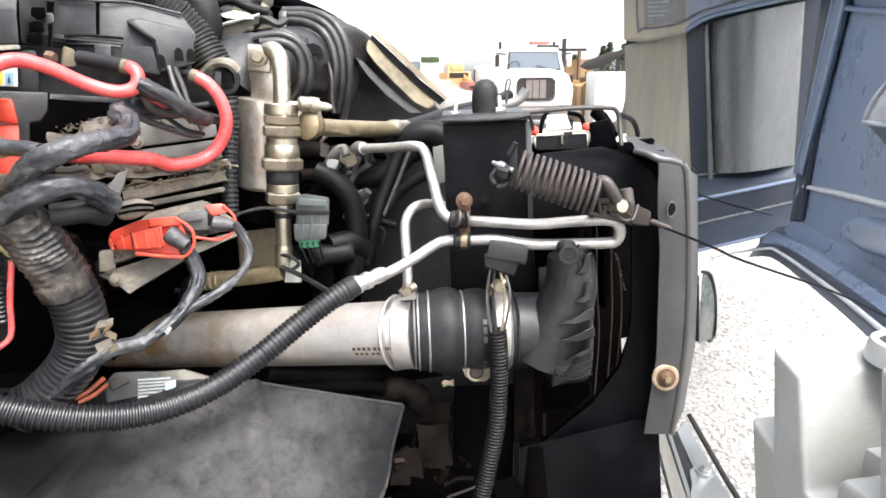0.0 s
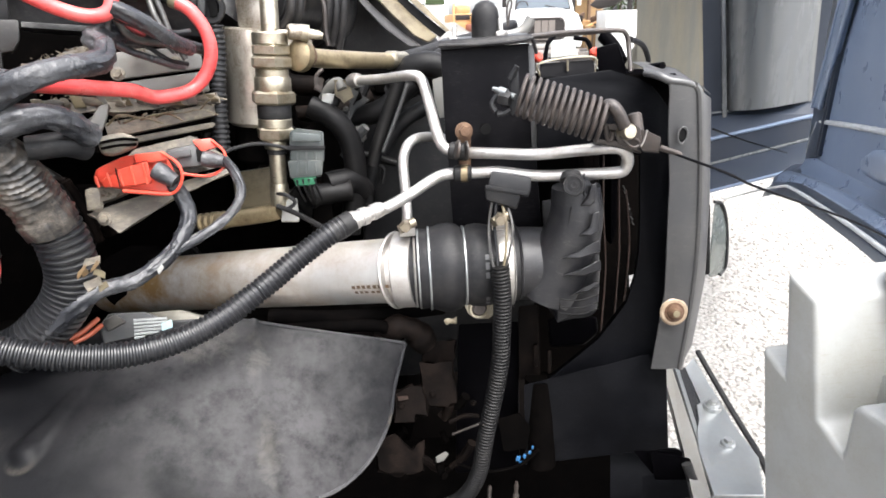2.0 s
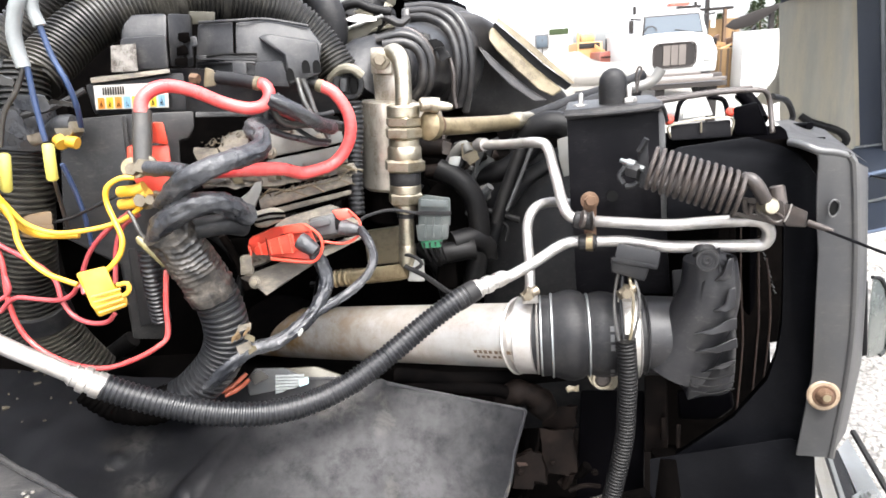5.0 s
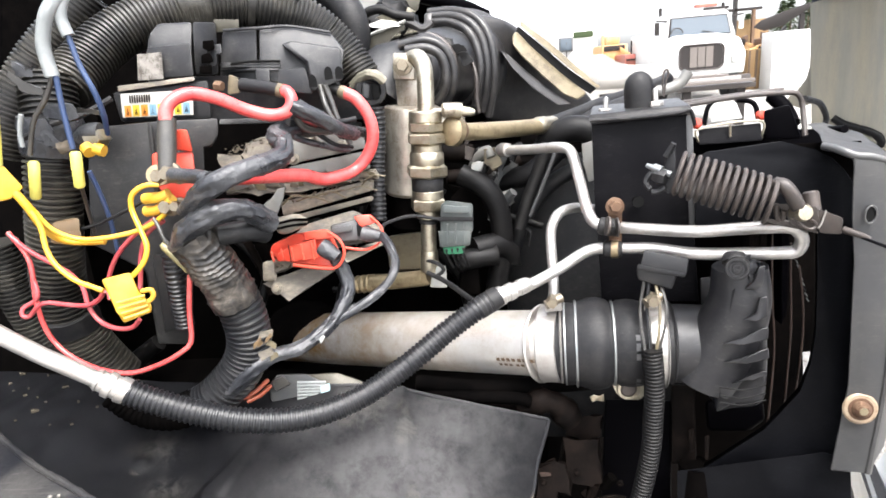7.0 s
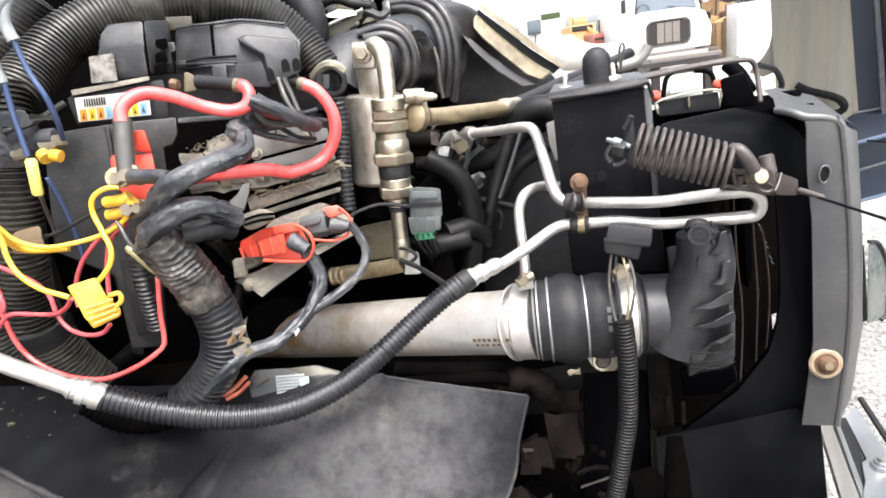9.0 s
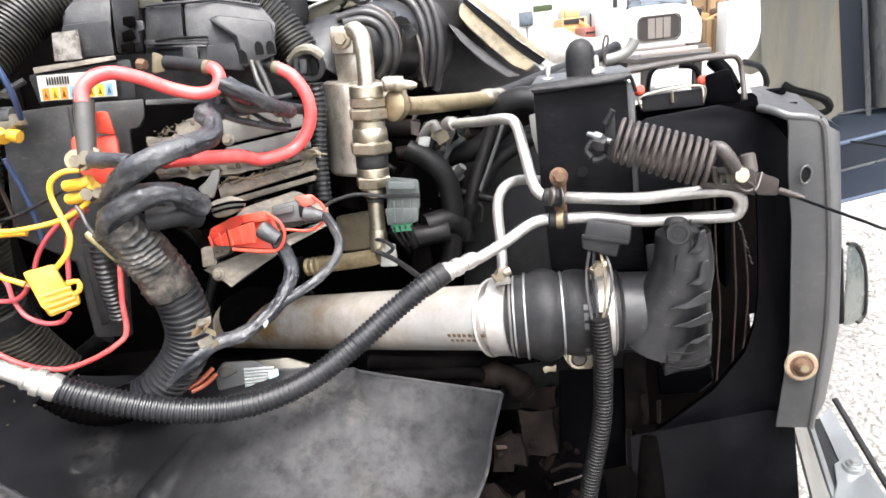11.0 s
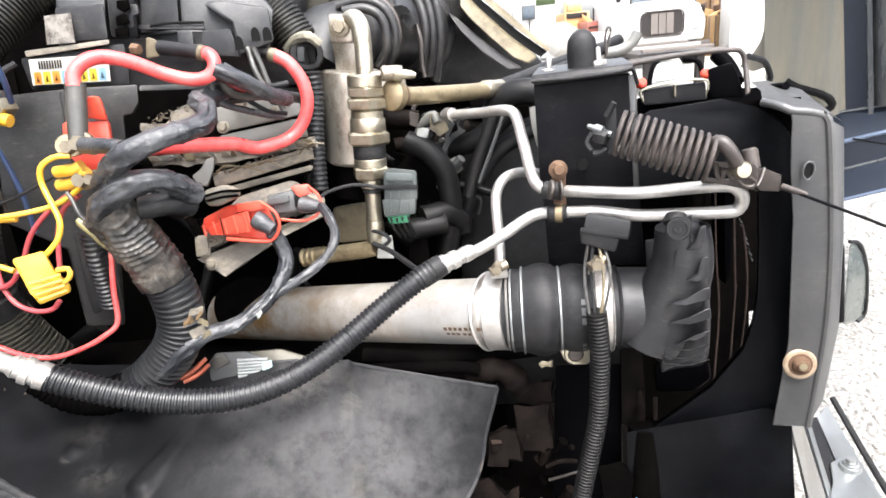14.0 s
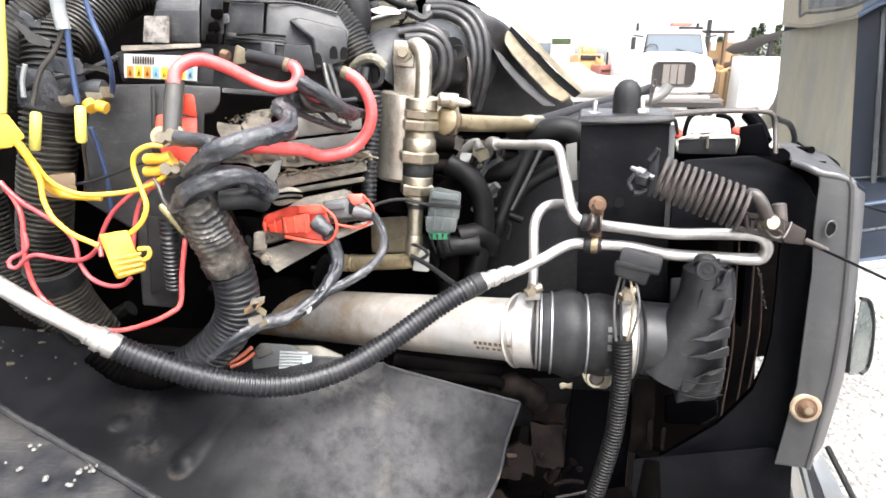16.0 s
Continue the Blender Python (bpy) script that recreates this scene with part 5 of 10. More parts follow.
def build_relays():
    tray = thing("relay_tray", (0.534, 1.330, 1.427), "small black tray with clear relays and red caps", "electrical tray")
    part("tray", prism([(0.484, 1.330, 1.452), (0.580, 1.330, 1.455), (0.580, 1.320, 1.428), (0.482, 1.320, 1.428)], 0.08, 0.003), STEEL, tray)
    part("lid_window", prism([(0.513, 1.360, 1.487), (0.551, 1.360, 1.489), (0.560, 1.350, 1.461), (0.509, 1.350, 1.458)], 0.03, 0.004), PALE, tray)
    part("frame", sweep([(0.483, 1.325, 1.432), (0.484, 1.325, 1.453), (0.576, 1.325, 1.459), (0.580, 1.325, 1.430)], 0.0019, 8, 0.006), ZINC, tray)
    part("frame", sweep([(0.530, 1.320, 1.438), (0.529, 1.320, 1.456)], 0.002, 8, 0.006), ZINC, tray)
    for p in ((0.479, 1.330, 1.461), (0.583, 1.340, 1.465)):
        a = V(p)
        part("red_cap", lathe(a, a + Vector((0.002, -0.008, 0.003)), [(0, 0.0085), (0.7, 0.008), (1, 0.005)], 14), RED, tray, "small red cap")
    part("arm", sweep([(0.499, 1.350, 1.456), (0.507, 1.360, 1.482), (0.521, 1.370, 1.493)], 0.004, 8, 0.006), PLATE, tray)
    part("arm", sweep([(0.557, 1.370, 1.490), (0.579, 1.360, 1.484), (0.584, 1.350, 1.459)], 0.004, 8, 0.006), PLATE, tray)
    part("mechanism", prism([(0.582, 1.330, 1.474), (0.617, 1.320, 1.482), (0.631, 1.300, 1.429), (0.585, 1.320, 1.430)], 0.06, 0.006), PLATE, tray)
    part("mechanism", sweep([(0.615, 1.380, 1.492), (0.626, 1.360, 1.474), (0.629, 1.330, 1.449)], 0.012, 10, 0.008), PLATE, tray)
    part("cable_loop", sweep([(0.658, 1.360, 1.485), (0.703, 1.400, 1.471), (0.726, 1.420, 1.443), (0.721, 1.420, 1.429)], 0.005, 8, 0.008), RUBBER, tray)


def build_spring():
    sp = thing("return_spring", (0.443, 1.080, 1.358), "weathered coil tension spring with hooked ends", "spring")
    a, b = V((0.388, 1.110, 1.426)), V((0.492, 1.065, 1.390))
    d = (b - a).normalized()
    u = d.orthogonal().normalized()
    w = d.cross(u)
    coils, n = 13, 22
    r0 = 0.0271
    pts = []
    for i in range(coils * n + 1):
        t = i / (coils * n)
        q = r0 * (0.98 + 0.03 * math.sin(t * 3))
        ang = 2 * math.pi * i / n
        pts.append(a + (b - a) * t + q * (math.cos(ang) * u + math.sin(ang) * w))
    bm = bmesh.new()
    rr = 0.0029
    rings = []
    m = len(pts)
    for i in range(m):
        t = (pts[min(i + 1, m - 1)] - pts[max(i - 1, 0)]).normalized()
        out = (pts[i] - (a + d * (pts[i] - a).dot(d))).normalized()
        side = t.cross(out)
        rings.append([bm.verts.new(pts[i] + rr * (math.cos(k * math.pi / 4) * out + math.sin(k * math.pi / 4) * side)) for k in range(8)])
    for p, q in zip(rings, rings[1:]):
        for k in range(8):
            bm.faces.new((p[k], p[(k + 1) % 8], q[(k + 1) % 8], q[k]))
    part("coil", bm, SPRING, sp)
    part("hook", sweep([(0.489, 1.075, 1.395), (0.489, 1.066, 1.409), (0.495, 1.058, 1.413), (0.503, 1.054, 1.404), (0.513, 1.056, 1.388), (0.521, 1.062, 1.376)], 0.0085, 14, 0.003), SPRING, sp, "thick bent hook")
    # anchor plate and threaded end
    part("anchor_plate", prism([(0.376, 1.125, 1.446), (0.383, 1.120, 1.460), (0.387, 1.118, 1.458), (0.388, 1.112, 1.409), (0.380, 1.116, 1.397), (0.376, 1.118, 1.400)], 0.006, 0.002), BLACK, sp)
    part("threaded_end", lathe((0.357, 1.140, 1.433), (0.382, 1.115, 1.423), [(0, 0.003), (0.3, 0.004), (0.3, 0.0065), (0.62, 0.0065), (0.62, 0.004), (1, 0.004)], 12), RAIL, sp)
    part("anchor_nut", hexagon(V((0.365, 1.130, 1.421)), V((0.377, 1.118, 1.418)), 0.011), BLACK, sp)
    for pts in ([(0.376, 1.122, 1.446), (0.381, 1.120, 1.455), (0.385, 1.118, 1.463)], [(0.376, 1.118, 1.406), (0.368, 1.120, 1.401), (0.359, 1.122, 1.400)], [(0.361, 1.130, 1.425), (0.353, 1.130, 1.413), (0.358, 1.125, 1.403)]):
        part("anchor_arm", sweep(pts, 0.004, 8, 0.004), BLACK, sp)
    # clevis with its pivot bolt
    part("clevis", prism([(0.488, 1.070, 1.387), (0.522, 1.056, 1.389), (0.536, 1.054, 1.383), (0.542, 1.056, 1.357), (0.532, 1.060, 1.352), (0.513, 1.068, 1.361), (0.505, 1.070, 1.379), (0.490, 1.072, 1.382)], 0.006, 0.0015), SPRING, sp)
    part("clevis", prism([(0.484, 1.085, 1.366), (0.516, 1.075, 1.362), (0.544, 1.068, 1.352), (0.548, 1.068, 1.346), (0.516, 1.075, 1.354), (0.484, 1.085, 1.362)], 0.03, 0.0015), SPRING, sp)
    part("clevis_block", prism([(0.537, 1.056, 1.380), (0.546, 1.055, 1.378), (0.567, 1.055, 1.368), (0.568, 1.057, 1.347), (0.546, 1.060, 1.349), (0.539, 1.060, 1.356)], 0.02, 0.002), SPRING, sp)
    part("clevis_post", lathe((0.536, 1.075, 1.399), (0.538, 1.068, 1.376), [(0, 0.007), (0.1, 0.0095), (1, 0.0095)], 16), SPRING, sp)
    part("bright_edge", sweep([(0.546, 1.054, 1.379), (0.543, 1.055, 1.364), (0.540, 1.056, 1.357)], 0.0012, 6, 0.003), TUBE, sp)
    c = V((0.519, 1.054, 1.376))
    part("pivot_bolt", lathe(c + Vector((0, 0.012, 0)), c + Vector((0.001, -0.006, 0.003)), [(0, 0.011), (0.75, 0.0108), (1, 0.0085)], 24), ZINC, sp, "shiny pivot bolt head")
    part("cotter", sweep([(0.510, 1.056, 1.373), (0.522, 1.054, 1.360), (0.532, 1.054, 1.357), (0.537, 1.054, 1.362), (0.529, 1.053, 1.369)], 0.0018, 6, 0.003), SPRING, sp)
    part("cotter", sweep([(0.495, 1.070, 1.386), (0.500, 1.075, 1.369), (0.506, 1.075, 1.365), (0.505, 1.070, 1.378)], 0.0035, 8, 0.004), SPRING, sp)


def build_cable():
    cb = thing("hood_cable", (0.572, 1.060, 1.351), "thin dark steel hood restraint cable", "cable")
    end = [V(p) for p in ((0.572, 1.056, 1.351), (0.621, 0.985, 1.332), (0.683, 1.000, 1.304), (0.900, 1.080, 1.220), (1.040, 1.130, 1.157), (1.306, 1.220, 1.030), (1.890, 1.380, 0.740))]
    part("strand", sweep(end, 0.0019, 8, 0.01), STEEL, cb)
    part("ferrule", lathe((0.570, 1.057, 1.353), (0.588, 1.034, 1.347), [(0, 0.0042), (0.7, 0.0038), (1, 0.0025)], 12), SPRING, cb)
    cc = thing("hood_cable", (1.191, 1.900, 1.217), "thin far hood restraint wire running into the corner", "cable")
    part("strand", sweep([(1.188, 1.900, 1.215), (1.670, 2.400, 1.063), (2.402, 3.100, 0.841)], 0.003, 6, 0.05), PLATE, cc)


def build_lines():
    r = 0.0085
    ln = thing("refrigerant_line", (0.320, 1.180, 1.331), "bent bare aluminium refrigerant tube with crimped hose end", "pipe")
    part("upper_run", sweep([(0.167, 1.420, 1.429), (0.219, 1.360, 1.435), (0.261, 1.300, 1.443), (0.276, 1.285, 1.435), (0.283, 1.250, 1.397), (0.289, 1.215, 1.358), (0.299, 1.200, 1.341), (0.326, 1.190, 1.336), (0.366, 1.165, 1.337), (0.423, 1.140, 1.337), (0.477, 1.120, 1.343), (0.521, 1.100, 1.348), (0.535, 1.095, 1.344), (0.542, 1.095, 1.331), (0.540, 1.100, 1.315), (0.526, 1.105, 1.311), (0.479, 1.120, 1.308), (0.424, 1.140, 1.305), (0.388, 1.155, 1.308), (0.367, 1.165, 1.309), (0.329, 1.180, 1.306), (0.297, 1.185, 1.306), (0.274, 1.180, 1.300), (0.242, 1.165, 1.286), (0.203, 1.150, 1.271), (0.181, 1.140, 1.267)], r, 16, 0.005), TUBE, ln)
    part("tube_tip", lathe((0.163, 1.425, 1.429), (0.179, 1.405, 1.431), [(0, 0.009), (0.4, 0.013), (1, 0.012)], 14), TUBE, ln)
    part("crimp", lathe((0.195, 1.147, 1.271), (0.141, 1.122, 1.259), [(0, r * 1.05), (0.1, r * 1.35), (0.3, r * 1.4), (0.32, r * 1.25), (0.42, r * 1.25), (0.45, r * 1.5), (0.6, r * 1.55), (0.62, r * 1.4), (0.72, r * 1.4), (0.75, r * 1.65), (1, r * 1.7)], 26), TUBE, ln, "bright crimped ferrule")
    second = thing("heater_line", (0.231, 1.200, 1.234), "bare aluminium tube dropping behind the hose clamp", "pipe")
    part("tube", sweep([(0.313, 1.300, 1.338), (0.280, 1.280, 1.347), (0.254, 1.260, 1.346), (0.240, 1.245, 1.333), (0.235, 1.235, 1.312), (0.235, 1.215, 1.271), (0.234, 1.200, 1.239), (0.231, 1.195, 1.220)], r * 0.95, 14, 0.005), TUBE, second)
    clamp = thing("line_clamp", (0.318, 1.170, 1.308), "rubber lined clamp holding both tubes, rusty bolt", "clamp")
    part("cushion", lathe((0.299, 1.175, 1.344), (0.325, 1.165, 1.341), [(0, r * 1.2), (0.1, r * 1.5), (0.9, r * 1.5), (1, r * 1.2)], 22), RUBBER, clamp)
    part("cushion", lathe((0.305, 1.172, 1.309), (0.330, 1.165, 1.309), [(0, r * 1.2), (0.1, r * 1.45), (0.9, r * 1.45), (1, r * 1.2)], 22), RUBBER, clamp)
    part("strap", prism([(0.314, 1.186, 1.371), (0.333, 1.182, 1.373), (0.333, 1.182, 1.294), (0.316, 1.185, 1.295)], 0.004, 0.0015), RUST, clamp, "rust-brown steel strap")
    part("strap_lip", lathe((0.315, 1.169, 1.309), (0.326, 1.166, 1.309), [(0, r * 1.3), (0.1, r * 1.56), (0.9, r * 1.56), (1, r * 1.3)], 22), BRASS, clamp, "yellow plated band")
    for p, q in (((0.305, 1.153, 1.349), (0.310, 1.153, 1.348)), ((0.319, 1.149, 1.347), (0.322, 1.149, 1.347))):
        part("band", lathe(p, q, [(0, r * 1.4), (0.2, r * 1.62), (0.8, r * 1.62), (1, r * 1.4)], 22), SPRING, clamp)
    bolt(clamp, (0.322, 1.178, 1.370), (0.05, -1, 0.15), 0.0088, RUST, True, "bolt", "rusty flanged bolt")


def build_hose():
    r = 0.0162
    hose = thing("loom_hose", (-0.159, 0.990, 1.154), "black corrugated hose sagging between two crimped ends", "hose")
    part("corrugation", loom([(-0.310, 0.938, 1.237), (-0.274, 0.945, 1.215), (-0.226, 0.955, 1.191), (-0.177, 0.967, 1.172), (-0.126, 0.985, 1.160), (-0.078, 1.005, 1.160), (-0.028, 1.030, 1.172), (0.025, 1.060, 1.198), (0.073, 1.088, 1.226), (0.114, 1.105, 1.249), (0.136, 1.115, 1.259)], r, 0.0066, 0.13, 20), CONDUIT, hose)
    part("smooth_end", lathe((0.119, 1.107, 1.251), (0.149, 1.123, 1.263), [(0, r * 0.98), (0.6, r * 1.0), (1, r * 0.95)], 22), RUBBER, hose)
    part("crimp", lathe((-0.306, 0.938, 1.235), (-0.338, 0.930, 1.260), [(0, r * 0.98), (0.25, r), (0.27, r * 0.85), (0.4, r * 0.85), (0.42, r), (0.62, r), (0.65, r * 0.8), (0.8, r * 0.8), (0.82, r * 0.88), (1, r * 0.6)], 24), TUBE, hose, "bright crimped ferrule")
    part("rigid_tube", sweep([(-0.334, 0.932, 1.255), (-0.358, 0.925, 1.276), (-0.388, 0.918, 1.300), (-0.425, 0.910, 1.333), (-0.468, 0.900, 1.374)], r * 0.62, 14, 0.008), TUBE, hose)


def build_plug():
    pl = thing("wire_plug", (0.373, 1.110, 1.298), "black plastic connector with wires into a corrugated loom", "connector")
    part("shell", prism([(0.346, 1.105, 1.326), (0.402, 1.095, 1.314), (0.398, 1.090, 1.292), (0.340, 1.100, 1.305)], 0.035, 0.004), BLACK, pl)
    part("lower_shell", prism([(0.336, 1.103, 1.306), (0.388, 1.095, 1.294), (0.381, 1.095, 1.271), (0.338, 1.105, 1.284)], 0.035, 0.004), BLACK, pl)
    part("ridge", prism([(0.337, 1.100, 1.308), (0.397, 1.090, 1.295), (0.396, 1.090, 1.289), (0.336, 1.100, 1.301)], 0.02, 0.002), BLACK, pl)
    wires = [[(0.349, 1.110, 1.283), (0.343, 1.105, 1.251), (0.340, 1.090, 1.223), (0.343, 1.075, 1.187)], [(0.355, 1.110, 1.279), (0.350, 1.100, 1.244), (0.350, 1.085, 1.208), (0.350, 1.075, 1.185)], [(0.363, 1.110, 1.277), (0.363, 1.085, 1.250), (0.360, 1.075, 1.216), (0.356, 1.075, 1.185)], [(0.370, 1.108, 1.274), (0.372, 1.085, 1.249), (0.366, 1.075, 1.216), (0.357, 1.075, 1.183)]]
    for pts, mat in zip(wires, (SMOKE, BLACK, OCHRE, SMOKE)):
        part("wire", sweep(pts, 0.0022, 8, 0.006), mat, pl)
    # loom in INKY, so the shade under the coupler is in its colour
    part("loom", loom([(0.352, 1.078, 1.194), (0.356, 1.078, 1.141), (0.356, 1.080, 1.085), (0.352, 1.080, 1.018)] + [(0.330, 1.080, 0.896), (0.321, 1.085, 0.830), (0.306, 1.100, 0.776), (0.280, 1.130, 0.725), (0.230, 1.160, 0.688)], 0.0140, 0.0056, 0.11, 16), INKY, pl)


build_mount()
build_relays()
build_spring()
build_cable()
build_lines()
build_hose()
build_plug()


# ---- filter canister, fittings and pipes ----
def build_canister():
    can = thing("filter_canister", (-0.009, 1.400, 1.379), "dull nickel filter canister with dusty band", "canister")
    c1, c0 = V((0.013, 1.400, 1.522)), V((-0.000, 1.400, 1.365))
    r = 0.0523
    part("body", lathe(c1, c0, [(0, r * 0.86), (0.02, r * 0.98), (0.06, r), (0.62, r), (0.64, r * 0.985), (0.96, r * 0.97), (1, r * 0.85)], 44), CAN, can)
    part("lower_cup", lathe((0.002, 1.400, 1.367), (-0.004, 1.400, 1.300), [(0, r * 0.86), (0.1, r * 0.8), (0.9, r * 0.78), (1, r * 0.6)], 36), CAST, can)
    # bolted head block with top pipe
    part("head_block", prism([(-0.010, 1.400, 1.611), (0.035, 1.390, 1.609), (0.030, 1.380, 1.520), (-0.010, 1.390, 1.520)], 0.05, 0.006), CAN, can)
    part("head_pad", prism([(-0.008, 1.385, 1.612), (0.029, 1.380, 1.609), (0.027, 1.375, 1.565), (-0.010, 1.380, 1.568)], 0.012, 0.004), CAN, can)
    bolt(can, (0.009, 1.374, 1.590), (0, -1, 0.1), 0.011, NUT, True)
    part("top_pipe", sweep([(0.025, 1.385, 1.600), (0.037, 1.370, 1.600), (0.046, 1.355, 1.583), (0.047, 1.345, 1.548), (0.045, 1.340, 1.512)], 0.0142, 18, 0.005), ZINC, can)
    part("neck", lathe((0.010, 1.520, 1.618), (-0.050, 1.500, 1.539), [(0, 0.035), (0.3, 0.062), (0.8, 0.085), (1, 0.09)], 28), FUSEBOX, can)


def build_fittings():
    f = thing("pipe_fitting", (0.030, 1.340, 1.337), "stack of zinc plated hex fittings on a vertical pipe", "fitting")
    px = 0.0010

    def at(y):
        return mid((0.045, 1.335, 1.521), (0.028, 1.325, 1.226), (y - 180) / 300)

    def turn(y0, y1, w, name="sleeve", mat=ZINC, hexa=False):
        if hexa:
            part(name, hexagon(at(y0), at(y1), w * px * 1.08), mat, f)
        else:
            part(name, lathe(at(y0), at(y1), [(0, w * px * 0.93), (0.12, w * px), (0.88, w * px), (1, w * px * 0.93)], 26), mat, f)

    turn(186, 206, 28)
    turn(204, 222, 29, "nut", ZINC, True)
    turn(222, 242, 31, "nut", ZINC, True)
    turn(242, 256, 26)
    turn(254, 280, 29)
    turn(276, 298, 34, "nut", ZINC, True)
    turn(298, 322, 27, "seal", RUBBER)
    turn(320, 336, 27)
    turn(334, 356, 29, "nut", ZINC, True)
    turn(354, 370, 20)
    turn(368, 432, 13.5, "pipe", ZINC)
    turn(372, 380, 16, "tie", RUBBER)
    turn(430, 468, 15.5, "pipe", ZINC)
    # side flange and small stub
    part("side_flange", prism([(0.054, 1.330, 1.519), (0.108, 1.340, 1.518), (0.110, 1.340, 1.462), (0.057, 1.330, 1.465)], 0.022, 0.005), CAN, f)
    part("stub", lathe((0.094, 1.325, 1.513), (0.127, 1.325, 1.507), [(0, 0.013), (0.35, 0.013), (0.35, 0.008), (0.8, 0.007), (1, 0.004)], 14), ZINC, f)
    part("hub", lathe((0.073, 1.320, 1.515), (0.101, 1.325, 1.513), [(0, 0.009), (0.1, 0.012), (0.9, 0.012), (1, 0.009)], 14), CAN, f)


def build_brass():
    pp = thing("oil_pipe", (0.163, 1.450, 1.459), "yellow zinc plated pipe with flange and hose end", "pipe")
    r = 0.0153
    part("pipe", sweep([(0.086, 1.340, 1.479), (0.113, 1.370, 1.472), (0.163, 1.430, 1.465), (0.218, 1.500, 1.458), (0.261, 1.550, 1.455)], r, 18, 0.006), BRASS, pp)
    part("flange", lathe((0.080, 1.325, 1.481), (0.097, 1.350, 1.476), [(0, r * 1.1), (0.2, r * 1.65), (0.6, r * 1.7), (1, r * 1.1)], 24), BRASS, pp)
    part("rust_collar", lathe((0.093, 1.345, 1.478), (0.101, 1.355, 1.475), [(0, r * 1.15), (0.5, r * 1.35), (1, r * 1.1)], 20), RUST, pp, "rusty collar")
    part("ferrule", lathe((0.238, 1.525, 1.457), (0.278, 1.570, 1.454), [(0, r * 0.95), (0.1, r * 1.15), (0.45, r * 1.15), (0.5, r * 1.05), (0.9, r * 1.1), (1, r)], 22), ZINC, pp)
    hose = thing("coolant_hose", (0.354, 1.600, 1.471), "dark smooth rubber hose running to the front", "hose")
    part("tube", sweep([(0.268, 1.560, 1.455), (0.327, 1.620, 1.465), (0.391, 1.680, 1.478), (0.453, 1.740, 1.487), (0.532, 1.810, 1.500), (0.585, 1.880, 1.512)], r * 0.95, 16, 0.008), RUBBER, hose)
    part("end_pipe", sweep([(0.534, 1.800, 1.489), (0.555, 1.800, 1.490), (0.577, 1.800, 1.495), (0.594, 1.800, 1.505), (0.603, 1.800, 1.517), (0.609, 1.800, 1.527)], 0.0125, 14, 0.005), MODULE, hose, "pale grey bent pipe end")
    h2 = thing("radiator_hose", (0.316, 1.500, 1.438), "thick black rubber hose behind the mounting box", "hose")
    part("tube", sweep([(0.250, 1.660, 1.381), (0.280, 1.640, 1.409), (0.315, 1.620, 1.430), (0.354, 1.600, 1.455), (0.405, 1.620, 1.471), (0.482, 1.700, 1.482)], 0.0172, 18, 0.008), RUBBER, h2)
    low = thing("drain_pipe", (-0.045, 1.370, 1.203), "brownish yellow metal pipe with ribbed hose tail", "pipe")
    part("pipe", sweep([(-0.087, 1.375, 1.203), (-0.043, 1.360, 1.210), (0.004, 1.335, 1.221), (0.028, 1.325, 1.228)], 0.0148, 14, 0.006), BRASS, low)
    part("ribbed_tail", loom([(-0.120, 1.385, 1.198), (-0.078, 1.375, 1.203)], 0.0173, 0.011, 0.2, 16), BRASS, low)
    part("white_cap", prism([(0.035, 1.315, 1.248), (0.059, 1.315, 1.251), (0.058, 1.315, 1.208), (0.027, 1.315, 1.210)], 0.02, 0.004), PALE, low)
    part("black_strap", sweep([(0.026, 1.315, 1.261), (0.046, 1.300, 1.259), (0.056, 1.300, 1.246), (0.039, 1.300, 1.234)], 0.0035, 8, 0.005), RUBBER, low)
    part("lead", sweep([(0.026, 1.310, 1.240), (0.060, 1.280, 1.232), (0.102, 1.200, 1.232), (0.125, 1.150, 1.235)], 0.0045, 8, 0.008), RUBBER, low)


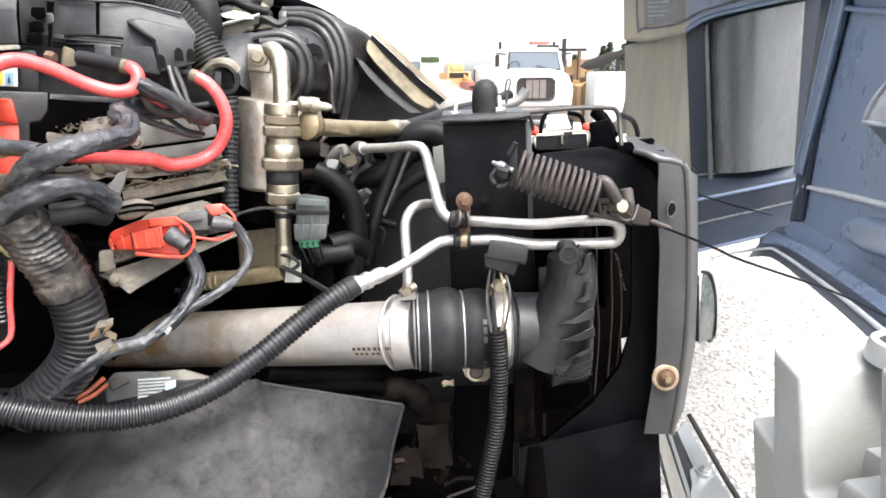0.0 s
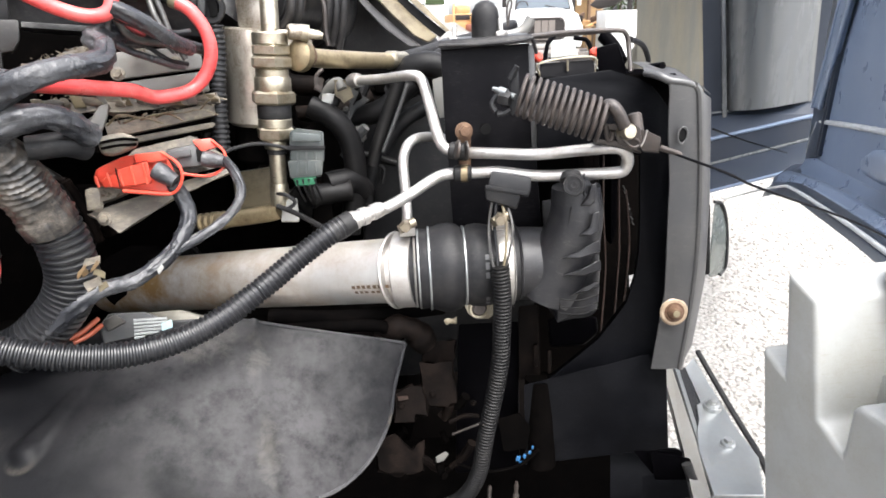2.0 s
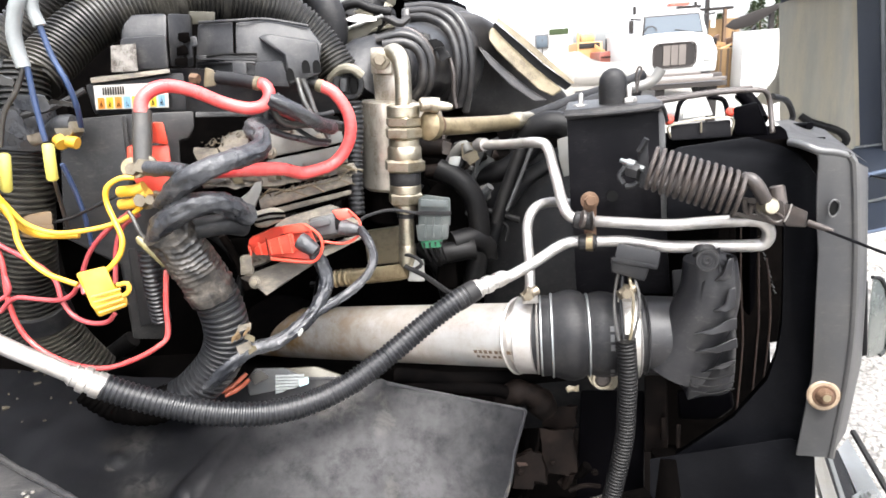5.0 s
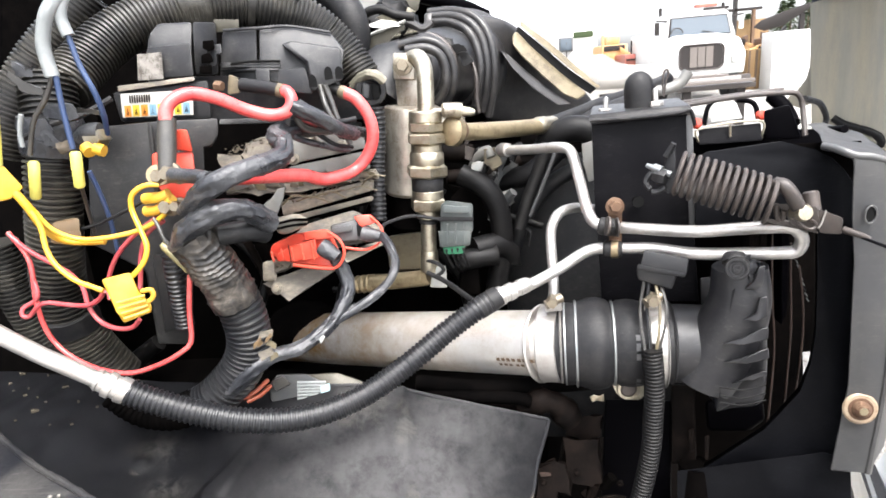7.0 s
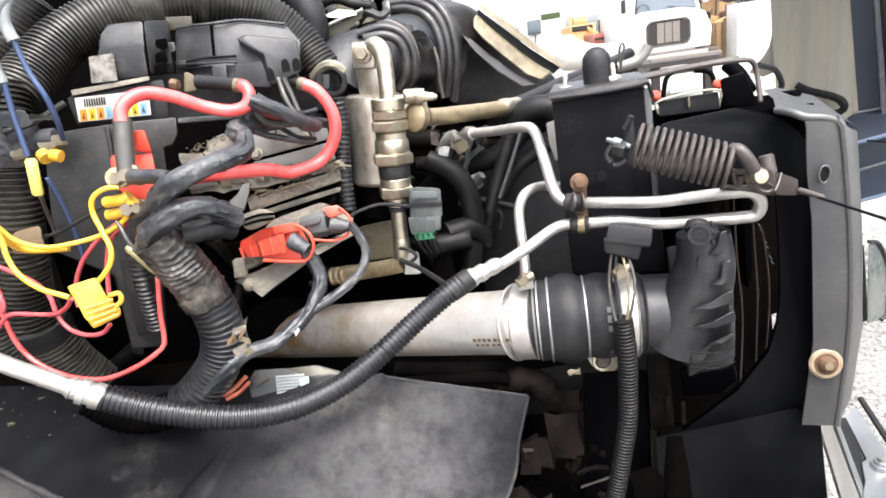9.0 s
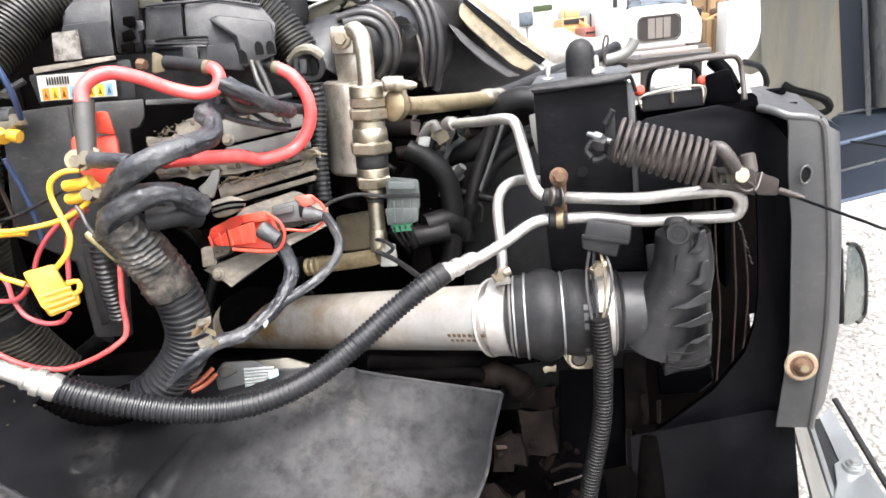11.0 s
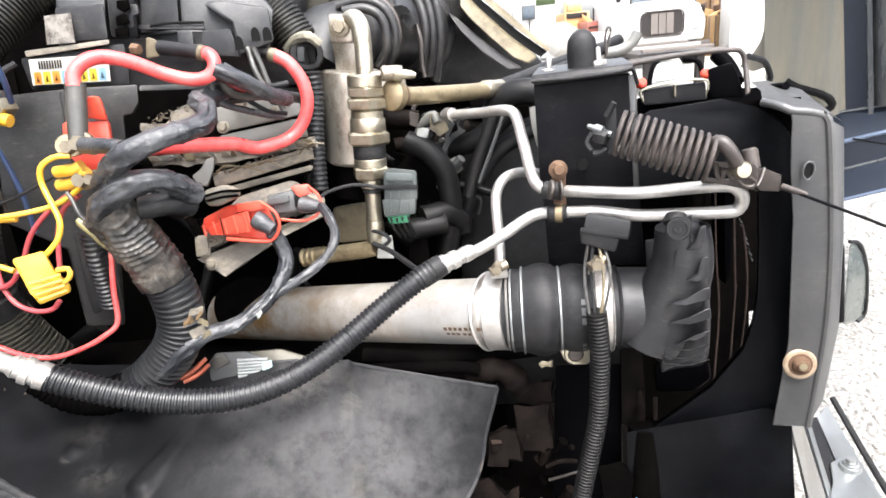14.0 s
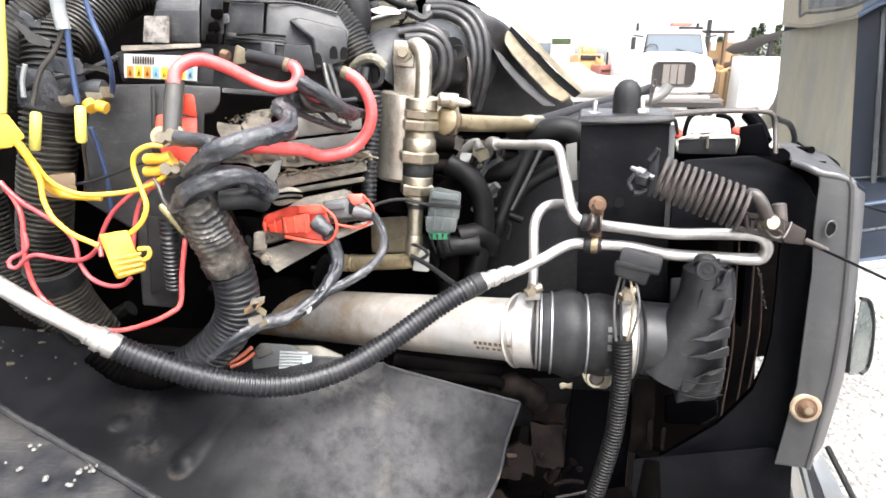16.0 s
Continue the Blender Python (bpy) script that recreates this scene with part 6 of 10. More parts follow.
def build_sensor():
    s = thing("sensor_plug", (0.081, 1.290, 1.286), "grey two-part sensor connector with green lock", "connector")
    part("shell", prism([(0.061, 1.290, 1.365), (0.073, 1.285, 1.372), (0.115, 1.280, 1.365), (0.112, 1.280, 1.317), (0.057, 1.290, 1.318)], 0.045, 0.004), SENSOR, s)
    part("lower_shell", prism([(0.053, 1.288, 1.321), (0.110, 1.278, 1.320), (0.106, 1.280, 1.294), (0.054, 1.290, 1.290)], 0.04, 0.004), SENSOR, s)
    part("lock", prism([(0.057, 1.292, 1.295), (0.098, 1.285, 1.297), (0.093, 1.285, 1.279), (0.061, 1.292, 1.277)], 0.03, 0.002), GREEN, s, "green locking clip")
    part("strap", prism([(0.055, 1.286, 1.345), (0.115, 1.277, 1.343), (0.114, 1.277, 1.336), (0.054, 1.286, 1.338)], 0.05, 0.001), RUBBER, s)
    for x in (0.071, 0.085, 0.099):
        part("ridge", sweep([(x, 1.282, 1.333), (x - 0.001, 1.2825, 1.322), (x - 0.003, 1.280, 1.299)], 0.0016, 6, 0.005), SENSOR, s)
    part("top_step", prism([(0.066, 1.281, 1.366), (0.110, 1.276, 1.361), (0.109, 1.275, 1.350), (0.064, 1.280, 1.353)], 0.01, 0.002), SENSOR, s)
    part("wire", sweep([(0.061, 1.290, 1.339), (0.015, 1.270, 1.353), (-0.018, 1.240, 1.353), (-0.029, 1.220, 1.350)], 0.0028, 8, 0.006), RUBBER, s)
    for x in range(4):
        q = V((0.064, 1.290, 1.287)).lerp(V((0.093, 1.285, 1.289)), x / 3)
        part("pin_wire", sweep([q, q + Vector((0.002, 0.01, -0.02)), q + Vector((0.006, 0.05, -0.05))], 0.0022, 6, 0.006), RUBBER, s)


def build_ducts():
    duct = thing("air_intake", (0.201, 2.000, 1.454), "black plastic air intake duct with banded rubber coupling", "air duct")
    ax = [V(p) for p in [(-0.014, 1.460, 1.577), (0.011, 1.580, 1.580), (0.053, 1.800, 1.581), (0.084, 2.020, 1.578), (0.197, 2.300, 1.547)]]
    k = [0.0584, 0.0712, 0.1210, 0.1511, 0.1761]
    part("neck", lathe(ax[0], ax[1], [(0, k[0] * 0.5), (0.1, k[0] * 0.66), (0.5, k[0] * 0.78), (1, k[0] * 0.86)], 48), DUCT, duct)
    prof = [(i / 40, k[1] * (0.76 + 0.26 * i / 40 + 0.05 * abs(math.sin(i / 40 * 4 * math.pi)))) for i in range(41)]
    part("bellows", lathe(ax[0].lerp(ax[1], 0.45), ax[1].lerp(ax[2], 0.12), prof, 56), DUCT, duct, "ribbed rubber bellows", angle=75)
    part("band", lathe(ax[1].lerp(ax[2], 0.1), ax[1].lerp(ax[2], 0.2), [(0, k[1] * 1.03), (0.1, k[1] * 1.07), (0.9, k[1] * 1.07), (1, k[1] * 1.03)], 56), SPRING, duct, "dull steel band")
    part("cone", lathe(ax[1].lerp(ax[2], 0.12), ax[2], [(0, k[1]), (0.4, k[1] * 1.08), (1, k[2] * 0.84)], 48), DUCT, duct)
    prof = [(i / 36, k[2] * (0.82 + 0.22 * i / 36 + 0.045 * abs(math.sin(i / 36 * 3 * math.pi)))) for i in range(37)]
    part("coupling", lathe(ax[1].lerp(ax[2], 0.75), ax[2].lerp(ax[3], 0.7), prof, 64), DUCT, duct, "ribbed rubber coupling", angle=75)
    p, q = ax[2].lerp(ax[3], 0.7), ax[2].lerp(ax[3], 0.78)
    part("band", lathe(p, q, [(0, k[2] * 1.04), (0.1, k[2] * 1.08), (0.9, k[2] * 1.08), (1, k[2] * 1.04)], 60), SPRING, duct, "dull steel band")
    part("collar", lathe(q, ax[3], [(0, k[2] * 1.03), (1, k[3] * 1.0)], 56), DUCT, duct)
    part("housing", prism([(0.127, 1.880, 1.705), (0.196, 1.920, 1.689), (0.239, 1.950, 1.659), (0.321, 2.000, 1.590), (0.443, 2.050, 1.452), (0.423, 2.050, 1.388), (0.181, 1.950, 1.399), (0.127, 1.900, 1.445)], 0.35, 0.03, segs=3), DUCT, duct)
    for k, pts in enumerate(([(0.030, 1.700, 1.676), (0.072, 1.690, 1.674), (0.109, 1.670, 1.655), (0.128, 1.660, 1.624), (0.135, 1.650, 1.584), (0.130, 1.650, 1.540), (0.119, 1.660, 1.497)], [(0.029, 1.710, 1.689), (0.078, 1.700, 1.687), (0.117, 1.680, 1.669), (0.141, 1.670, 1.635), (0.149, 1.660, 1.588), (0.145, 1.660, 1.536), (0.132, 1.670, 1.484)],
                              [(0.027, 1.730, 1.700), (0.081, 1.720, 1.699), (0.126, 1.700, 1.682), (0.154, 1.680, 1.644), (0.164, 1.670, 1.592), (0.160, 1.670, 1.533), (0.145, 1.680, 1.472)])):
        part("coupling_rib", sweep(pts, 0.0095, 12, 0.008, lumpy(0.05, 20, k)), DUCT, duct)
    part("band_lug", prism([(0.025, 1.660, 1.693), (0.041, 1.660, 1.695), (0.040, 1.640, 1.660), (0.024, 1.640, 1.659)], 0.03, 0.004), DUCT, duct)
    for k, pts in enumerate(([(0.007, 1.440, 1.616), (0.044, 1.440, 1.617), (0.068, 1.440, 1.603), (0.076, 1.440, 1.576), (0.072, 1.440, 1.545), (0.056, 1.450, 1.522)], [(-0.008, 1.470, 1.627), (0.040, 1.470, 1.632), (0.072, 1.470, 1.617), (0.087, 1.470, 1.587), (0.085, 1.470, 1.547), (0.067, 1.480, 1.516)])):
        part("bellows_rib", sweep(pts, 0.0085, 12, 0.008, lumpy(0.05, 20, k + 5)), DUCT, duct)
    part("lead", sweep([(0.104, 1.620, 1.610), (0.118, 1.610, 1.591), (0.126, 1.600, 1.557), (0.124, 1.600, 1.518), (0.127, 1.600, 1.486)], 0.0045, 8, 0.01), SPRING, duct)
    for q in ([(0.074, 1.600, 1.623), (0.096, 1.600, 1.627), (0.111, 1.600, 1.611), (0.101, 1.600, 1.598), (0.080, 1.600, 1.606)], [(0.094, 1.590, 1.607), (0.113, 1.590, 1.608), (0.122, 1.590, 1.590), (0.101, 1.590, 1.582)], [(0.063, 1.620, 1.642), (0.081, 1.620, 1.637), (0.088, 1.610, 1.619), (0.071, 1.610, 1.622)]):
        part("clip", crumple(prism(q, 0.03, 0.0), 0.006, 40, 3), INKY, duct)
    flange = thing("flange_ring", (0.314, 1.900, 1.566), "aged tan flange with a dark groove leaning on the intake", "flange")
    part("outer_lip", prism([(0.237, 1.900, 1.677), (0.252, 1.900, 1.664), (0.305, 1.900, 1.620), (0.365, 1.900, 1.563), (0.427, 1.900, 1.504), (0.416, 1.880, 1.502), (0.347, 1.880, 1.557), (0.281, 1.880, 1.619), (0.232, 1.880, 1.666)], 0.035, 0.004), OCHRE, flange)
    # the shadow between lip and band is a flat black strip
    part("groove", prism([(0.229, 1.895, 1.665), (0.281, 1.895, 1.618), (0.347, 1.895, 1.556), (0.417, 1.895, 1.501), (0.401, 1.895, 1.489), (0.326, 1.895, 1.543), (0.260, 1.895, 1.609), (0.223, 1.895, 1.649)], 0.03, 0.0), INKY, flange, "black strip for the shadow between the bands")
    part("inner_band", prism([(0.213, 1.880, 1.643), (0.223, 1.890, 1.655), (0.260, 1.890, 1.614), (0.326, 1.890, 1.549), (0.394, 1.890, 1.491), (0.366, 1.870, 1.477), (0.331, 1.860, 1.495), (0.279, 1.860, 1.545), (0.231, 1.860, 1.595), (0.212, 1.860, 1.623)], 0.05, 0.008, segs=3), OCHRE, flange)
    part("lower_lip", prism([(0.181, 1.860, 1.612), (0.201, 1.860, 1.600), (0.245, 1.860, 1.556), (0.310, 1.860, 1.499), (0.351, 1.860, 1.470), (0.315, 1.840, 1.471), (0.259, 1.840, 1.512), (0.210, 1.840, 1.567)], 0.04, 0.006), DUCT, flange, "dull grey rubber lip")
    wrap = thing("foil_wrap", (-0.036, 1.550, 1.643), "crumpled dull foil heat wrap by the canister", "heat shield")
    bm = bmesh.new()
    bmesh.ops.create_icosphere(bm, subdivisions=4, radius=1.0)
    c = V((-0.044, 1.620, 1.667))
    for q in bm.verts:
        n3 = noise.noise(q.co * 1.8) * 0.3 + noise.noise(q.co * 5) * 0.12
        q.co = c + Vector((q.co.x * 0.06, q.co.y * 0.05, q.co.z * 0.055)) * (1 + n3)
    part("sheet", bm, INKY, wrap, angle=30)
    part("edge", prism([(-0.089, 1.580, 1.638), (-0.049, 1.580, 1.669), (0.008, 1.580, 1.673), (0.018, 1.580, 1.653), (-0.039, 1.570, 1.644), (-0.086, 1.570, 1.607)], 0.02, 0.004), WRAP, wrap)
    part("flap", crumple(prism([(-0.092, 1.530, 1.621), (-0.072, 1.530, 1.651), (-0.043, 1.530, 1.660), (0.001, 1.530, 1.671), (-0.003, 1.530, 1.656), (-0.024, 1.530, 1.650), (-0.038, 1.530, 1.630), (-0.063, 1.530, 1.603)], 0.006, 0.0), 0.004, 45, 4), OLIVE, wrap, "bent olive sheet flap")
    part("flap_edge", sweep([(-0.092, 1.527, 1.621), (-0.074, 1.527, 1.650), (-0.045, 1.527, 1.660), (0.001, 1.527, 1.672)], 0.003, 8, 0.006, lumpy(0.3, 60, 4)), PALE, wrap, "bright bent edge")
    part("plate", prism([(-0.058, 1.620, 1.735), (0.025, 1.620, 1.724), (0.017, 1.620, 1.698), (-0.013, 1.620, 1.688), (-0.058, 1.620, 1.704)], 0.006, 0.002), OLIVE, wrap, "grimy olive plate")
    part("lead", sweep([(-0.100, 1.550, 1.672), (-0.088, 1.550, 1.686), (-0.072, 1.550, 1.697), (-0.047, 1.550, 1.699), (-0.021, 1.550, 1.687), (0.016, 1.550, 1.678)], 0.009, 10, 0.006), INKY, wrap)
    part("flap", crumple(prism([(-0.094, 1.580, 1.677), (-0.045, 1.570, 1.691), (0.010, 1.570, 1.680), (0.020, 1.575, 1.665), (-0.033, 1.570, 1.675), (-0.073, 1.575, 1.666)], 0.008, 0.0), 0.006, 45, 4), WRAP, wrap)
    part("blade", prism([(-0.067, 1.500, 1.670), (-0.040, 1.500, 1.676), (-0.013, 1.500, 1.670), (-0.005, 1.490, 1.661), (-0.041, 1.490, 1.661), (-0.059, 1.490, 1.664)], 0.004, 0.001), TUBE, wrap, "bright torn foil edge")
    part("flap", crumple(prism([(-0.048, 1.600, 1.704), (-0.007, 1.600, 1.707), (0.015, 1.600, 1.693), (-0.018, 1.600, 1.683)], 0.008, 0.0), 0.006, 45, 4), WRAP, wrap)
    part("strap", sweep([(-0.018, 1.560, 1.678), (0.011, 1.550, 1.667), (0.030, 1.550, 1.657), (0.046, 1.560, 1.667)], 0.008, 8, 0.006), DUCT, wrap)
    cap = thing("tank_cap", (-0.051, 1.380, 1.545), "round black cap end with foil collar", "cap")
    a = V((-0.048, 1.360, 1.555))
    d = Vector((0.35, -0.9, 0.0)).normalized()
    r = 0.0288
    part("collar", lathe(a + d * -0.06, a - d * 0.012, [(0, r), (0.5, r * 1.05), (1, r * 0.97)], 28), WRAP, cap)
    part("rim", lathe(a - d * 0.01, a + d * 0.006, [(0, r * 0.95), (0.8, r * 0.95), (1, r * 0.85), (1, r * 0.6), (0.4, r * 0.55)], 28), BLACK, cap)
    part("tab", prism([(-0.058, 1.346, 1.567), (-0.046, 1.346, 1.566), (-0.050, 1.346, 1.543), (-0.061, 1.346, 1.544)], 0.012, 0.003), CONN, cap, "grey tab in the cap's recess")
    part("recess", prism([(-0.043, 1.346, 1.566), (-0.030, 1.346, 1.564), (-0.031, 1.346, 1.540), (-0.043, 1.346, 1.539)], 0.010, 0.003), BLACK_FILL, cap)
    part("band", sweep([(-0.077, 1.360, 1.564), (-0.058, 1.350, 1.578), (-0.035, 1.340, 1.580), (-0.021, 1.345, 1.567)], 0.008, 8, 0.006), WRAP, cap)


build_canister()
build_fittings()
build_brass()
build_sensor()
build_ducts()


# ---- battery, fuse box, control module and harness ----
def build_fusebox():
    fb = thing("fuse_box", (-0.214, 1.250, 1.570), "textured black plastic fuse box with moulded lids", "fuse box")
    part("left_lid", prism([(-0.324, 1.190, 1.659), (-0.320, 1.215, 1.676), (-0.268, 1.215, 1.674), (-0.271, 1.190, 1.602), (-0.338, 1.185, 1.602)], 0.12, 0.006), FUSEBOX, fb)
    part("left_side", prism([(-0.268, 1.215, 1.674), (-0.257, 1.270, 1.676), (-0.259, 1.250, 1.599), (-0.267, 1.192, 1.600)], 0.10, 0.005), FUSEBOX, fb)
    part("left_step", prism([(-0.324, 1.180, 1.643), (-0.259, 1.180, 1.643), (-0.262, 1.176, 1.598), (-0.337, 1.180, 1.600)], 0.02, 0.004), FUSEBOX, fb)
    part("main_lid", prism([(-0.181, 1.240, 1.657), (-0.142, 1.262, 1.658), (-0.081, 1.272, 1.645), (-0.061, 1.262, 1.618), (-0.072, 1.245, 1.564), (-0.189, 1.228, 1.577)], 0.14, 0.006), FUSEBOX, fb)
    part("lid_cheek", prism([(-0.246, 1.262, 1.661), (-0.185, 1.243, 1.660), (-0.192, 1.230, 1.579), (-0.258, 1.245, 1.582)], 0.10, 0.005), FUSEBOX, fb)
    part("lid_edge", sweep([(-0.242, 1.258, 1.662), (-0.181, 1.238, 1.659), (-0.140, 1.258, 1.659), (-0.081, 1.268, 1.646)], 0.0022, 8, 0.006), FUSEBOX, fb)
    part("lid_edge", sweep([(-0.247, 1.238, 1.604), (-0.186, 1.226, 1.601), (-0.158, 1.232, 1.598)], 0.0022, 8, 0.006), FUSEBOX, fb)
    part("lid_band", prism([(-0.241, 1.222, 1.615), (-0.155, 1.236, 1.607), (-0.155, 1.234, 1.601), (-0.241, 1.220, 1.609)], 0.02, 0.002), FUSEBOX, fb)
    part("pillar", prism([(-0.189, 1.222, 1.603), (-0.167, 1.222, 1.600), (-0.169, 1.218, 1.571), (-0.191, 1.218, 1.573)], 0.02, 0.004), FUSEBOX, fb)
    part("hood_block", prism([(-0.146, 1.225, 1.633), (-0.132, 1.230, 1.637), (-0.062, 1.240, 1.621), (-0.061, 1.235, 1.576), (-0.107, 1.215, 1.562), (-0.110, 1.215, 1.604)], 0.05, 0.005), FUSEBOX, fb)
    part("hood_block", prism([(-0.153, 1.220, 1.599), (-0.111, 1.213, 1.598), (-0.104, 1.210, 1.559), (-0.158, 1.215, 1.568)], 0.05, 0.004), FUSEBOX, fb)
    for p in ((-0.099, 1.200, 1.578), (-0.076, 1.205, 1.587), (-0.061, 1.208, 1.586)):
        a = V(p)
        bm = prism([a + Vector((0.006 * math.cos(t), 0, 0.009 * math.sin(t))) for t in [math.pi * k / 8 for k in range(9)]] + [a + Vector((-0.006, 0, -0.009)), a + Vector((0.006, 0, -0.009))], 0.006, 0.0)
        part("cable_arch", bm, BLACK_FILL, fb)
    part("latch", prism([(-0.249, 1.205, 1.639), (-0.227, 1.205, 1.640), (-0.225, 1.200, 1.627), (-0.234, 1.200, 1.625), (-0.235, 1.200, 1.611), (-0.251, 1.200, 1.608)], 0.03, 0.003), FUSEBOX, fb)
    for pts in ([(-0.247, 1.192, 1.645), (-0.231, 1.192, 1.645), (-0.231, 1.192, 1.634), (-0.240, 1.192, 1.630), (-0.249, 1.192, 1.635)], [(-0.252, 1.190, 1.626), (-0.239, 1.190, 1.629), (-0.235, 1.190, 1.616), (-0.254, 1.190, 1.614)], [(-0.257, 1.188, 1.611), (-0.238, 1.188, 1.612), (-0.240, 1.188, 1.599), (-0.258, 1.188, 1.602)]):
        part("wedge_clip", prism(pts, 0.02, 0.002), CAST, fb, "black clip between the lids")
    part("back_patch", prism([(-0.262, 1.275, 1.681), (-0.222, 1.275, 1.677), (-0.225, 1.275, 1.660), (-0.265, 1.275, 1.662)], 0.01, 0.001), OLIVE, fb, "faded olive plate behind the lids")
    part("seam_cord", sweep([(-0.225, 1.222, 1.612), (-0.197, 1.226, 1.613), (-0.154, 1.234, 1.610)], 0.002, 6, 0.006), BLACK_FILL, fb)
    part("sticker", prism([(-0.336, 1.172, 1.634), (-0.300, 1.172, 1.634), (-0.304, 1.170, 1.598), (-0.342, 1.170, 1.599)], 0.002, 0.0), FOIL, fb, "worn silver sticker")
    part("base", prism([(-0.348, 1.200, 1.602), (-0.236, 1.200, 1.597), (-0.077, 1.260, 1.564), (-0.025, 1.330, 1.508), (-0.258, 1.220, 1.529), (-0.286, 1.200, 1.537)], 0.10, 0.004), FUSEBOX, fb)


def build_battery():
    bt = thing("battery", (-0.312, 1.170, 1.541), "black battery with a white and yellow warning label", "battery")
    part("case", prism([(-0.388, 1.175, 1.586), (-0.243, 1.178, 1.592), (-0.247, 1.175, 1.538), (-0.381, 1.170, 1.543)], 0.16, 0.006), BLACK, bt)
    part("rim", prism([(-0.376, 1.172, 1.594), (-0.260, 1.172, 1.598), (-0.258, 1.170, 1.592), (-0.375, 1.170, 1.586)], 0.05, 0.002), ECU, bt)
    label = part("label", prism([(-0.370, 1.166, 1.583), (-0.264, 1.168, 1.580), (-0.269, 1.167, 1.546), (-0.374, 1.165, 1.550)], 0.002, 0.0), PAPER, bt, "white label with coloured squares")
    o, ux, uy = V((-0.369, 1.165, 1.583)), V((-0.264, 1.167, 1.580)) - V((-0.369, 1.165, 1.583)), V((-0.374, 1.165, 1.550)) - V((-0.369, 1.165, 1.583))

    def bar(u0, v0, u1, v1, mat, name="print"):
        q = [o + ux * u + uy * v + Vector((0, -0.0012, 0)) for u, v in ((u0, v0), (u1, v0), (u1, v1), (u0, v1))]
        part(name, prism(q, 0.0006, 0.0), mat, label)

    for k in range(8):
        bar(0.04 + k * 0.118, 0.50, 0.135 + k * 0.118, 0.97, (ORANGE_INK, YELLOW_INK, ORANGE_INK, BLUE_INK, YELLOW_INK, YELLOW_INK, YELLOW_INK, BLUE_INK)[k], "square")
    for k in range(8):
        q = [o + ux * (u + k * 0.118) + uy * v + Vector((0, -0.0012, 0)) for u, v in ((0.088, 0.58), (0.112, 0.9), (0.062, 0.9))]
        part("mark", prism(q, 0.0006, 0.0), BLACK_FILL, label)
    for k in range(9):
        bar(0.12 + k * 0.034, 0.08, 0.14 + k * 0.034, 0.40, BLACK_FILL, "text_bar")
    post = thing("terminal_post", (-0.227, 1.170, 1.574), "corroded lug and post on the fuse box side", "terminal")
    part("lug", prism([(-0.206, 1.165, 1.597), (-0.191, 1.160, 1.591), (-0.190, 1.155, 1.570), (-0.211, 1.160, 1.569)], 0.02, 0.004), OCHRE, post)
    part("post", hexagon(V((-0.226, 1.160, 1.583)), V((-0.215, 1.158, 1.581)), 0.0075), RUST, post)


def build_tray():
    tr = thing("battery_tray", (-0.372, 1.150, 1.237), "dusty black plastic battery tray panel with notched edge", "tray")
    part("panel", prism([(-0.400, 1.120, 1.542), (-0.304, 1.140, 1.543), (-0.233, 1.165, 1.539), (-0.235, 1.160, 1.516), (-0.244, 1.155, 1.502), (-0.255, 1.150, 1.501), (-0.260, 1.140, 1.437), (-0.264, 1.130, 1.365), (-0.293, 1.120, 1.326), (-0.318, 1.120, 1.210), (-0.360, 1.100, 1.222), (-0.352, 1.100, 1.337), (-0.417, 1.090, 1.386)], 0.02, 0.004), TRAY, tr)
    part("shelf", prism([(-0.234, 1.170, 1.537), (-0.147, 1.240, 1.527), (-0.064, 1.330, 1.505), (-0.063, 1.330, 1.498), (-0.149, 1.240, 1.519), (-0.233, 1.165, 1.530)], 0.10, 0.002), TRAY, tr)
    part("lower_panel", prism([(-0.324, 1.080, 1.367), (-0.284, 1.100, 1.358), (-0.298, 1.100, 1.255), (-0.338, 1.090, 1.244)], 0.02, 0.003), TRAY, tr)
    part("stiffener", prism([(-0.316, 1.125, 1.541), (-0.310, 1.125, 1.541), (-0.316, 1.115, 1.446), (-0.322, 1.115, 1.446)], 0.01, 0.002), TRAY, tr)


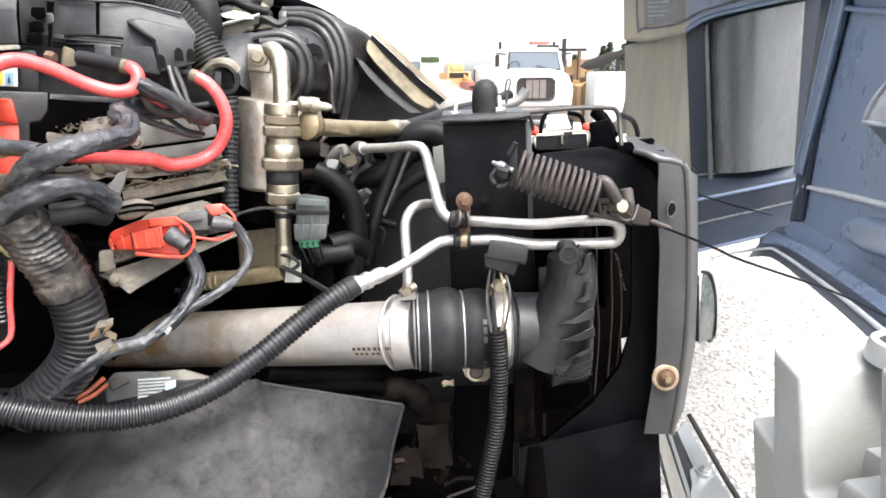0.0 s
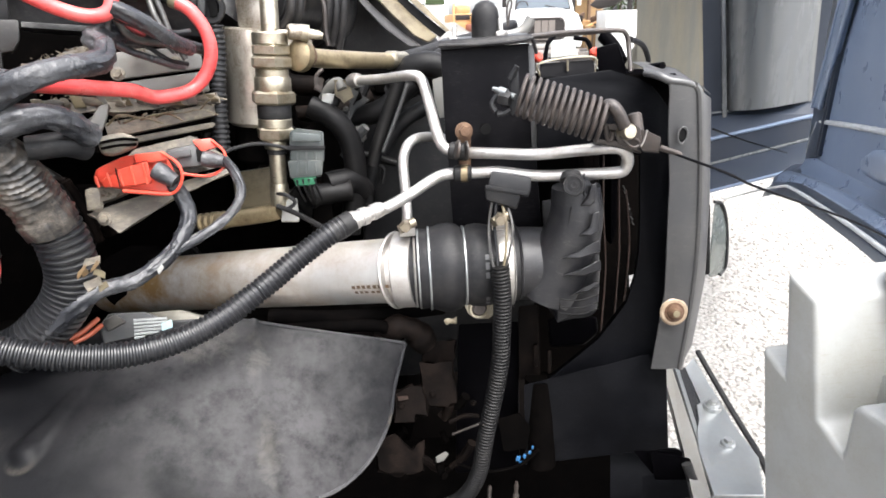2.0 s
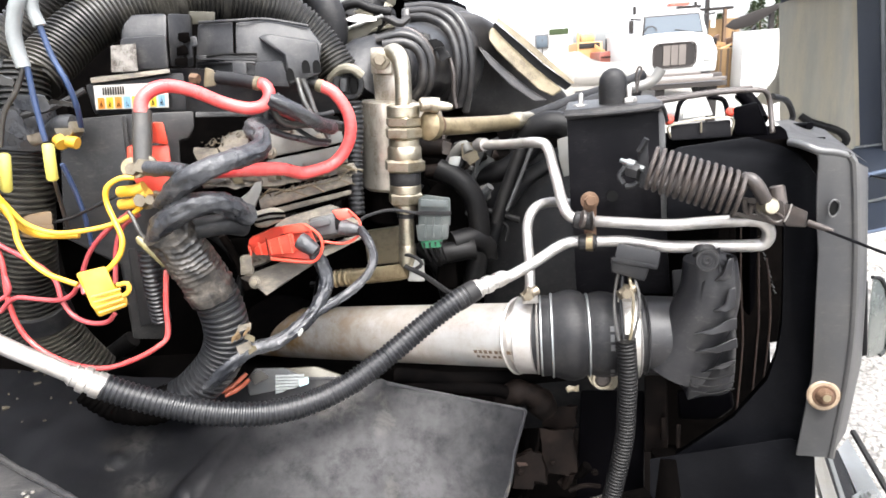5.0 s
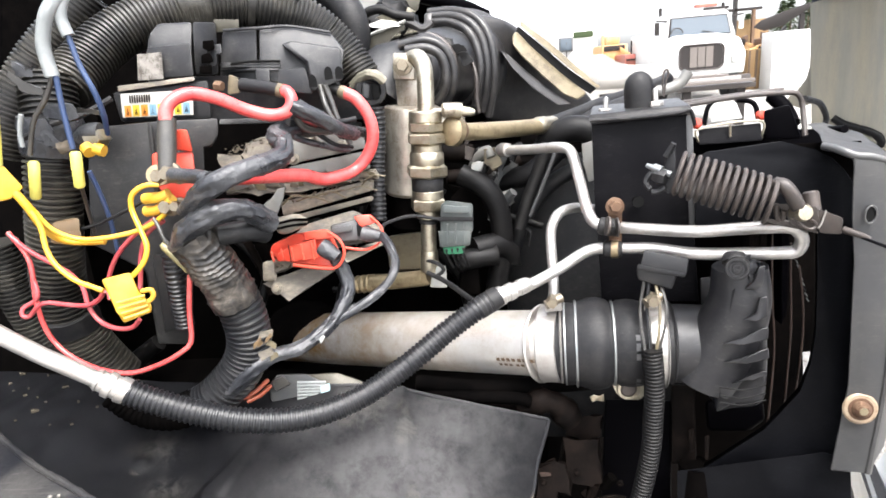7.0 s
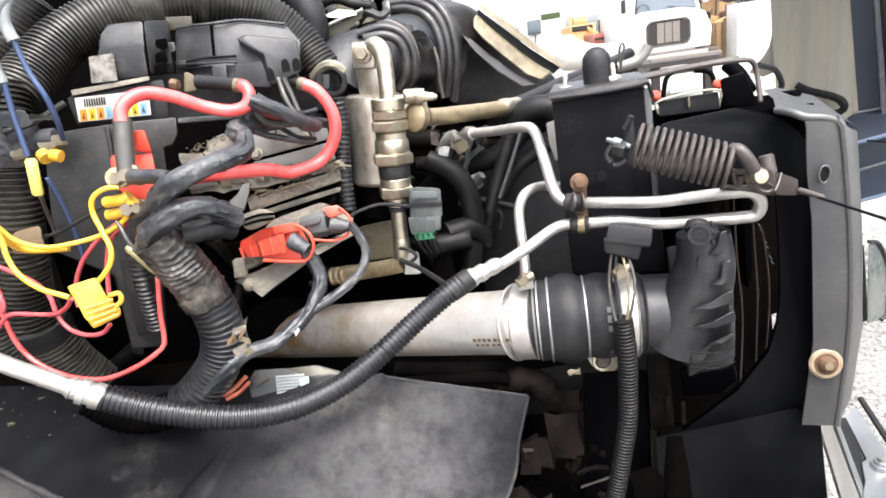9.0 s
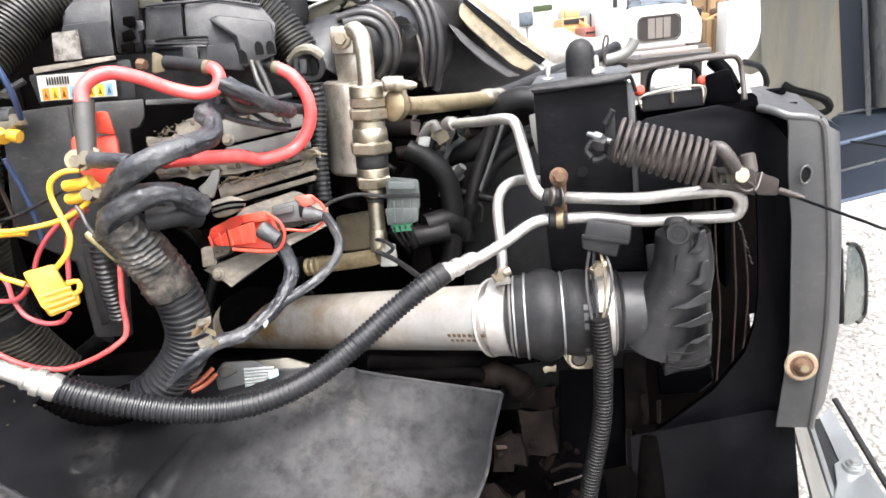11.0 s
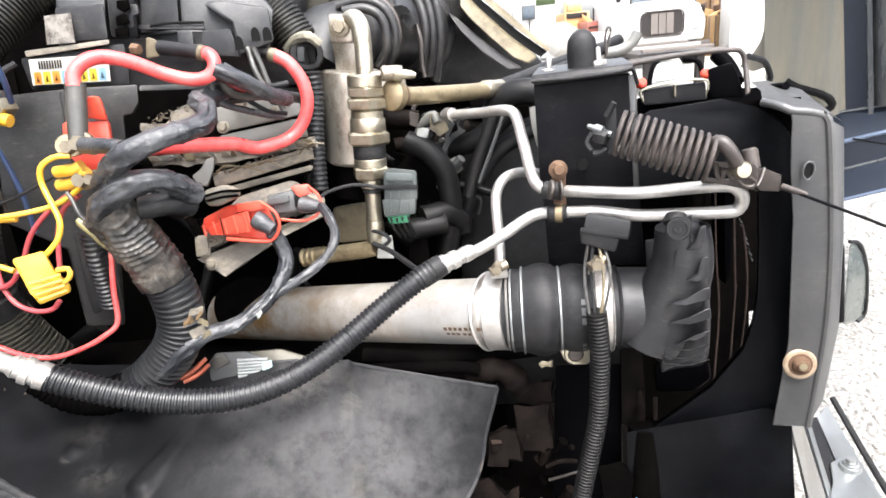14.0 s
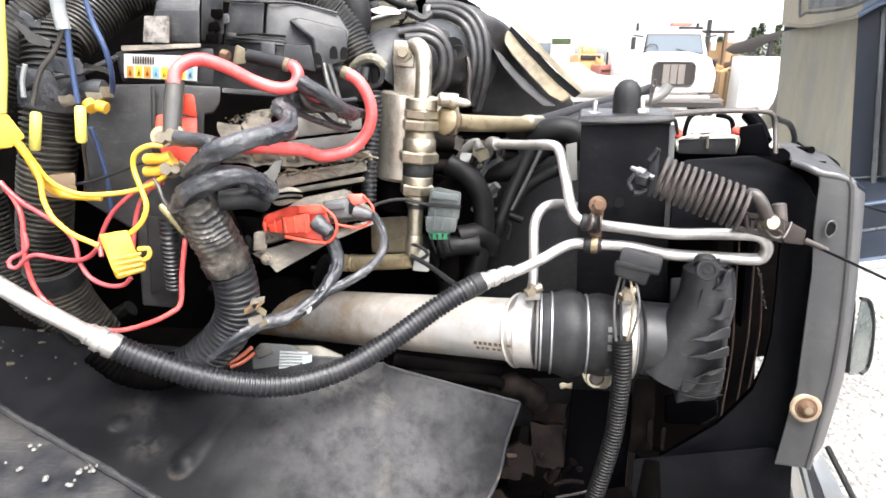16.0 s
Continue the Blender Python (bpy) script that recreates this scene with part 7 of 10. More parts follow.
def build_module():
    md = thing("control_module", (-0.150, 1.240, 1.277), "dusty grey aluminium engine control module", "control unit")
    part("case", prism([(-0.251, 1.200, 1.491), (-0.058, 1.300, 1.497), (-0.031, 1.310, 1.424), (-0.037, 1.310, 1.373), (-0.197, 1.200, 1.362), (-0.252, 1.200, 1.425)], 0.08, 0.006), CAST, md)
    part("cover_plate", prism([(-0.157, 1.215, 1.495), (-0.104, 1.247, 1.498), (-0.052, 1.280, 1.500), (-0.050, 1.278, 1.468), (-0.102, 1.245, 1.464), (-0.155, 1.212, 1.460)], 0.02, 0.003), MODULE, md)
    part("cover_plate", prism([(-0.157, 1.210, 1.456), (-0.101, 1.242, 1.460), (-0.047, 1.280, 1.464), (-0.047, 1.280, 1.434), (-0.103, 1.241, 1.433), (-0.155, 1.210, 1.430)], 0.02, 0.003), MODULE, md)
    knob = V((-0.100, 1.255, 1.484))
    part("knob", lathe(knob + Vector((0, 0.02, 0)), knob, [(0, 0.007), (0.8, 0.0065), (1, 0.005)], 16), BLACK_FILL, md, "dark round plug")
    part("corner_lump", crumple(prism([(-0.216, 1.180, 1.483), (-0.207, 1.180, 1.498), (-0.191, 1.185, 1.502), (-0.173, 1.190, 1.504), (-0.169, 1.185, 1.483), (-0.189, 1.180, 1.477), (-0.210, 1.178, 1.477)], 0.03, 0.0), 0.006, 40, 4), ECU, md, "dust-caked cream corner")
    part("side_plate", crumple(prism([(-0.247, 1.175, 1.486), (-0.216, 1.180, 1.483), (-0.214, 1.175, 1.452), (-0.247, 1.170, 1.455)], 0.02, 0.0), 0.006, 40, 4), ECU, md)
    part("ledge", crumple(prism([(-0.241, 1.170, 1.440), (-0.159, 1.200, 1.432), (-0.041, 1.290, 1.430), (-0.040, 1.290, 1.417), (-0.160, 1.195, 1.418), (-0.241, 1.168, 1.429)], 0.06, 0.0), 0.007, 38, 7), ECU, md, "ledge caked with pale dust")
    part("rail", prism([(-0.172, 1.190, 1.406), (-0.046, 1.290, 1.416), (-0.046, 1.290, 1.397), (-0.170, 1.188, 1.385)], 0.06, 0.003), ECU, md)
    part("rail", prism([(-0.174, 1.200, 1.380), (-0.045, 1.300, 1.387), (-0.044, 1.300, 1.379), (-0.172, 1.200, 1.371)], 0.06, 0.002), ECU, md)
    part("base_slab", crumple(prism([(-0.140, 1.190, 1.368), (-0.076, 1.240, 1.375), (-0.062, 1.240, 1.367), (-0.032, 1.260, 1.339), (-0.034, 1.260, 1.324), (-0.095, 1.200, 1.326), (-0.192, 1.155, 1.303), (-0.198, 1.160, 1.318)], 0.02, 0.0), 0.004, 30, 4), ECU, md)
    part("base_slab", crumple(prism([(-0.204, 1.150, 1.291), (-0.096, 1.195, 1.315), (-0.032, 1.255, 1.321), (-0.031, 1.255, 1.314), (-0.097, 1.190, 1.298), (-0.166, 1.142, 1.263), (-0.181, 1.143, 1.278)], 0.02, 0.0), 0.004, 30, 4), ECU, md)
    for p in ((-0.190, 1.148, 1.318), (-0.188, 1.145, 1.304), (-0.179, 1.140, 1.286), (-0.118, 1.220, 1.497), (-0.146, 1.205, 1.468), (-0.079, 1.242, 1.478)):
        bolt(md, p, (0.0, -1, 0.3), 0.0062, ECU, True, "screw")
    rng = random.Random(3)
    for k in range(16):
        a = V((-0.230, 1.165, 1.440)).lerp(V((-0.046, 1.285, 1.426)), k / 15)
        w, h = rng.uniform(0.006, 0.02), rng.uniform(0.003, 0.009)
        tip = rng.uniform(-0.006, 0.006)
        part("debris_clip", prism([a + Vector(q) for q in ((-w, -0.012, h + tip), (w * 0.5, -0.014, h * 0.7), (w, -0.01, -h - tip), (-w * 0.8, -0.008, -h))], 0.02, 0.002), (ECU, MODULE, ECU, OCHRE)[k % 4], md)
    for k in range(7):
        a = V((-0.167, 1.185, 1.403)).lerp(V((-0.063, 1.270, 1.409)), k / 6)
        b = a + Vector((rng.uniform(0.02, 0.05), rng.uniform(-0.01, 0.01), rng.uniform(-0.008, 0.016)))
        part("dry_stem", sweep([a, mid(a, b) + Vector((0, -0.006, rng.uniform(0, 0.01))), b], rng.uniform(0.0008, 0.0016), 6, 0.006), OCHRE, md)
    grit = bmesh.new()
    lines = (((-0.233, 1.163, 1.443), (-0.039, 1.280, 1.432), 0.012), ((-0.166, 1.183, 1.408), (-0.044, 1.280, 1.417), 0.010), ((-0.190, 1.150, 1.310), (-0.032, 1.250, 1.325), 0.016), ((-0.240, 1.170, 1.486), (-0.168, 1.185, 1.498), 0.014))
    for p, q, wide in lines:
        for k in range(45):
            o = V(p).lerp(V(q), rng.random()) + Vector((rng.gauss(0, 0.004), rng.uniform(-0.012, 0.012), rng.uniform(-0.3, 1.0) * wide * 0.6))
            s = rng.uniform(0.0015, 0.0055)
            x = Vector((rng.uniform(-1, 1), rng.uniform(-1, 1), rng.uniform(-0.5, 0.5))).normalized() * s
            y = Vector((rng.uniform(-1, 1), rng.uniform(-1, 1), rng.uniform(-0.7, 0.7))).normalized() * s * rng.uniform(0.25, 0.7)
            up = x.cross(y).normalized() * 0.0006 if x.cross(y).length > 0 else Vector((0, 0, 0.0006))
            ring = [grit.verts.new(o + w) for w in (x, y + up, -x, -y + up)]
            low = [grit.verts.new(v.co - Vector((0, 0, 0.0009))) for v in ring]
            grit.faces.new(ring)
            grit.faces.new(low[::-1])
            for i in range(4):
                grit.faces.new((ring[i], low[i], low[(i + 1) % 4], ring[(i + 1) % 4]))
    single("leaf_litter", grit, LITTER, "crumbled dry leaves and grit on the module ledges", "debris", kind="stuff")
    part("tilted_clip", prism([(-0.186, 1.155, 1.411), (-0.171, 1.155, 1.420), (-0.161, 1.160, 1.433), (-0.150, 1.165, 1.435), (-0.155, 1.160, 1.418), (-0.165, 1.150, 1.395), (-0.175, 1.150, 1.399)], 0.02, 0.004), MODULE, md)
    plug = part("white_plug", prism([(-0.155, 1.112, 1.399), (-0.129, 1.125, 1.403), (-0.114, 1.130, 1.394), (-0.114, 1.128, 1.383), (-0.140, 1.115, 1.375), (-0.154, 1.110, 1.378)], 0.04, 0.007, segs=3), ECU, md, "pale dusty plug body")
    part("groove", sweep([(-0.153, 1.109, 1.392), (-0.131, 1.120, 1.394), (-0.112, 1.127, 1.391)], 0.002, 6, 0.004), CAST, plug)
    part("groove", sweep([(-0.152, 1.108, 1.385), (-0.132, 1.116, 1.387), (-0.115, 1.126, 1.385)], 0.002, 6, 0.004), CAST, plug)
    part("corner_clip", prism([(-0.195, 1.140, 1.328), (-0.178, 1.143, 1.328), (-0.179, 1.138, 1.301), (-0.197, 1.135, 1.300)], 0.02, 0.003), ECU, md)


def build_red_base():
    rb = thing("fuse_terminal", (-0.269, 1.070, 1.444), "red plastic cable terminal base with plated studs", "terminal")
    part("base", prism([(-0.280, 1.060, 1.504), (-0.230, 1.070, 1.505), (-0.234, 1.065, 1.451), (-0.240, 1.060, 1.436), (-0.265, 1.055, 1.440), (-0.283, 1.055, 1.471)], 0.05, 0.005), RED, rb)
    part("fin", prism([(-0.251, 1.062, 1.509), (-0.242, 1.060, 1.534), (-0.227, 1.060, 1.533), (-0.228, 1.065, 1.503)], 0.02, 0.004), RED, rb)
    part("ear", prism([(-0.278, 1.056, 1.506), (-0.266, 1.056, 1.509), (-0.266, 1.052, 1.489), (-0.279, 1.052, 1.490)], 0.02, 0.003), RED, rb)
    part("sleeve", lathe((-0.245, 1.050, 1.549), (-0.248, 1.030, 1.487), [(0, 0.011), (0.5, 0.0115), (1, 0.0105)], 16), SMOKE, rb, "smoky plastic sleeve")
    for p, r in (((-0.258, 1.025, 1.481), 0.012), ((-0.243, 1.022, 1.484), 0.013), ((-0.234, 1.022, 1.479), 0.010), ((-0.259, 1.030, 1.441), 0.013), ((-0.246, 1.030, 1.441), 0.010)):
        a = V(p)
        bm = lathe(a + Vector((0, 0.012, 0)), a, [(0, r), (0.4, r), (0.5, r * 0.85)], 18)
        hexagon(a + Vector((0, 0.006, 0)), a + Vector((0.001, -0.008, 0.002)), r * 0.72, bm)
        part("stud_nut", bm, NUT, rb, "dull plated stud nut")
    part("ring_lug", lathe((-0.261, 1.030, 1.482), (-0.259, 1.026, 1.483), [(0, 0.013), (1, 0.013)], 20), BRASS, rb)
    for p in ([(-0.288, 1.035, 1.453), (-0.264, 1.030, 1.455), (-0.252, 1.030, 1.459)], [(-0.293, 1.040, 1.436), (-0.271, 1.035, 1.439), (-0.249, 1.030, 1.452)]):
        part("yellow_lug", sweep(p, 0.007, 10, 0.004), YELLOW, rb, "yellow crimp lug")


def cable(name, label, pts, r, mat, seg=12, category="cable", group="", lump=None, ends=(), crinkle=0.0):
    c = thing(name, pts[len(pts) // 2], label, category, group)
    part("jacket", sweep(pts, r, seg if not crinkle else 30, 0.006 if not crinkle else 0.0022, lump, crinkle=crinkle), mat, c, angle=80)
    for pts2, r2, mat2, nm in ends:
        part(nm, sweep(pts2, r2, seg, 0.005), mat2, c)
    return c


def build_red_cables():
    r = 0.0084
    cable("battery_cable", "thick glossy red battery cable looping to the fuse terminal", [(-0.244, 1.045, 1.546), (-0.243, 1.050, 1.561), (-0.233, 1.060, 1.572), (-0.217, 1.075, 1.575), (-0.193, 1.090, 1.566), (-0.165, 1.105, 1.549), (-0.136, 1.115, 1.539), (-0.116, 1.120, 1.542), (-0.109, 1.125, 1.554), (-0.114, 1.130, 1.566), (-0.127, 1.135, 1.570)], r, REDWIRE, 16,
          ends=(([(-0.124, 1.134, 1.569), (-0.147, 1.140, 1.574), (-0.184, 1.150, 1.581)], r * 1.08, RUBBER, "boot"), ([(-0.120, 1.132, 1.568), (-0.129, 1.136, 1.570)], r * 1.12, OCHRE, "band")))
    cable("battery_cable", "thick red battery cable bending down beside the module", [(-0.066, 1.235, 1.559), (-0.046, 1.235, 1.546), (-0.030, 1.235, 1.518), (-0.028, 1.235, 1.489), (-0.039, 1.235, 1.462), (-0.060, 1.225, 1.442), (-0.084, 1.200, 1.437), (-0.102, 1.185, 1.438), (-0.118, 1.160, 1.449), (-0.144, 1.120, 1.457), (-0.167, 1.080, 1.464), (-0.189, 1.030, 1.472)], r * 1.12, REDWIRE, 16,
          ends=(([(-0.063, 1.235, 1.557), (-0.085, 1.240, 1.565), (-0.108, 1.225, 1.573)], r * 0.95, RUBBER, "boot"), ([(-0.061, 1.234, 1.556), (-0.070, 1.236, 1.560)], r * 1.15, OCHRE, "band")))
    for pts, mat in (([(-0.117, 1.130, 1.549), (-0.104, 1.160, 1.538), (-0.086, 1.200, 1.518), (-0.073, 1.220, 1.494)], TAPE), ([(-0.120, 1.130, 1.546), (-0.110, 1.150, 1.532), (-0.097, 1.180, 1.517)], PINK), ([(-0.087, 1.220, 1.570), (-0.079, 1.215, 1.546), (-0.071, 1.210, 1.517), (-0.057, 1.210, 1.483)], SMOKE), ([(-0.095, 1.220, 1.571), (-0.084, 1.205, 1.535), (-0.063, 1.205, 1.492)], SMOKE), ([(-0.117, 1.128, 1.541), (-0.095, 1.150, 1.528), (-0.069, 1.200, 1.518), (-0.048, 1.220, 1.519)], BLACK)):
        cable("lead_wire", "thin dusty wire under the red battery cables", pts, 0.0042, mat, 8, "wire", "leads under the red cables")
    rng = random.Random(31)
    for k in range(4):
        p0, p1 = V((-0.121, 1.135, 1.544)).lerp(V((-0.096, 1.200, 1.564)), k / 8), V((-0.086, 1.200, 1.482)).lerp(V((-0.049, 1.230, 1.514)), ((k * 5) % 9) / 8)
        bend = p0.lerp(p1, 0.5) + Vector((rng.uniform(-0.02, 0.02), rng.uniform(-0.025, 0.0), rng.uniform(-0.02, 0.02)))
        cable("lead_wire", "thin dusty wire under the red battery cables", [p0, bend, p1, p1 + Vector((0.02, 0.03, -0.01))], rng.uniform(0.003, 0.0055), (TAPE, SMOKE, BLACK, TAPE)[k], 8, "wire", "leads under the red cables")
    bundle = cable("lead_bundle", "taped bundle of leads behind the red battery cable", [(-0.110, 1.120, 1.549), (-0.091, 1.130, 1.538), (-0.076, 1.150, 1.524), (-0.062, 1.180, 1.507), (-0.050, 1.215, 1.496)], 0.0105, TAPE, 16, "wiring harness", "", lumpy(0.08, 40, 2.5), crinkle=0.4)
    for k in range(3):
        part("lead_end", sweep([(-0.113, 1.124, 1.553 - 0.005 * k), (-0.106, 1.124, 1.549 - 0.006 * k), (-0.096, 1.128, 1.543 - 0.006 * k)], 0.0022, 8, 0.004), PINK, bundle, "faded red lead end")
    h = thing("module_hose", (-0.037, 1.300, 1.457), "narrow black corrugated loom beside the canister", "hose")
    part("corrugation", loom([(-0.034, 1.320, 1.528), (-0.035, 1.320, 1.491), (-0.043, 1.310, 1.418), (-0.047, 1.300, 1.342)], 0.014, 0.008, 0.15, 14), CONDUIT, h)


def build_harness():
    k = 0.0007
    cable("wrapped_harness", "cloth wrapped wiring bundle with grey dust", [(-0.215, 1.000, 1.441), (-0.189, 0.985, 1.463), (-0.158, 0.980, 1.477), (-0.132, 1.000, 1.485), (-0.116, 1.030, 1.488), (-0.109, 1.060, 1.493), (-0.117, 1.090, 1.505), (-0.133, 1.110, 1.514), (-0.124, 1.160, 1.516), (-0.103, 1.200, 1.513)], 19 * k, TAPE, 16, "wiring harness", "wrapped harness bundles", lumpy(0.06, 30, 1.5), crinkle=0.42,
          ends=(([(-0.234, 1.015, 1.483), (-0.200, 1.000, 1.482), (-0.176, 0.990, 1.479)], 13 * k, TAPE, "lug_sleeve"),))
    cable("wrapped_harness", "cloth wrapped wiring bundle arching to the module plug", [(-0.233, 1.000, 1.401), (-0.217, 0.990, 1.419), (-0.190, 0.985, 1.434), (-0.160, 0.990, 1.441), (-0.142, 1.010, 1.433), (-0.132, 1.040, 1.411)], 21 * k, TAPE, 16, "wiring harness", "wrapped harness bundles", lumpy(0.06, 30, 3.5), crinkle=0.42,
          ends=(([(-0.191, 1.020, 1.404), (-0.158, 1.030, 1.405), (-0.145, 1.050, 1.396)], 20 * k, BLACK, "under_loom"),))
    main = thing("main_loom", (-0.225, 1.040, 1.278), "fat black corrugated loom, upper half wrapped in loose film", "hose")
    part("wrapped_top", sweep([(-0.224, 1.000, 1.412), (-0.217, 1.010, 1.393), (-0.207, 1.025, 1.354), (-0.200, 1.034, 1.328), (-0.196, 1.038, 1.304)], 45 * k, 72, 0.0013, lambda s, f: 0.88 + 0.18 * f - 0.10 * max(0.0, f - 0.9) * 10 + 0.07 * noise.noise(Vector((s * 30, 2, 0))), crinkle=0.2, pleat=0.065), FILM, main, "dusty loose film wrap", 80)
    part("corrugation", loom([(-0.205, 1.030, 1.345), (-0.199, 1.040, 1.321), (-0.192, 1.045, 1.280), (-0.196, 1.050, 1.238), (-0.216, 1.050, 1.200), (-0.254, 1.045, 1.164), (-0.282, 1.040, 1.149)], 43 * k, 0.0082, 0.12, 24), CONDUIT, main)
    # same loom, coloured black in place of the shade it lies in
    part("tail", loom([(-0.279, 1.041, 1.155), (-0.315, 1.033, 1.147), (-0.356, 1.028, 1.158), (-0.388, 1.022, 1.192)], 36 * k, 0.0082, 0.06, 24), CAST, main, "lower end, black for the shade under the hose")
    rng = random.Random(6)
    for j in range(9):
        c = V((-0.150, 1.000, 1.262)) + Vector((rng.uniform(-0.012, 0.010), rng.uniform(-0.004, 0.006), rng.uniform(-0.022, 0.016)))
        u, w = Vector((rng.uniform(0.004, 0.010), 0, rng.uniform(-0.004, 0.006))), Vector((rng.uniform(-0.003, 0.003), 0, rng.uniform(0.003, 0.006)))
        part("tie_end", crumple(prism([c - u - w, c + u - w * 0.6, c + u + w, c - u * 0.7 + w], 0.003, 0.0), 0.002, 90, 2), (OCHRE, TAN, ECU)[j % 3], main, "frayed yellowed tie end")
    side = cable("branch_harness", "black wrapped harness branch crossing the aluminium pipe", [(-0.233, 1.030, 1.172), (-0.195, 1.030, 1.205), (-0.167, 1.045, 1.220), (-0.135, 1.070, 1.219), (-0.106, 1.090, 1.233), (-0.083, 1.110, 1.252), (-0.069, 1.130, 1.283), (-0.073, 1.135, 1.308), (-0.081, 1.130, 1.331)], 15 * k, TAPE, 14, "wiring harness", "", lumpy(0.06, 35, 7.5), crinkle=0.42)
    part("twig", sweep([(-0.095, 1.100, 1.242), (-0.060, 1.120, 1.255), (-0.029, 1.140, 1.270), (-0.007, 1.150, 1.290), (0.000, 1.160, 1.311), (-0.009, 1.170, 1.333), (-0.021, 1.180, 1.349)], 10 * k, 20, 0.0025, lumpy(0.05, 40, 9.5), crinkle=0.42), TAPE, side)
    part("pale_mark", prism([(-0.104, 1.070, 1.233), (-0.096, 1.070, 1.240), (-0.094, 1.070, 1.235), (-0.102, 1.070, 1.225)], 0.004, 0.001), PALE, side)
    thin = thing("thin_loom", (-0.267, 1.020, 1.305), "narrow corrugated loom hanging beside the fat loom", "hose")
    part("corrugation", loom([(-0.266, 1.030, 1.379), (-0.268, 1.030, 1.348), (-0.274, 1.038, 1.307), (-0.279, 1.046, 1.272)], 0.013, 0.0065, 0.15, 14), CONDUIT, thin)
    part("splice", lathe((-0.264, 1.010, 1.400), (-0.234, 1.010, 1.360), [(0, 0.003), (0.1, 0.0054), (0.9, 0.0050), (1, 0.003)], 12), KHAKI, thin, "stained yellow splice")


def build_connectors():
    rc = thing("module_connector", (-0.130, 1.140, 1.336), "red plastic latch connector on the module", "connector", "module connectors")
    part("shell", prism([(-0.181, 1.150, 1.352), (-0.141, 1.140, 1.369), (-0.091, 1.140, 1.373), (-0.081, 1.135, 1.360), (-0.070, 1.130, 1.325), (-0.095, 1.125, 1.316), (-0.155, 1.135, 1.329), (-0.187, 1.150, 1.331)], 0.05, 0.006), RED, rc)
    part("latch", prism([(-0.124, 1.133, 1.372), (-0.085, 1.130, 1.374), (-0.081, 1.128, 1.362), (-0.122, 1.131, 1.359)], 0.015, 0.003), RED, rc)
    part("front_step", prism([(-0.145, 1.128, 1.354), (-0.106, 1.126, 1.363), (-0.105, 1.122, 1.335), (-0.143, 1.126, 1.331)], 0.02, 0.003), RED, rc)
    part("wedge", prism([(-0.171, 1.135, 1.340), (-0.146, 1.130, 1.352), (-0.145, 1.128, 1.332), (-0.169, 1.134, 1.330)], 0.015, 0.002), RED, rc)
    part("lower_lip", sweep([(-0.143, 1.125, 1.326), (-0.109, 1.120, 1.322), (-0.083, 1.120, 1.319)], 0.0026, 8, 0.004), RED, rc)
    part("bail", sweep([(-0.088, 1.128, 1.373), (-0.068, 1.120, 1.359), (-0.065, 1.118, 1.339), (-0.080, 1.120, 1.320), (-0.109, 1.120, 1.321)], 0.0021, 8, 0.005), RED, rc)
    for k in range(5):
        a, b = V((-0.176, 1.133, 1.346)).lerp(V((-0.112, 1.121, 1.362)), k / 4), V((-0.174, 1.132, 1.331)).lerp(V((-0.110, 1.120, 1.334)), k / 4)
        part("ridge", sweep([a, b], 0.0018, 6, 0.005), RED, rc)
    part("gap", sweep([(-0.146, 1.1245, 1.357), (-0.145, 1.1225, 1.331)], 0.0007, 6, 0.005), BLACK_FILL, rc)
    part("gap", sweep([(-0.124, 1.1255, 1.3605), (-0.105, 1.1230, 1.3640)], 0.0008, 6, 0.005), BLACK_FILL, rc)
    part("tail", lathe((-0.098, 1.125, 1.352), (-0.075, 1.120, 1.335), [(0, 0.012), (0.3, 0.013), (0.6, 0.0115), (1, 0.009)], 14), TAPE, rc)
    gc = thing("module_connector", (-0.065, 1.200, 1.350), "grey plastic connector with a red locking tab", "connector", "module connectors")
    part("shell", prism([(-0.101, 1.190, 1.366), (-0.063, 1.200, 1.370), (-0.040, 1.200, 1.357), (-0.037, 1.195, 1.339), (-0.090, 1.185, 1.339)], 0.04, 0.005), CONN, gc)
    part("tab", prism([(-0.064, 1.195, 1.376), (-0.039, 1.200, 1.377), (-0.031, 1.195, 1.364), (-0.054, 1.192, 1.359)], 0.015, 0.003), RED, gc, "red locking tab")
    part("bail", sweep([(-0.038, 1.195, 1.375), (-0.022, 1.190, 1.357), (-0.025, 1.185, 1.337), (-0.046, 1.180, 1.327), (-0.079, 1.175, 1.333)], 0.0021, 8, 0.005), RED, gc)
    part("window", prism([(-0.060, 1.192, 1.364), (-0.047, 1.195, 1.361), (-0.046, 1.192, 1.346), (-0.060, 1.189, 1.346)], 0.003, 0.001), BLACK_FILL, gc)
    part("step", prism([(-0.098, 1.184, 1.362), (-0.066, 1.188, 1.366), (-0.066, 1.185, 1.356), (-0.096, 1.182, 1.353)], 0.01, 0.002), CONN, gc)
    part("tail", lathe((-0.050, 1.185, 1.351), (-0.022, 1.180, 1.346), [(0, 0.011), (0.4, 0.0115), (1, 0.008)], 12), TAPE, gc)
    fc = thing("loose_connector", (-0.155, 1.090, 1.133), "clear grey multi-pin connector lying by the liner", "connector")
    part("shell", prism([(-0.200, 1.095, 1.149), (-0.187, 1.100, 1.165), (-0.142, 1.105, 1.161), (-0.115, 1.105, 1.143), (-0.116, 1.100, 1.121), (-0.199, 1.090, 1.123)], 0.04, 0.006), CONN, fc)
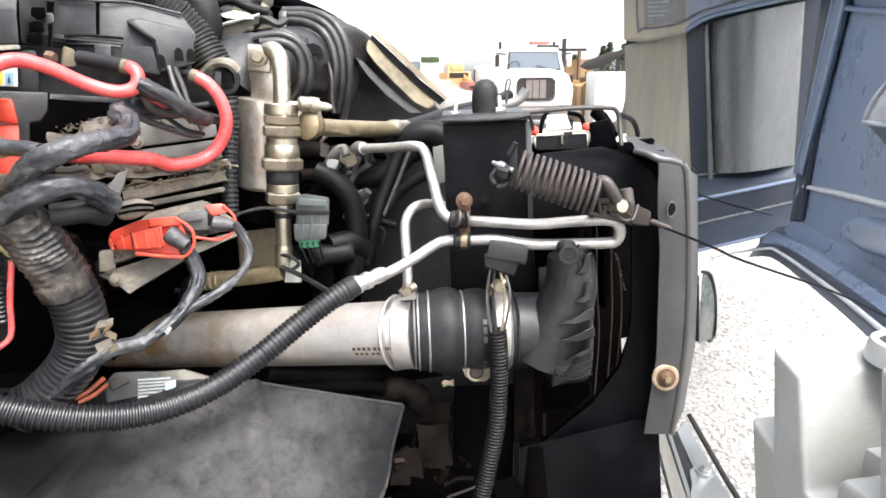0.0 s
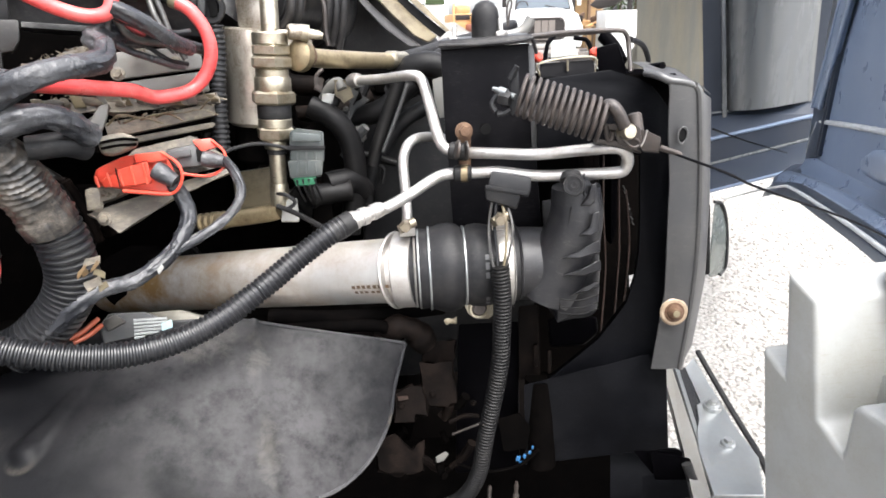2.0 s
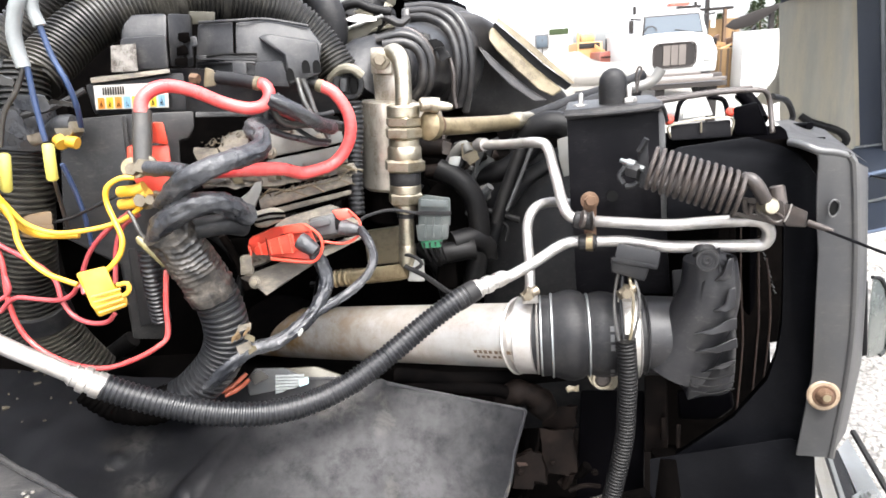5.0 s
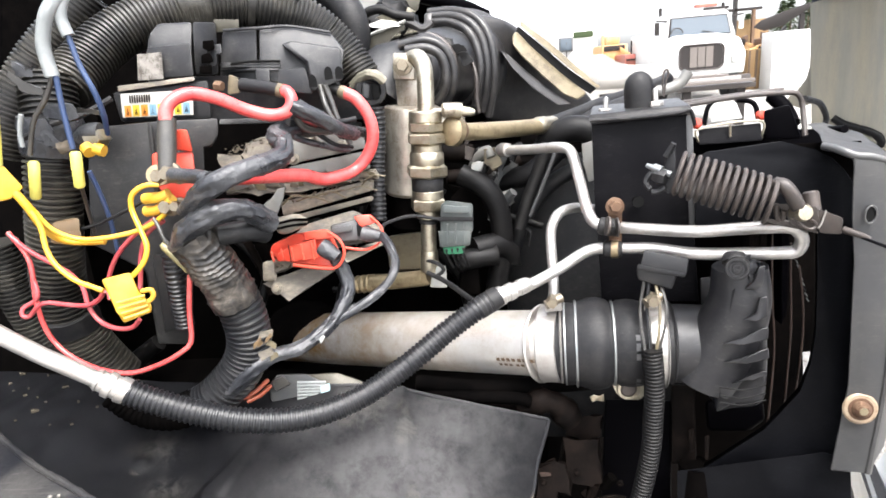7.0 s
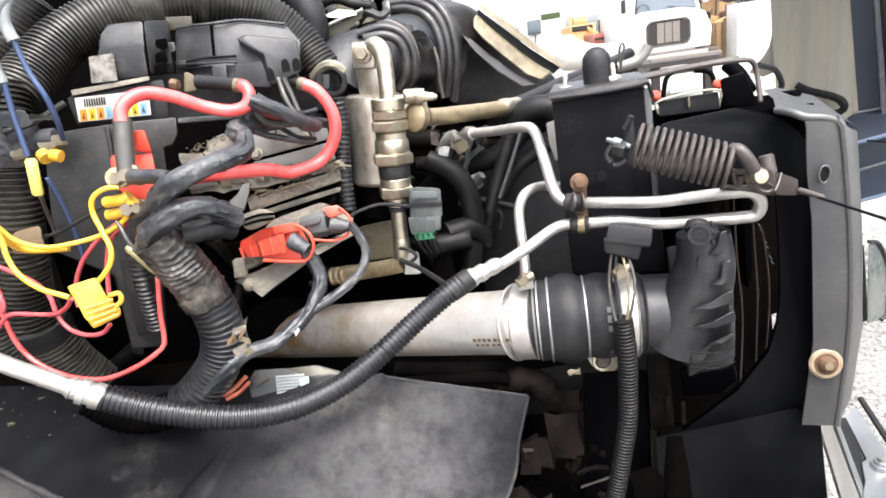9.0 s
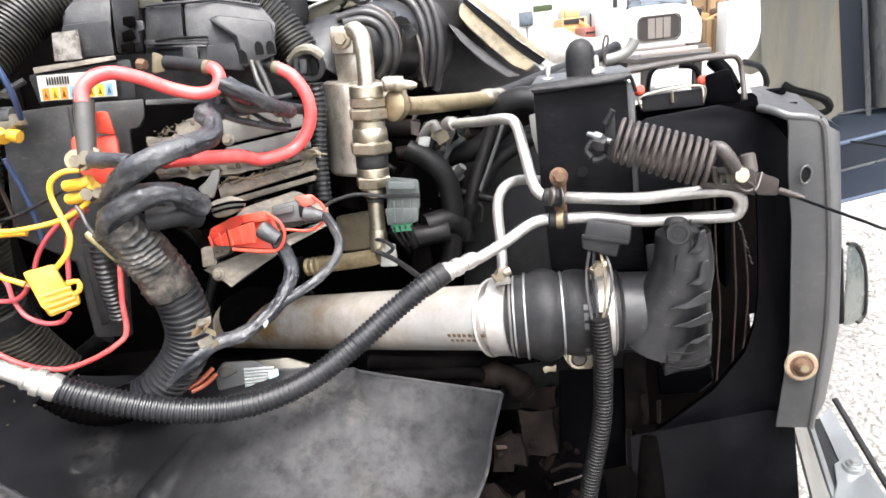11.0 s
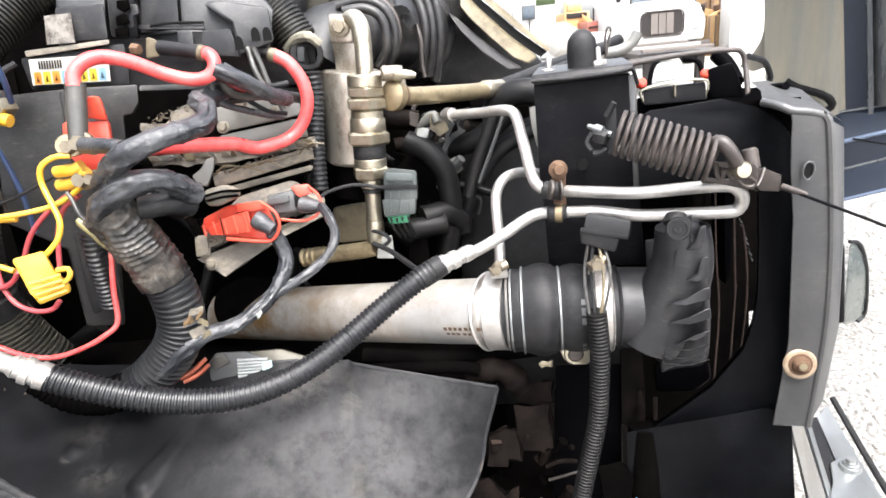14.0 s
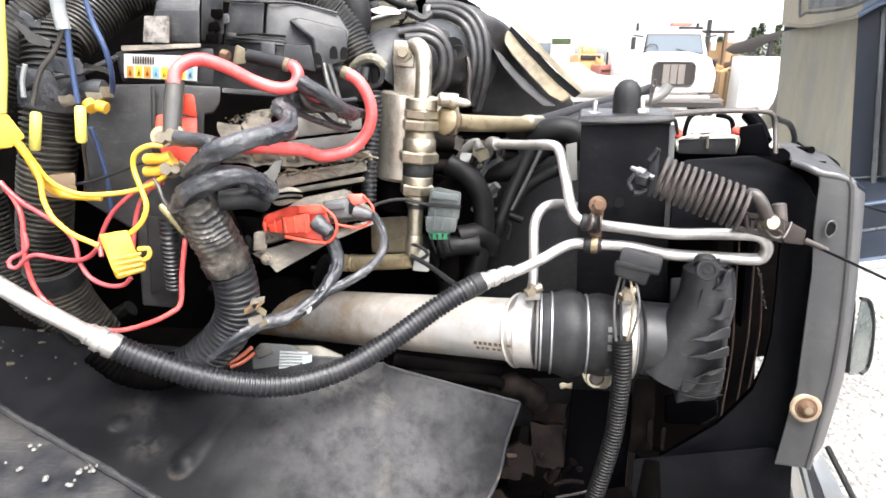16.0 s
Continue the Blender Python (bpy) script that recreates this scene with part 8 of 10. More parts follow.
    for i in range(6):
        a, b = V((-0.155, 1.094, 1.153)).lerp(V((-0.158, 1.092, 1.128)), i / 5), V((-0.114, 1.100, 1.149)).lerp(V((-0.118, 1.100, 1.125)), i / 5)
        part("rib", lathe(a, b, [(0, 0.0022), (1, 0.0022)], 8), SLEEVE, fc, "pale terminal rib")
    part("key", prism([(-0.122, 1.096, 1.145), (-0.108, 1.100, 1.147), (-0.109, 1.100, 1.130), (-0.123, 1.096, 1.127)], 0.012, 0.002), AQUA, fc, "pale aqua key")
    part("clip", prism([(-0.193, 1.090, 1.159), (-0.174, 1.092, 1.166), (-0.163, 1.092, 1.153), (-0.187, 1.088, 1.143)], 0.02, 0.003), SMOKE, fc)
    part("cover", prism([(-0.152, 1.120, 1.152), (-0.103, 1.130, 1.148), (-0.063, 1.130, 1.130), (-0.067, 1.110, 1.116), (-0.115, 1.110, 1.119)], 0.03, 0.006), OLIVE, fc, "muddy cover")
    for pts in ([(-0.219, 1.050, 1.156), (-0.206, 1.060, 1.159), (-0.192, 1.080, 1.167)], [(-0.215, 1.050, 1.150), (-0.200, 1.060, 1.153), (-0.190, 1.080, 1.157)]):
        cable("orange_wire", "short orange wire by the loose connector", pts, 0.0034, ORANGE, 8, "wire", "orange wires")


def build_wires():
    r = 0.0032
    for pts in ([(-0.256, 1.020, 1.472), (-0.272, 1.015, 1.473), (-0.287, 1.010, 1.464), (-0.292, 1.010, 1.446), (-0.281, 1.000, 1.424), (-0.271, 0.990, 1.403), (-0.276, 0.985, 1.385), (-0.287, 0.980, 1.373), (-0.297, 0.980, 1.366)],
                [(-0.250, 1.030, 1.447), (-0.267, 1.030, 1.430), (-0.299, 1.030, 1.415), (-0.335, 1.020, 1.410), (-0.369, 1.010, 1.412), (-0.393, 1.000, 1.428), (-0.403, 0.990, 1.455), (-0.413, 0.985, 1.479)],
                [(-0.412, 0.985, 1.469), (-0.401, 0.985, 1.452), (-0.396, 0.985, 1.432), (-0.393, 0.980, 1.411), (-0.382, 0.975, 1.390), (-0.360, 0.970, 1.372), (-0.338, 0.970, 1.361), (-0.327, 0.970, 1.356)]):
        cable("yellow_wire", "bright yellow hookup wire near the fuse terminal", pts, r, YELLOW, 12, "wire", "yellow wires")
    red = ([(-0.499, 1.050, 1.418), (-0.472, 1.040, 1.379), (-0.471, 1.030, 1.312), (-0.460, 1.030, 1.262), (-0.413, 1.020, 1.232), (-0.354, 1.010, 1.223), (-0.305, 1.010, 1.234), (-0.269, 1.015, 1.251), (-0.259, 1.020, 1.264), (-0.253, 1.020, 1.304), (-0.242, 1.020, 1.353)],
           [(-0.469, 1.035, 1.352), (-0.465, 1.030, 1.334), (-0.475, 1.030, 1.324), (-0.486, 1.025, 1.319), (-0.488, 1.020, 1.310), (-0.478, 1.020, 1.307), (-0.464, 1.020, 1.319), (-0.448, 1.020, 1.326), (-0.421, 1.020, 1.322), (-0.388, 1.015, 1.321), (-0.366, 1.010, 1.330), (-0.352, 1.005, 1.343)],
           [(-0.495, 1.045, 1.417), (-0.469, 1.040, 1.394), (-0.443, 1.035, 1.380), (-0.413, 1.030, 1.363), (-0.395, 1.025, 1.344), (-0.390, 1.020, 1.320), (-0.377, 1.015, 1.299), (-0.353, 1.010, 1.289), (-0.330, 1.010, 1.289), (-0.317, 1.010, 1.300)],
           [(-0.282, 1.040, 1.427), (-0.319, 1.040, 1.404), (-0.349, 1.040, 1.377), (-0.369, 1.040, 1.343), (-0.365, 1.030, 1.322)],
           [(-0.273, 1.040, 1.422), (-0.301, 1.045, 1.406), (-0.317, 1.045, 1.377), (-0.326, 1.040, 1.332)])
    for i, pts in enumerate(red):
        cable("red_wire", "faded red hookup wire hanging in a loop", pts, r * (1.05 if i == 0 else 0.95), PINK if i else REDWIRE, 10, "wire", "red wires")
    cable("thin_wire", "brown-grey wire running into the stained splice", [(-0.273, 1.020, 1.430), (-0.266, 1.015, 1.421), (-0.260, 1.010, 1.407), (-0.255, 1.010, 1.398)], r * 0.8, SMOKE, 8, "wire", "thin wires")
    fuse = thing("inline_fuse", (-0.300, 0.970, 1.343), "yellow inline fuse holder with ribbed cap", "fuse holder")
    part("body", prism([(-0.322, 0.965, 1.372), (-0.290, 0.975, 1.376), (-0.285, 0.975, 1.351), (-0.276, 0.980, 1.331), (-0.278, 0.980, 1.321), (-0.308, 0.965, 1.314), (-0.309, 0.960, 1.332)], 0.022, 0.004), YELLOW, fuse)
    for i in range(4):
        a, b = V((-0.306, 0.959, 1.343)).lerp(V((-0.302, 0.960, 1.322)), i / 3), V((-0.276, 0.971, 1.347)).lerp(V((-0.277, 0.974, 1.326)), i / 3)
        part("rib", lathe(a, b, [(0, 0.0018), (1, 0.0018)], 8), YELLOW, fuse)
    part("tether", sweep([(-0.281, 0.975, 1.351), (-0.268, 0.975, 1.352), (-0.269, 0.975, 1.342), (-0.278, 0.975, 1.336)], 0.003, 8, 0.004), YELLOW, fuse)
    other = thing("inline_fuse", (-0.419, 0.980, 1.495), "yellow inline fuse holder hanging by the corrugated hose", "fuse holder")
    part("body", prism([(-0.444, 0.970, 1.515), (-0.413, 0.975, 1.515), (-0.399, 0.980, 1.486), (-0.416, 0.975, 1.474), (-0.450, 0.965, 1.471)], 0.022, 0.004), YELLOW, other)
    part("lead", sweep([(-0.412, 0.980, 1.482), (-0.405, 0.985, 1.461), (-0.404, 1.000, 1.431), (-0.396, 1.020, 1.409), (-0.351, 1.030, 1.403)], 0.005, 10, 0.006), YELLOW, other)
    part("lead", sweep([(-0.418, 0.975, 1.515), (-0.406, 0.975, 1.565), (-0.398, 0.975, 1.613), (-0.392, 0.980, 1.672)], 0.0045, 10, 0.008), LIME, other)
    for pts, mat, rr in (([(-0.300, 1.080, 1.727), (-0.317, 1.050, 1.714), (-0.331, 1.030, 1.697), (-0.342, 1.020, 1.680), (-0.351, 1.020, 1.665), (-0.358, 1.020, 1.646), (-0.359, 1.020, 1.627), (-0.357, 1.020, 1.608)], SLEEVE, 13), ([(-0.335, 1.110, 1.730), (-0.326, 1.070, 1.717), (-0.325, 1.045, 1.706), (-0.330, 1.035, 1.695), (-0.334, 1.030, 1.682), (-0.336, 1.030, 1.669), (-0.332, 1.030, 1.652)], SLEEVE, 11.5)):
        cable("wire_sleeve", "pale grey plastic sleeve over thin wires", pts, rr * r / 5.2, mat, 12, "sleeve", "grey wire sleeves")
    for pts, mat, rr in (([(-0.353, 1.020, 1.609), (-0.355, 1.020, 1.569), (-0.355, 1.020, 1.523)], BLUE, 5.5), ([(-0.333, 1.030, 1.656), (-0.327, 1.030, 1.618), (-0.317, 1.030, 1.588), (-0.319, 1.040, 1.560), (-0.333, 1.060, 1.535)], BLUE, 5.5), ([(-0.357, 1.020, 1.609), (-0.373, 1.020, 1.584), (-0.396, 1.020, 1.559), (-0.413, 1.020, 1.520)], SMOKE, 5),
                         ([(-0.363, 1.050, 1.491), (-0.363, 1.060, 1.460), (-0.365, 1.070, 1.420), (-0.372, 1.080, 1.370)], BLUE, 5), ([(-0.357, 1.020, 1.476), (-0.378, 1.050, 1.441), (-0.392, 1.070, 1.406)], SMOKE, 4), ([(-0.423, 1.060, 1.411), (-0.374, 1.060, 1.420), (-0.308, 1.050, 1.444), (-0.269, 1.040, 1.458)], BLACK, 3.5)):
        cable("thin_wire", "thin insulated wire running down to the fuse terminal", pts, rr * r / 5.2, mat, 8, "wire", "thin wires")
    for a, b in (((-0.353, 1.020, 1.520), (-0.359, 1.020, 1.475)), ((-0.410, 1.020, 1.512), (-0.421, 1.020, 1.465))):
        s = thing("heat_shrink", a, "yellow heat shrink splice on a thin wire", "splice", "heat shrink splices")
        part("tube", lathe(a, b, [(0, 0.0045), (0.06, 0.0066), (0.94, 0.0066), (1, 0.0045)], 14), LIME, s)
    lug = thing("ground_lug", (-0.373, 1.090, 1.519), "plated stud with two yellow ring lugs", "terminal")
    a = V((-0.367, 1.080, 1.529))
    part("nut", hexagon(a + Vector((0, 0.02, 0)), a + Vector((0, -0.006, 0.002)), 0.014), ZINC, lug)
    part("boot", sweep([(-0.390, 1.090, 1.530), (-0.374, 1.085, 1.538), (-0.359, 1.085, 1.537)], 0.012, 10, 0.006), TAPE, lug)
    part("crimp", sweep([(-0.376, 1.075, 1.520), (-0.369, 1.070, 1.513)], 0.009, 10, 0.004), YELLOW, lug)
    part("crimp", sweep([(-0.365, 1.075, 1.517), (-0.353, 1.075, 1.513)], 0.008, 10, 0.004), YELLOW, lug)


def build_big_hoses():
    k = 0.0008
    h = thing("corrugated_hose", (-0.495, 1.100, 1.320), "fat dusty corrugated hose standing at the side", "hose", "fat corrugated hoses")
    part("corrugation", loom([(-0.454, 1.140, 1.614), (-0.453, 1.120, 1.540), (-0.464, 1.110, 1.465), (-0.485, 1.110, 1.384), (-0.506, 1.120, 1.295), (-0.500, 1.140, 1.211), (-0.476, 1.160, 1.139)], 46 * k, 0.0078, 0.15, 24), DUSTY_CONDUIT, h)
    part("tape_band", sweep([(-0.446, 1.115, 1.562), (-0.449, 1.115, 1.536), (-0.454, 1.115, 1.512)], 50 * k, 18, 0.006, lumpy(0.06, 60, 3)), TAPE, h)
    part("tape_band", sweep([(-0.504, 1.120, 1.276), (-0.507, 1.130, 1.248)], 49 * k, 18, 0.006), RUBBER, h)
    part("zip_tie", sweep([(-0.454, 1.070, 1.538), (-0.405, 1.060, 1.553), (-0.376, 1.080, 1.560), (-0.342, 1.100, 1.578)], 0.004, 8, 0.008), RUBBER, h)
    g = thing("corrugated_hose", (-0.296, 1.280, 1.676), "fat dusty corrugated hose arching over the fuse box", "hose", "fat corrugated hoses")
    part("corrugation", loom([(-0.449, 1.160, 1.598), (-0.434, 1.200, 1.631), (-0.408, 1.240, 1.666), (-0.363, 1.280, 1.693), (-0.299, 1.320, 1.708), (-0.223, 1.360, 1.704), (-0.154, 1.400, 1.678), (-0.107, 1.420, 1.629), (-0.074, 1.420, 1.574)], 46 * k, 0.0070, 0.10, 24), DUSTY_CONDUIT, g)
    part("tape_band", sweep([(-0.330, 1.303, 1.703), (-0.308, 1.316, 1.708), (-0.288, 1.327, 1.709)], 48.5 * k, 30, 0.0025, crinkle=0.12, pleat=0.05), DUSTY_CONDUIT, g, "wrinkled tape band", 80)
    part("tape_band", sweep([(-0.236, 1.354, 1.706), (-0.226, 1.359, 1.704)], 48 * k, 30, 0.0025, crinkle=0.08), DUSTY_CONDUIT, g, "wrinkled tape band", 80)
    part("zip_tie", sweep([(-0.170, 1.34, 1.722), (-0.158, 1.352, 1.716), (-0.150, 1.36, 1.705)], 0.003, 8, 0.004), RUBBER, g)
    f = thing("corrugated_hose", (-0.510, 1.200, 1.664), "dark corrugated hose rising behind the others", "hose", "fat corrugated hoses")
    part("corrugation", loom([(-0.629, 1.220, 1.508), (-0.591, 1.240, 1.589), (-0.553, 1.260, 1.645), (-0.509, 1.280, 1.692), (-0.464, 1.300, 1.739)], 42 * k, 0.0075, 0.09, 22), DUSTY_CONDUIT, f)
    lo = thing("corrugated_hose", (-0.594, 1.140, 1.235), "corrugated hose low beside the liner", "hose", "fat corrugated hoses")
    part("corrugation", loom([(-0.602, 1.140, 1.383), (-0.604, 1.150, 1.289), (-0.590, 1.170, 1.201), (-0.549, 1.200, 1.142)], 34 * k, 0.0075, 0.15, 20), DUSTY_CONDUIT, lo)
    tn = thing("tan_connector", (-0.422, 1.050, 1.417), "tan plastic connector strapped to the fat hose", "connector")
    for pts, mat, label in (([(-0.435, 1.050, 1.621), (-0.415, 1.050, 1.604), (-0.395, 1.050, 1.594), (-0.400, 1.050, 1.589), (-0.423, 1.050, 1.596), (-0.438, 1.050, 1.614)], SMOKE, "bent grey strap end"), ([(-0.425, 1.055, 1.559), (-0.409, 1.055, 1.560), (-0.399, 1.055, 1.544), (-0.395, 1.055, 1.530), (-0.407, 1.055, 1.521), (-0.419, 1.055, 1.530), (-0.427, 1.055, 1.543)], TAPE, "torn dusty tape end"),
                            ([(-0.409, 1.060, 1.578), (-0.370, 1.060, 1.574), (-0.365, 1.060, 1.559), (-0.388, 1.060, 1.556), (-0.413, 1.060, 1.564)], TAPE, "torn dusty tape end"), ([(-0.370, 1.070, 1.570), (-0.355, 1.070, 1.567), (-0.337, 1.070, 1.563), (-0.339, 1.070, 1.556), (-0.359, 1.070, 1.560), (-0.372, 1.070, 1.564)], SMOKE, "bent grey strap end"),
                            ([(-0.398, 1.050, 1.529), (-0.383, 1.050, 1.532), (-0.379, 1.050, 1.522), (-0.392, 1.050, 1.515)], LITTER, "dry leaf scrap caught on the hose"), ([(-0.434, 1.060, 1.631), (-0.420, 1.060, 1.618), (-0.404, 1.060, 1.625), (-0.414, 1.060, 1.612), (-0.435, 1.060, 1.615)], TAPE, "torn dusty tape end")):
        part("scrap", crumple(prism(pts, 0.004, 0.0), 0.005, 60, 4), mat, h, label)
    part("clip_strap", sweep([(-0.434, 1.050, 1.568), (-0.442, 1.050, 1.547), (-0.444, 1.050, 1.528)], 0.003, 8, 0.004), SLEEVE, h, "pale strap")
    part("shell", prism([(-0.434, 1.050, 1.428), (-0.396, 1.055, 1.432), (-0.397, 1.050, 1.410), (-0.433, 1.045, 1.405)], 0.03, 0.006), TAN, tn)
    part("lip", prism([(-0.438, 1.045, 1.414), (-0.395, 1.050, 1.415), (-0.399, 1.050, 1.393), (-0.438, 1.045, 1.400)], 0.02, 0.004), TAN, tn)


build_fusebox()
build_battery()
build_tray()
build_module()
build_red_base()
build_red_cables()
build_harness()
build_connectors()
build_wires()
build_big_hoses()


# ---- rubber liner in the foreground ----
def build_liner():
    bm = bmesh.new()
    nu, nv = 300, 140
    rib_a, rib_b = V((-0.243, 0.945, 1.095)), V((-0.209, 1.020, 1.110))
    dimples = [V(p) for p in ((-0.354, 0.991, 1.100), (-0.242, 0.943, 1.095))]
    rows = []
    far = [V((-0.95, 1.22, 1.14)), V((-0.62, 1.16, 1.15)), V((-0.25, 1.12, 1.138)), V((-0.12, 1.108, 1.140)), V((-0.03, 1.112, 1.133)), V((0.055, 1.115, 1.108)), V((0.214, 1.120, 1.062))]
    far_r = far[-1]
    run, length = smooth_path(far, 0.008)
    near_l, near_r = V((-0.85, 0.45, 1.045)), V((0.079, 0.925, 0.963))
    free, _ = smooth_path([far_r] + [V(p) for p in [(0.203, 1.105, 1.033), (0.191, 1.085, 1.006), (0.183, 1.060, 0.981), (0.169, 1.030, 0.965), (0.148, 1.000, 0.951), (0.123, 0.970, 0.948), (0.100, 0.945, 0.953), (0.079, 0.925, 0.963)]], 0.004)
    fold_a, fold_b = V((0.000, 1.096, 1.090)), V((0.052, 0.824, 1.050))
    def along(pts, f):
        g = f * (len(pts) - 1)
        k = min(int(g), len(pts) - 2)
        return pts[k].lerp(pts[k + 1], g - k)

    for i in range(nu + 1):
        u = i / nu
        row = []
        for j in range(nv + 1):
            v = j / nv
            p = along(run, u).lerp(near_l.lerp(near_r, u), v)
            p.z += 0.010 * noise.noise(Vector((p.x * 5, p.y * 5, 2))) + 0.003 * noise.noise(Vector((p.x * 22, p.y * 22, 7)))
            p += (along(free, v) - far_r.lerp(near_r, v)) * u ** 7
            f = max(0.0, min(1.0, (p.y - fold_a.y) / (fold_b.y - fold_a.y)))
            off = p.x - (fold_a.x + (fold_b.x - fold_a.x) * f) - 0.012 * noise.noise(Vector((p.y * 14, 0, 3)))
            p.z += 0.0065 * math.exp(-((off / 0.009) ** 2)) * (0.55 + 0.8 * noise.noise(Vector((p.x * 60, p.y * 30, 5))))
            flat = Vector((p.x, p.y, 0))
            ab = Vector((rib_b.x - rib_a.x, rib_b.y - rib_a.y, 0))
            t = max(0.0, min(1.0, (flat - Vector((rib_a.x, rib_a.y, 0))).dot(ab) / ab.length_squared))
            gap = (flat - Vector((rib_a.x, rib_a.y, 0)) - ab * t).length
            p.z += 0.0055 * math.exp(-((gap / (0.0165 - 0.008 * t)) ** 6)) * (1 - 0.75 * t)
            for q in dimples:
                p.z += 0.0035 * math.exp(-(((flat - Vector((q.x, q.y, 0))).length / 0.011) ** 4))
            row.append(bm.verts.new(p))
        rows.append(row)
    for a, b in zip(rows, rows[1:]):
        for j in range(nv):
            bm.faces.new((a[j], b[j], b[j + 1], a[j + 1]))
    rng = random.Random(19)
    home = V((-0.580, 1.152, 1.120))
    beds = [v.co.copy() for v in bm.verts if (v.co - home).length < 0.16]
    crumbs = bmesh.new()
    for k in range(70):
        o = rng.choice(beds) + Vector((rng.uniform(-0.004, 0.004), rng.uniform(-0.004, 0.004), 0.0015))
        if rng.random() < (o - home).length / 0.16:
            continue
        s = 0.0012 + 0.006 * rng.random() ** 3
        pts = [o + Vector((s * math.cos(q), s * 0.6 * math.sin(q), rng.uniform(0, 0.002))) for q in (0.3, 1.7, 3.0, 4.4)]
        prism(pts, (0, 0, -0.003), 0.0, crumbs)
    single("leaf_litter", crumbs, CRUMB, "brown crumbs and grit on the rubber liner", "debris", kind="stuff")
    bmesh.ops.solidify(bm, geom=bm.faces[:], thickness=0.004)
    liner = thing("rubber_liner", (0.0, 0.95, 1.05), "dusty black rubber splash liner, limp and scuffed", "liner")
    part("sheet", bm, LINER, liner)
    hem = run[int(len(run) * 0.68):] + free[1:]
    part("hem", sweep(shifted(hem, (0, 0, -0.001)), 0.0026, 8, 0.006, lumpy(0.2, 50, 6)), LINER, liner, "rolled edge of the sheet")
    fp = thing("fender_edge", (-0.343, 0.814, 1.130), "scuffed dark fender liner edge in front of the sheet", "panel")
    part("panel", prism([(-0.735, 1.126, 1.125), (-0.505, 0.974, 1.125), (-0.383, 0.907, 1.122), (-0.201, 0.808, 1.118), (-0.153, 0.763, 1.110), (-0.453, 0.749, 1.110)], (0, 0, -0.01), 0.003), MAT, fp)
    part("lip", sweep([(-0.728, 1.119, 1.127), (-0.501, 0.968, 1.127), (-0.379, 0.902, 1.124), (-0.199, 0.804, 1.120), (-0.152, 0.761, 1.112)], 0.004, 8, 0.01, lumpy(0.3, 60, 2)), MAT, fp)
    rng = random.Random(8)
    bm = bmesh.new()
    for p in ((-0.305, 0.851, 1.124), (-0.299, 0.857, 1.124), (-0.309, 0.847, 1.124), (-0.345, 0.832, 1.124), (-0.390, 0.847, 1.124), (-0.398, 0.887, 1.124), (-0.310, 0.828, 1.124), (-0.413, 0.852, 1.124)):
        for k in range(3):
            a = V(p) + Vector((rng.uniform(-0.006, 0.006), rng.uniform(-0.006, 0.006), 0))
            s = rng.uniform(0.6, 1.7)
            lathe(a, a + Vector((0.0003, 0, 0.0022)), [(0, 0.0022 * s), (0.6, 0.0018 * s), (1, 0.0008 * s)], 6, bm)
    single("paint_chips", bm, MODULE, "small pale flakes of paint on the fender edge", "debris", kind="stuff")


build_liner()


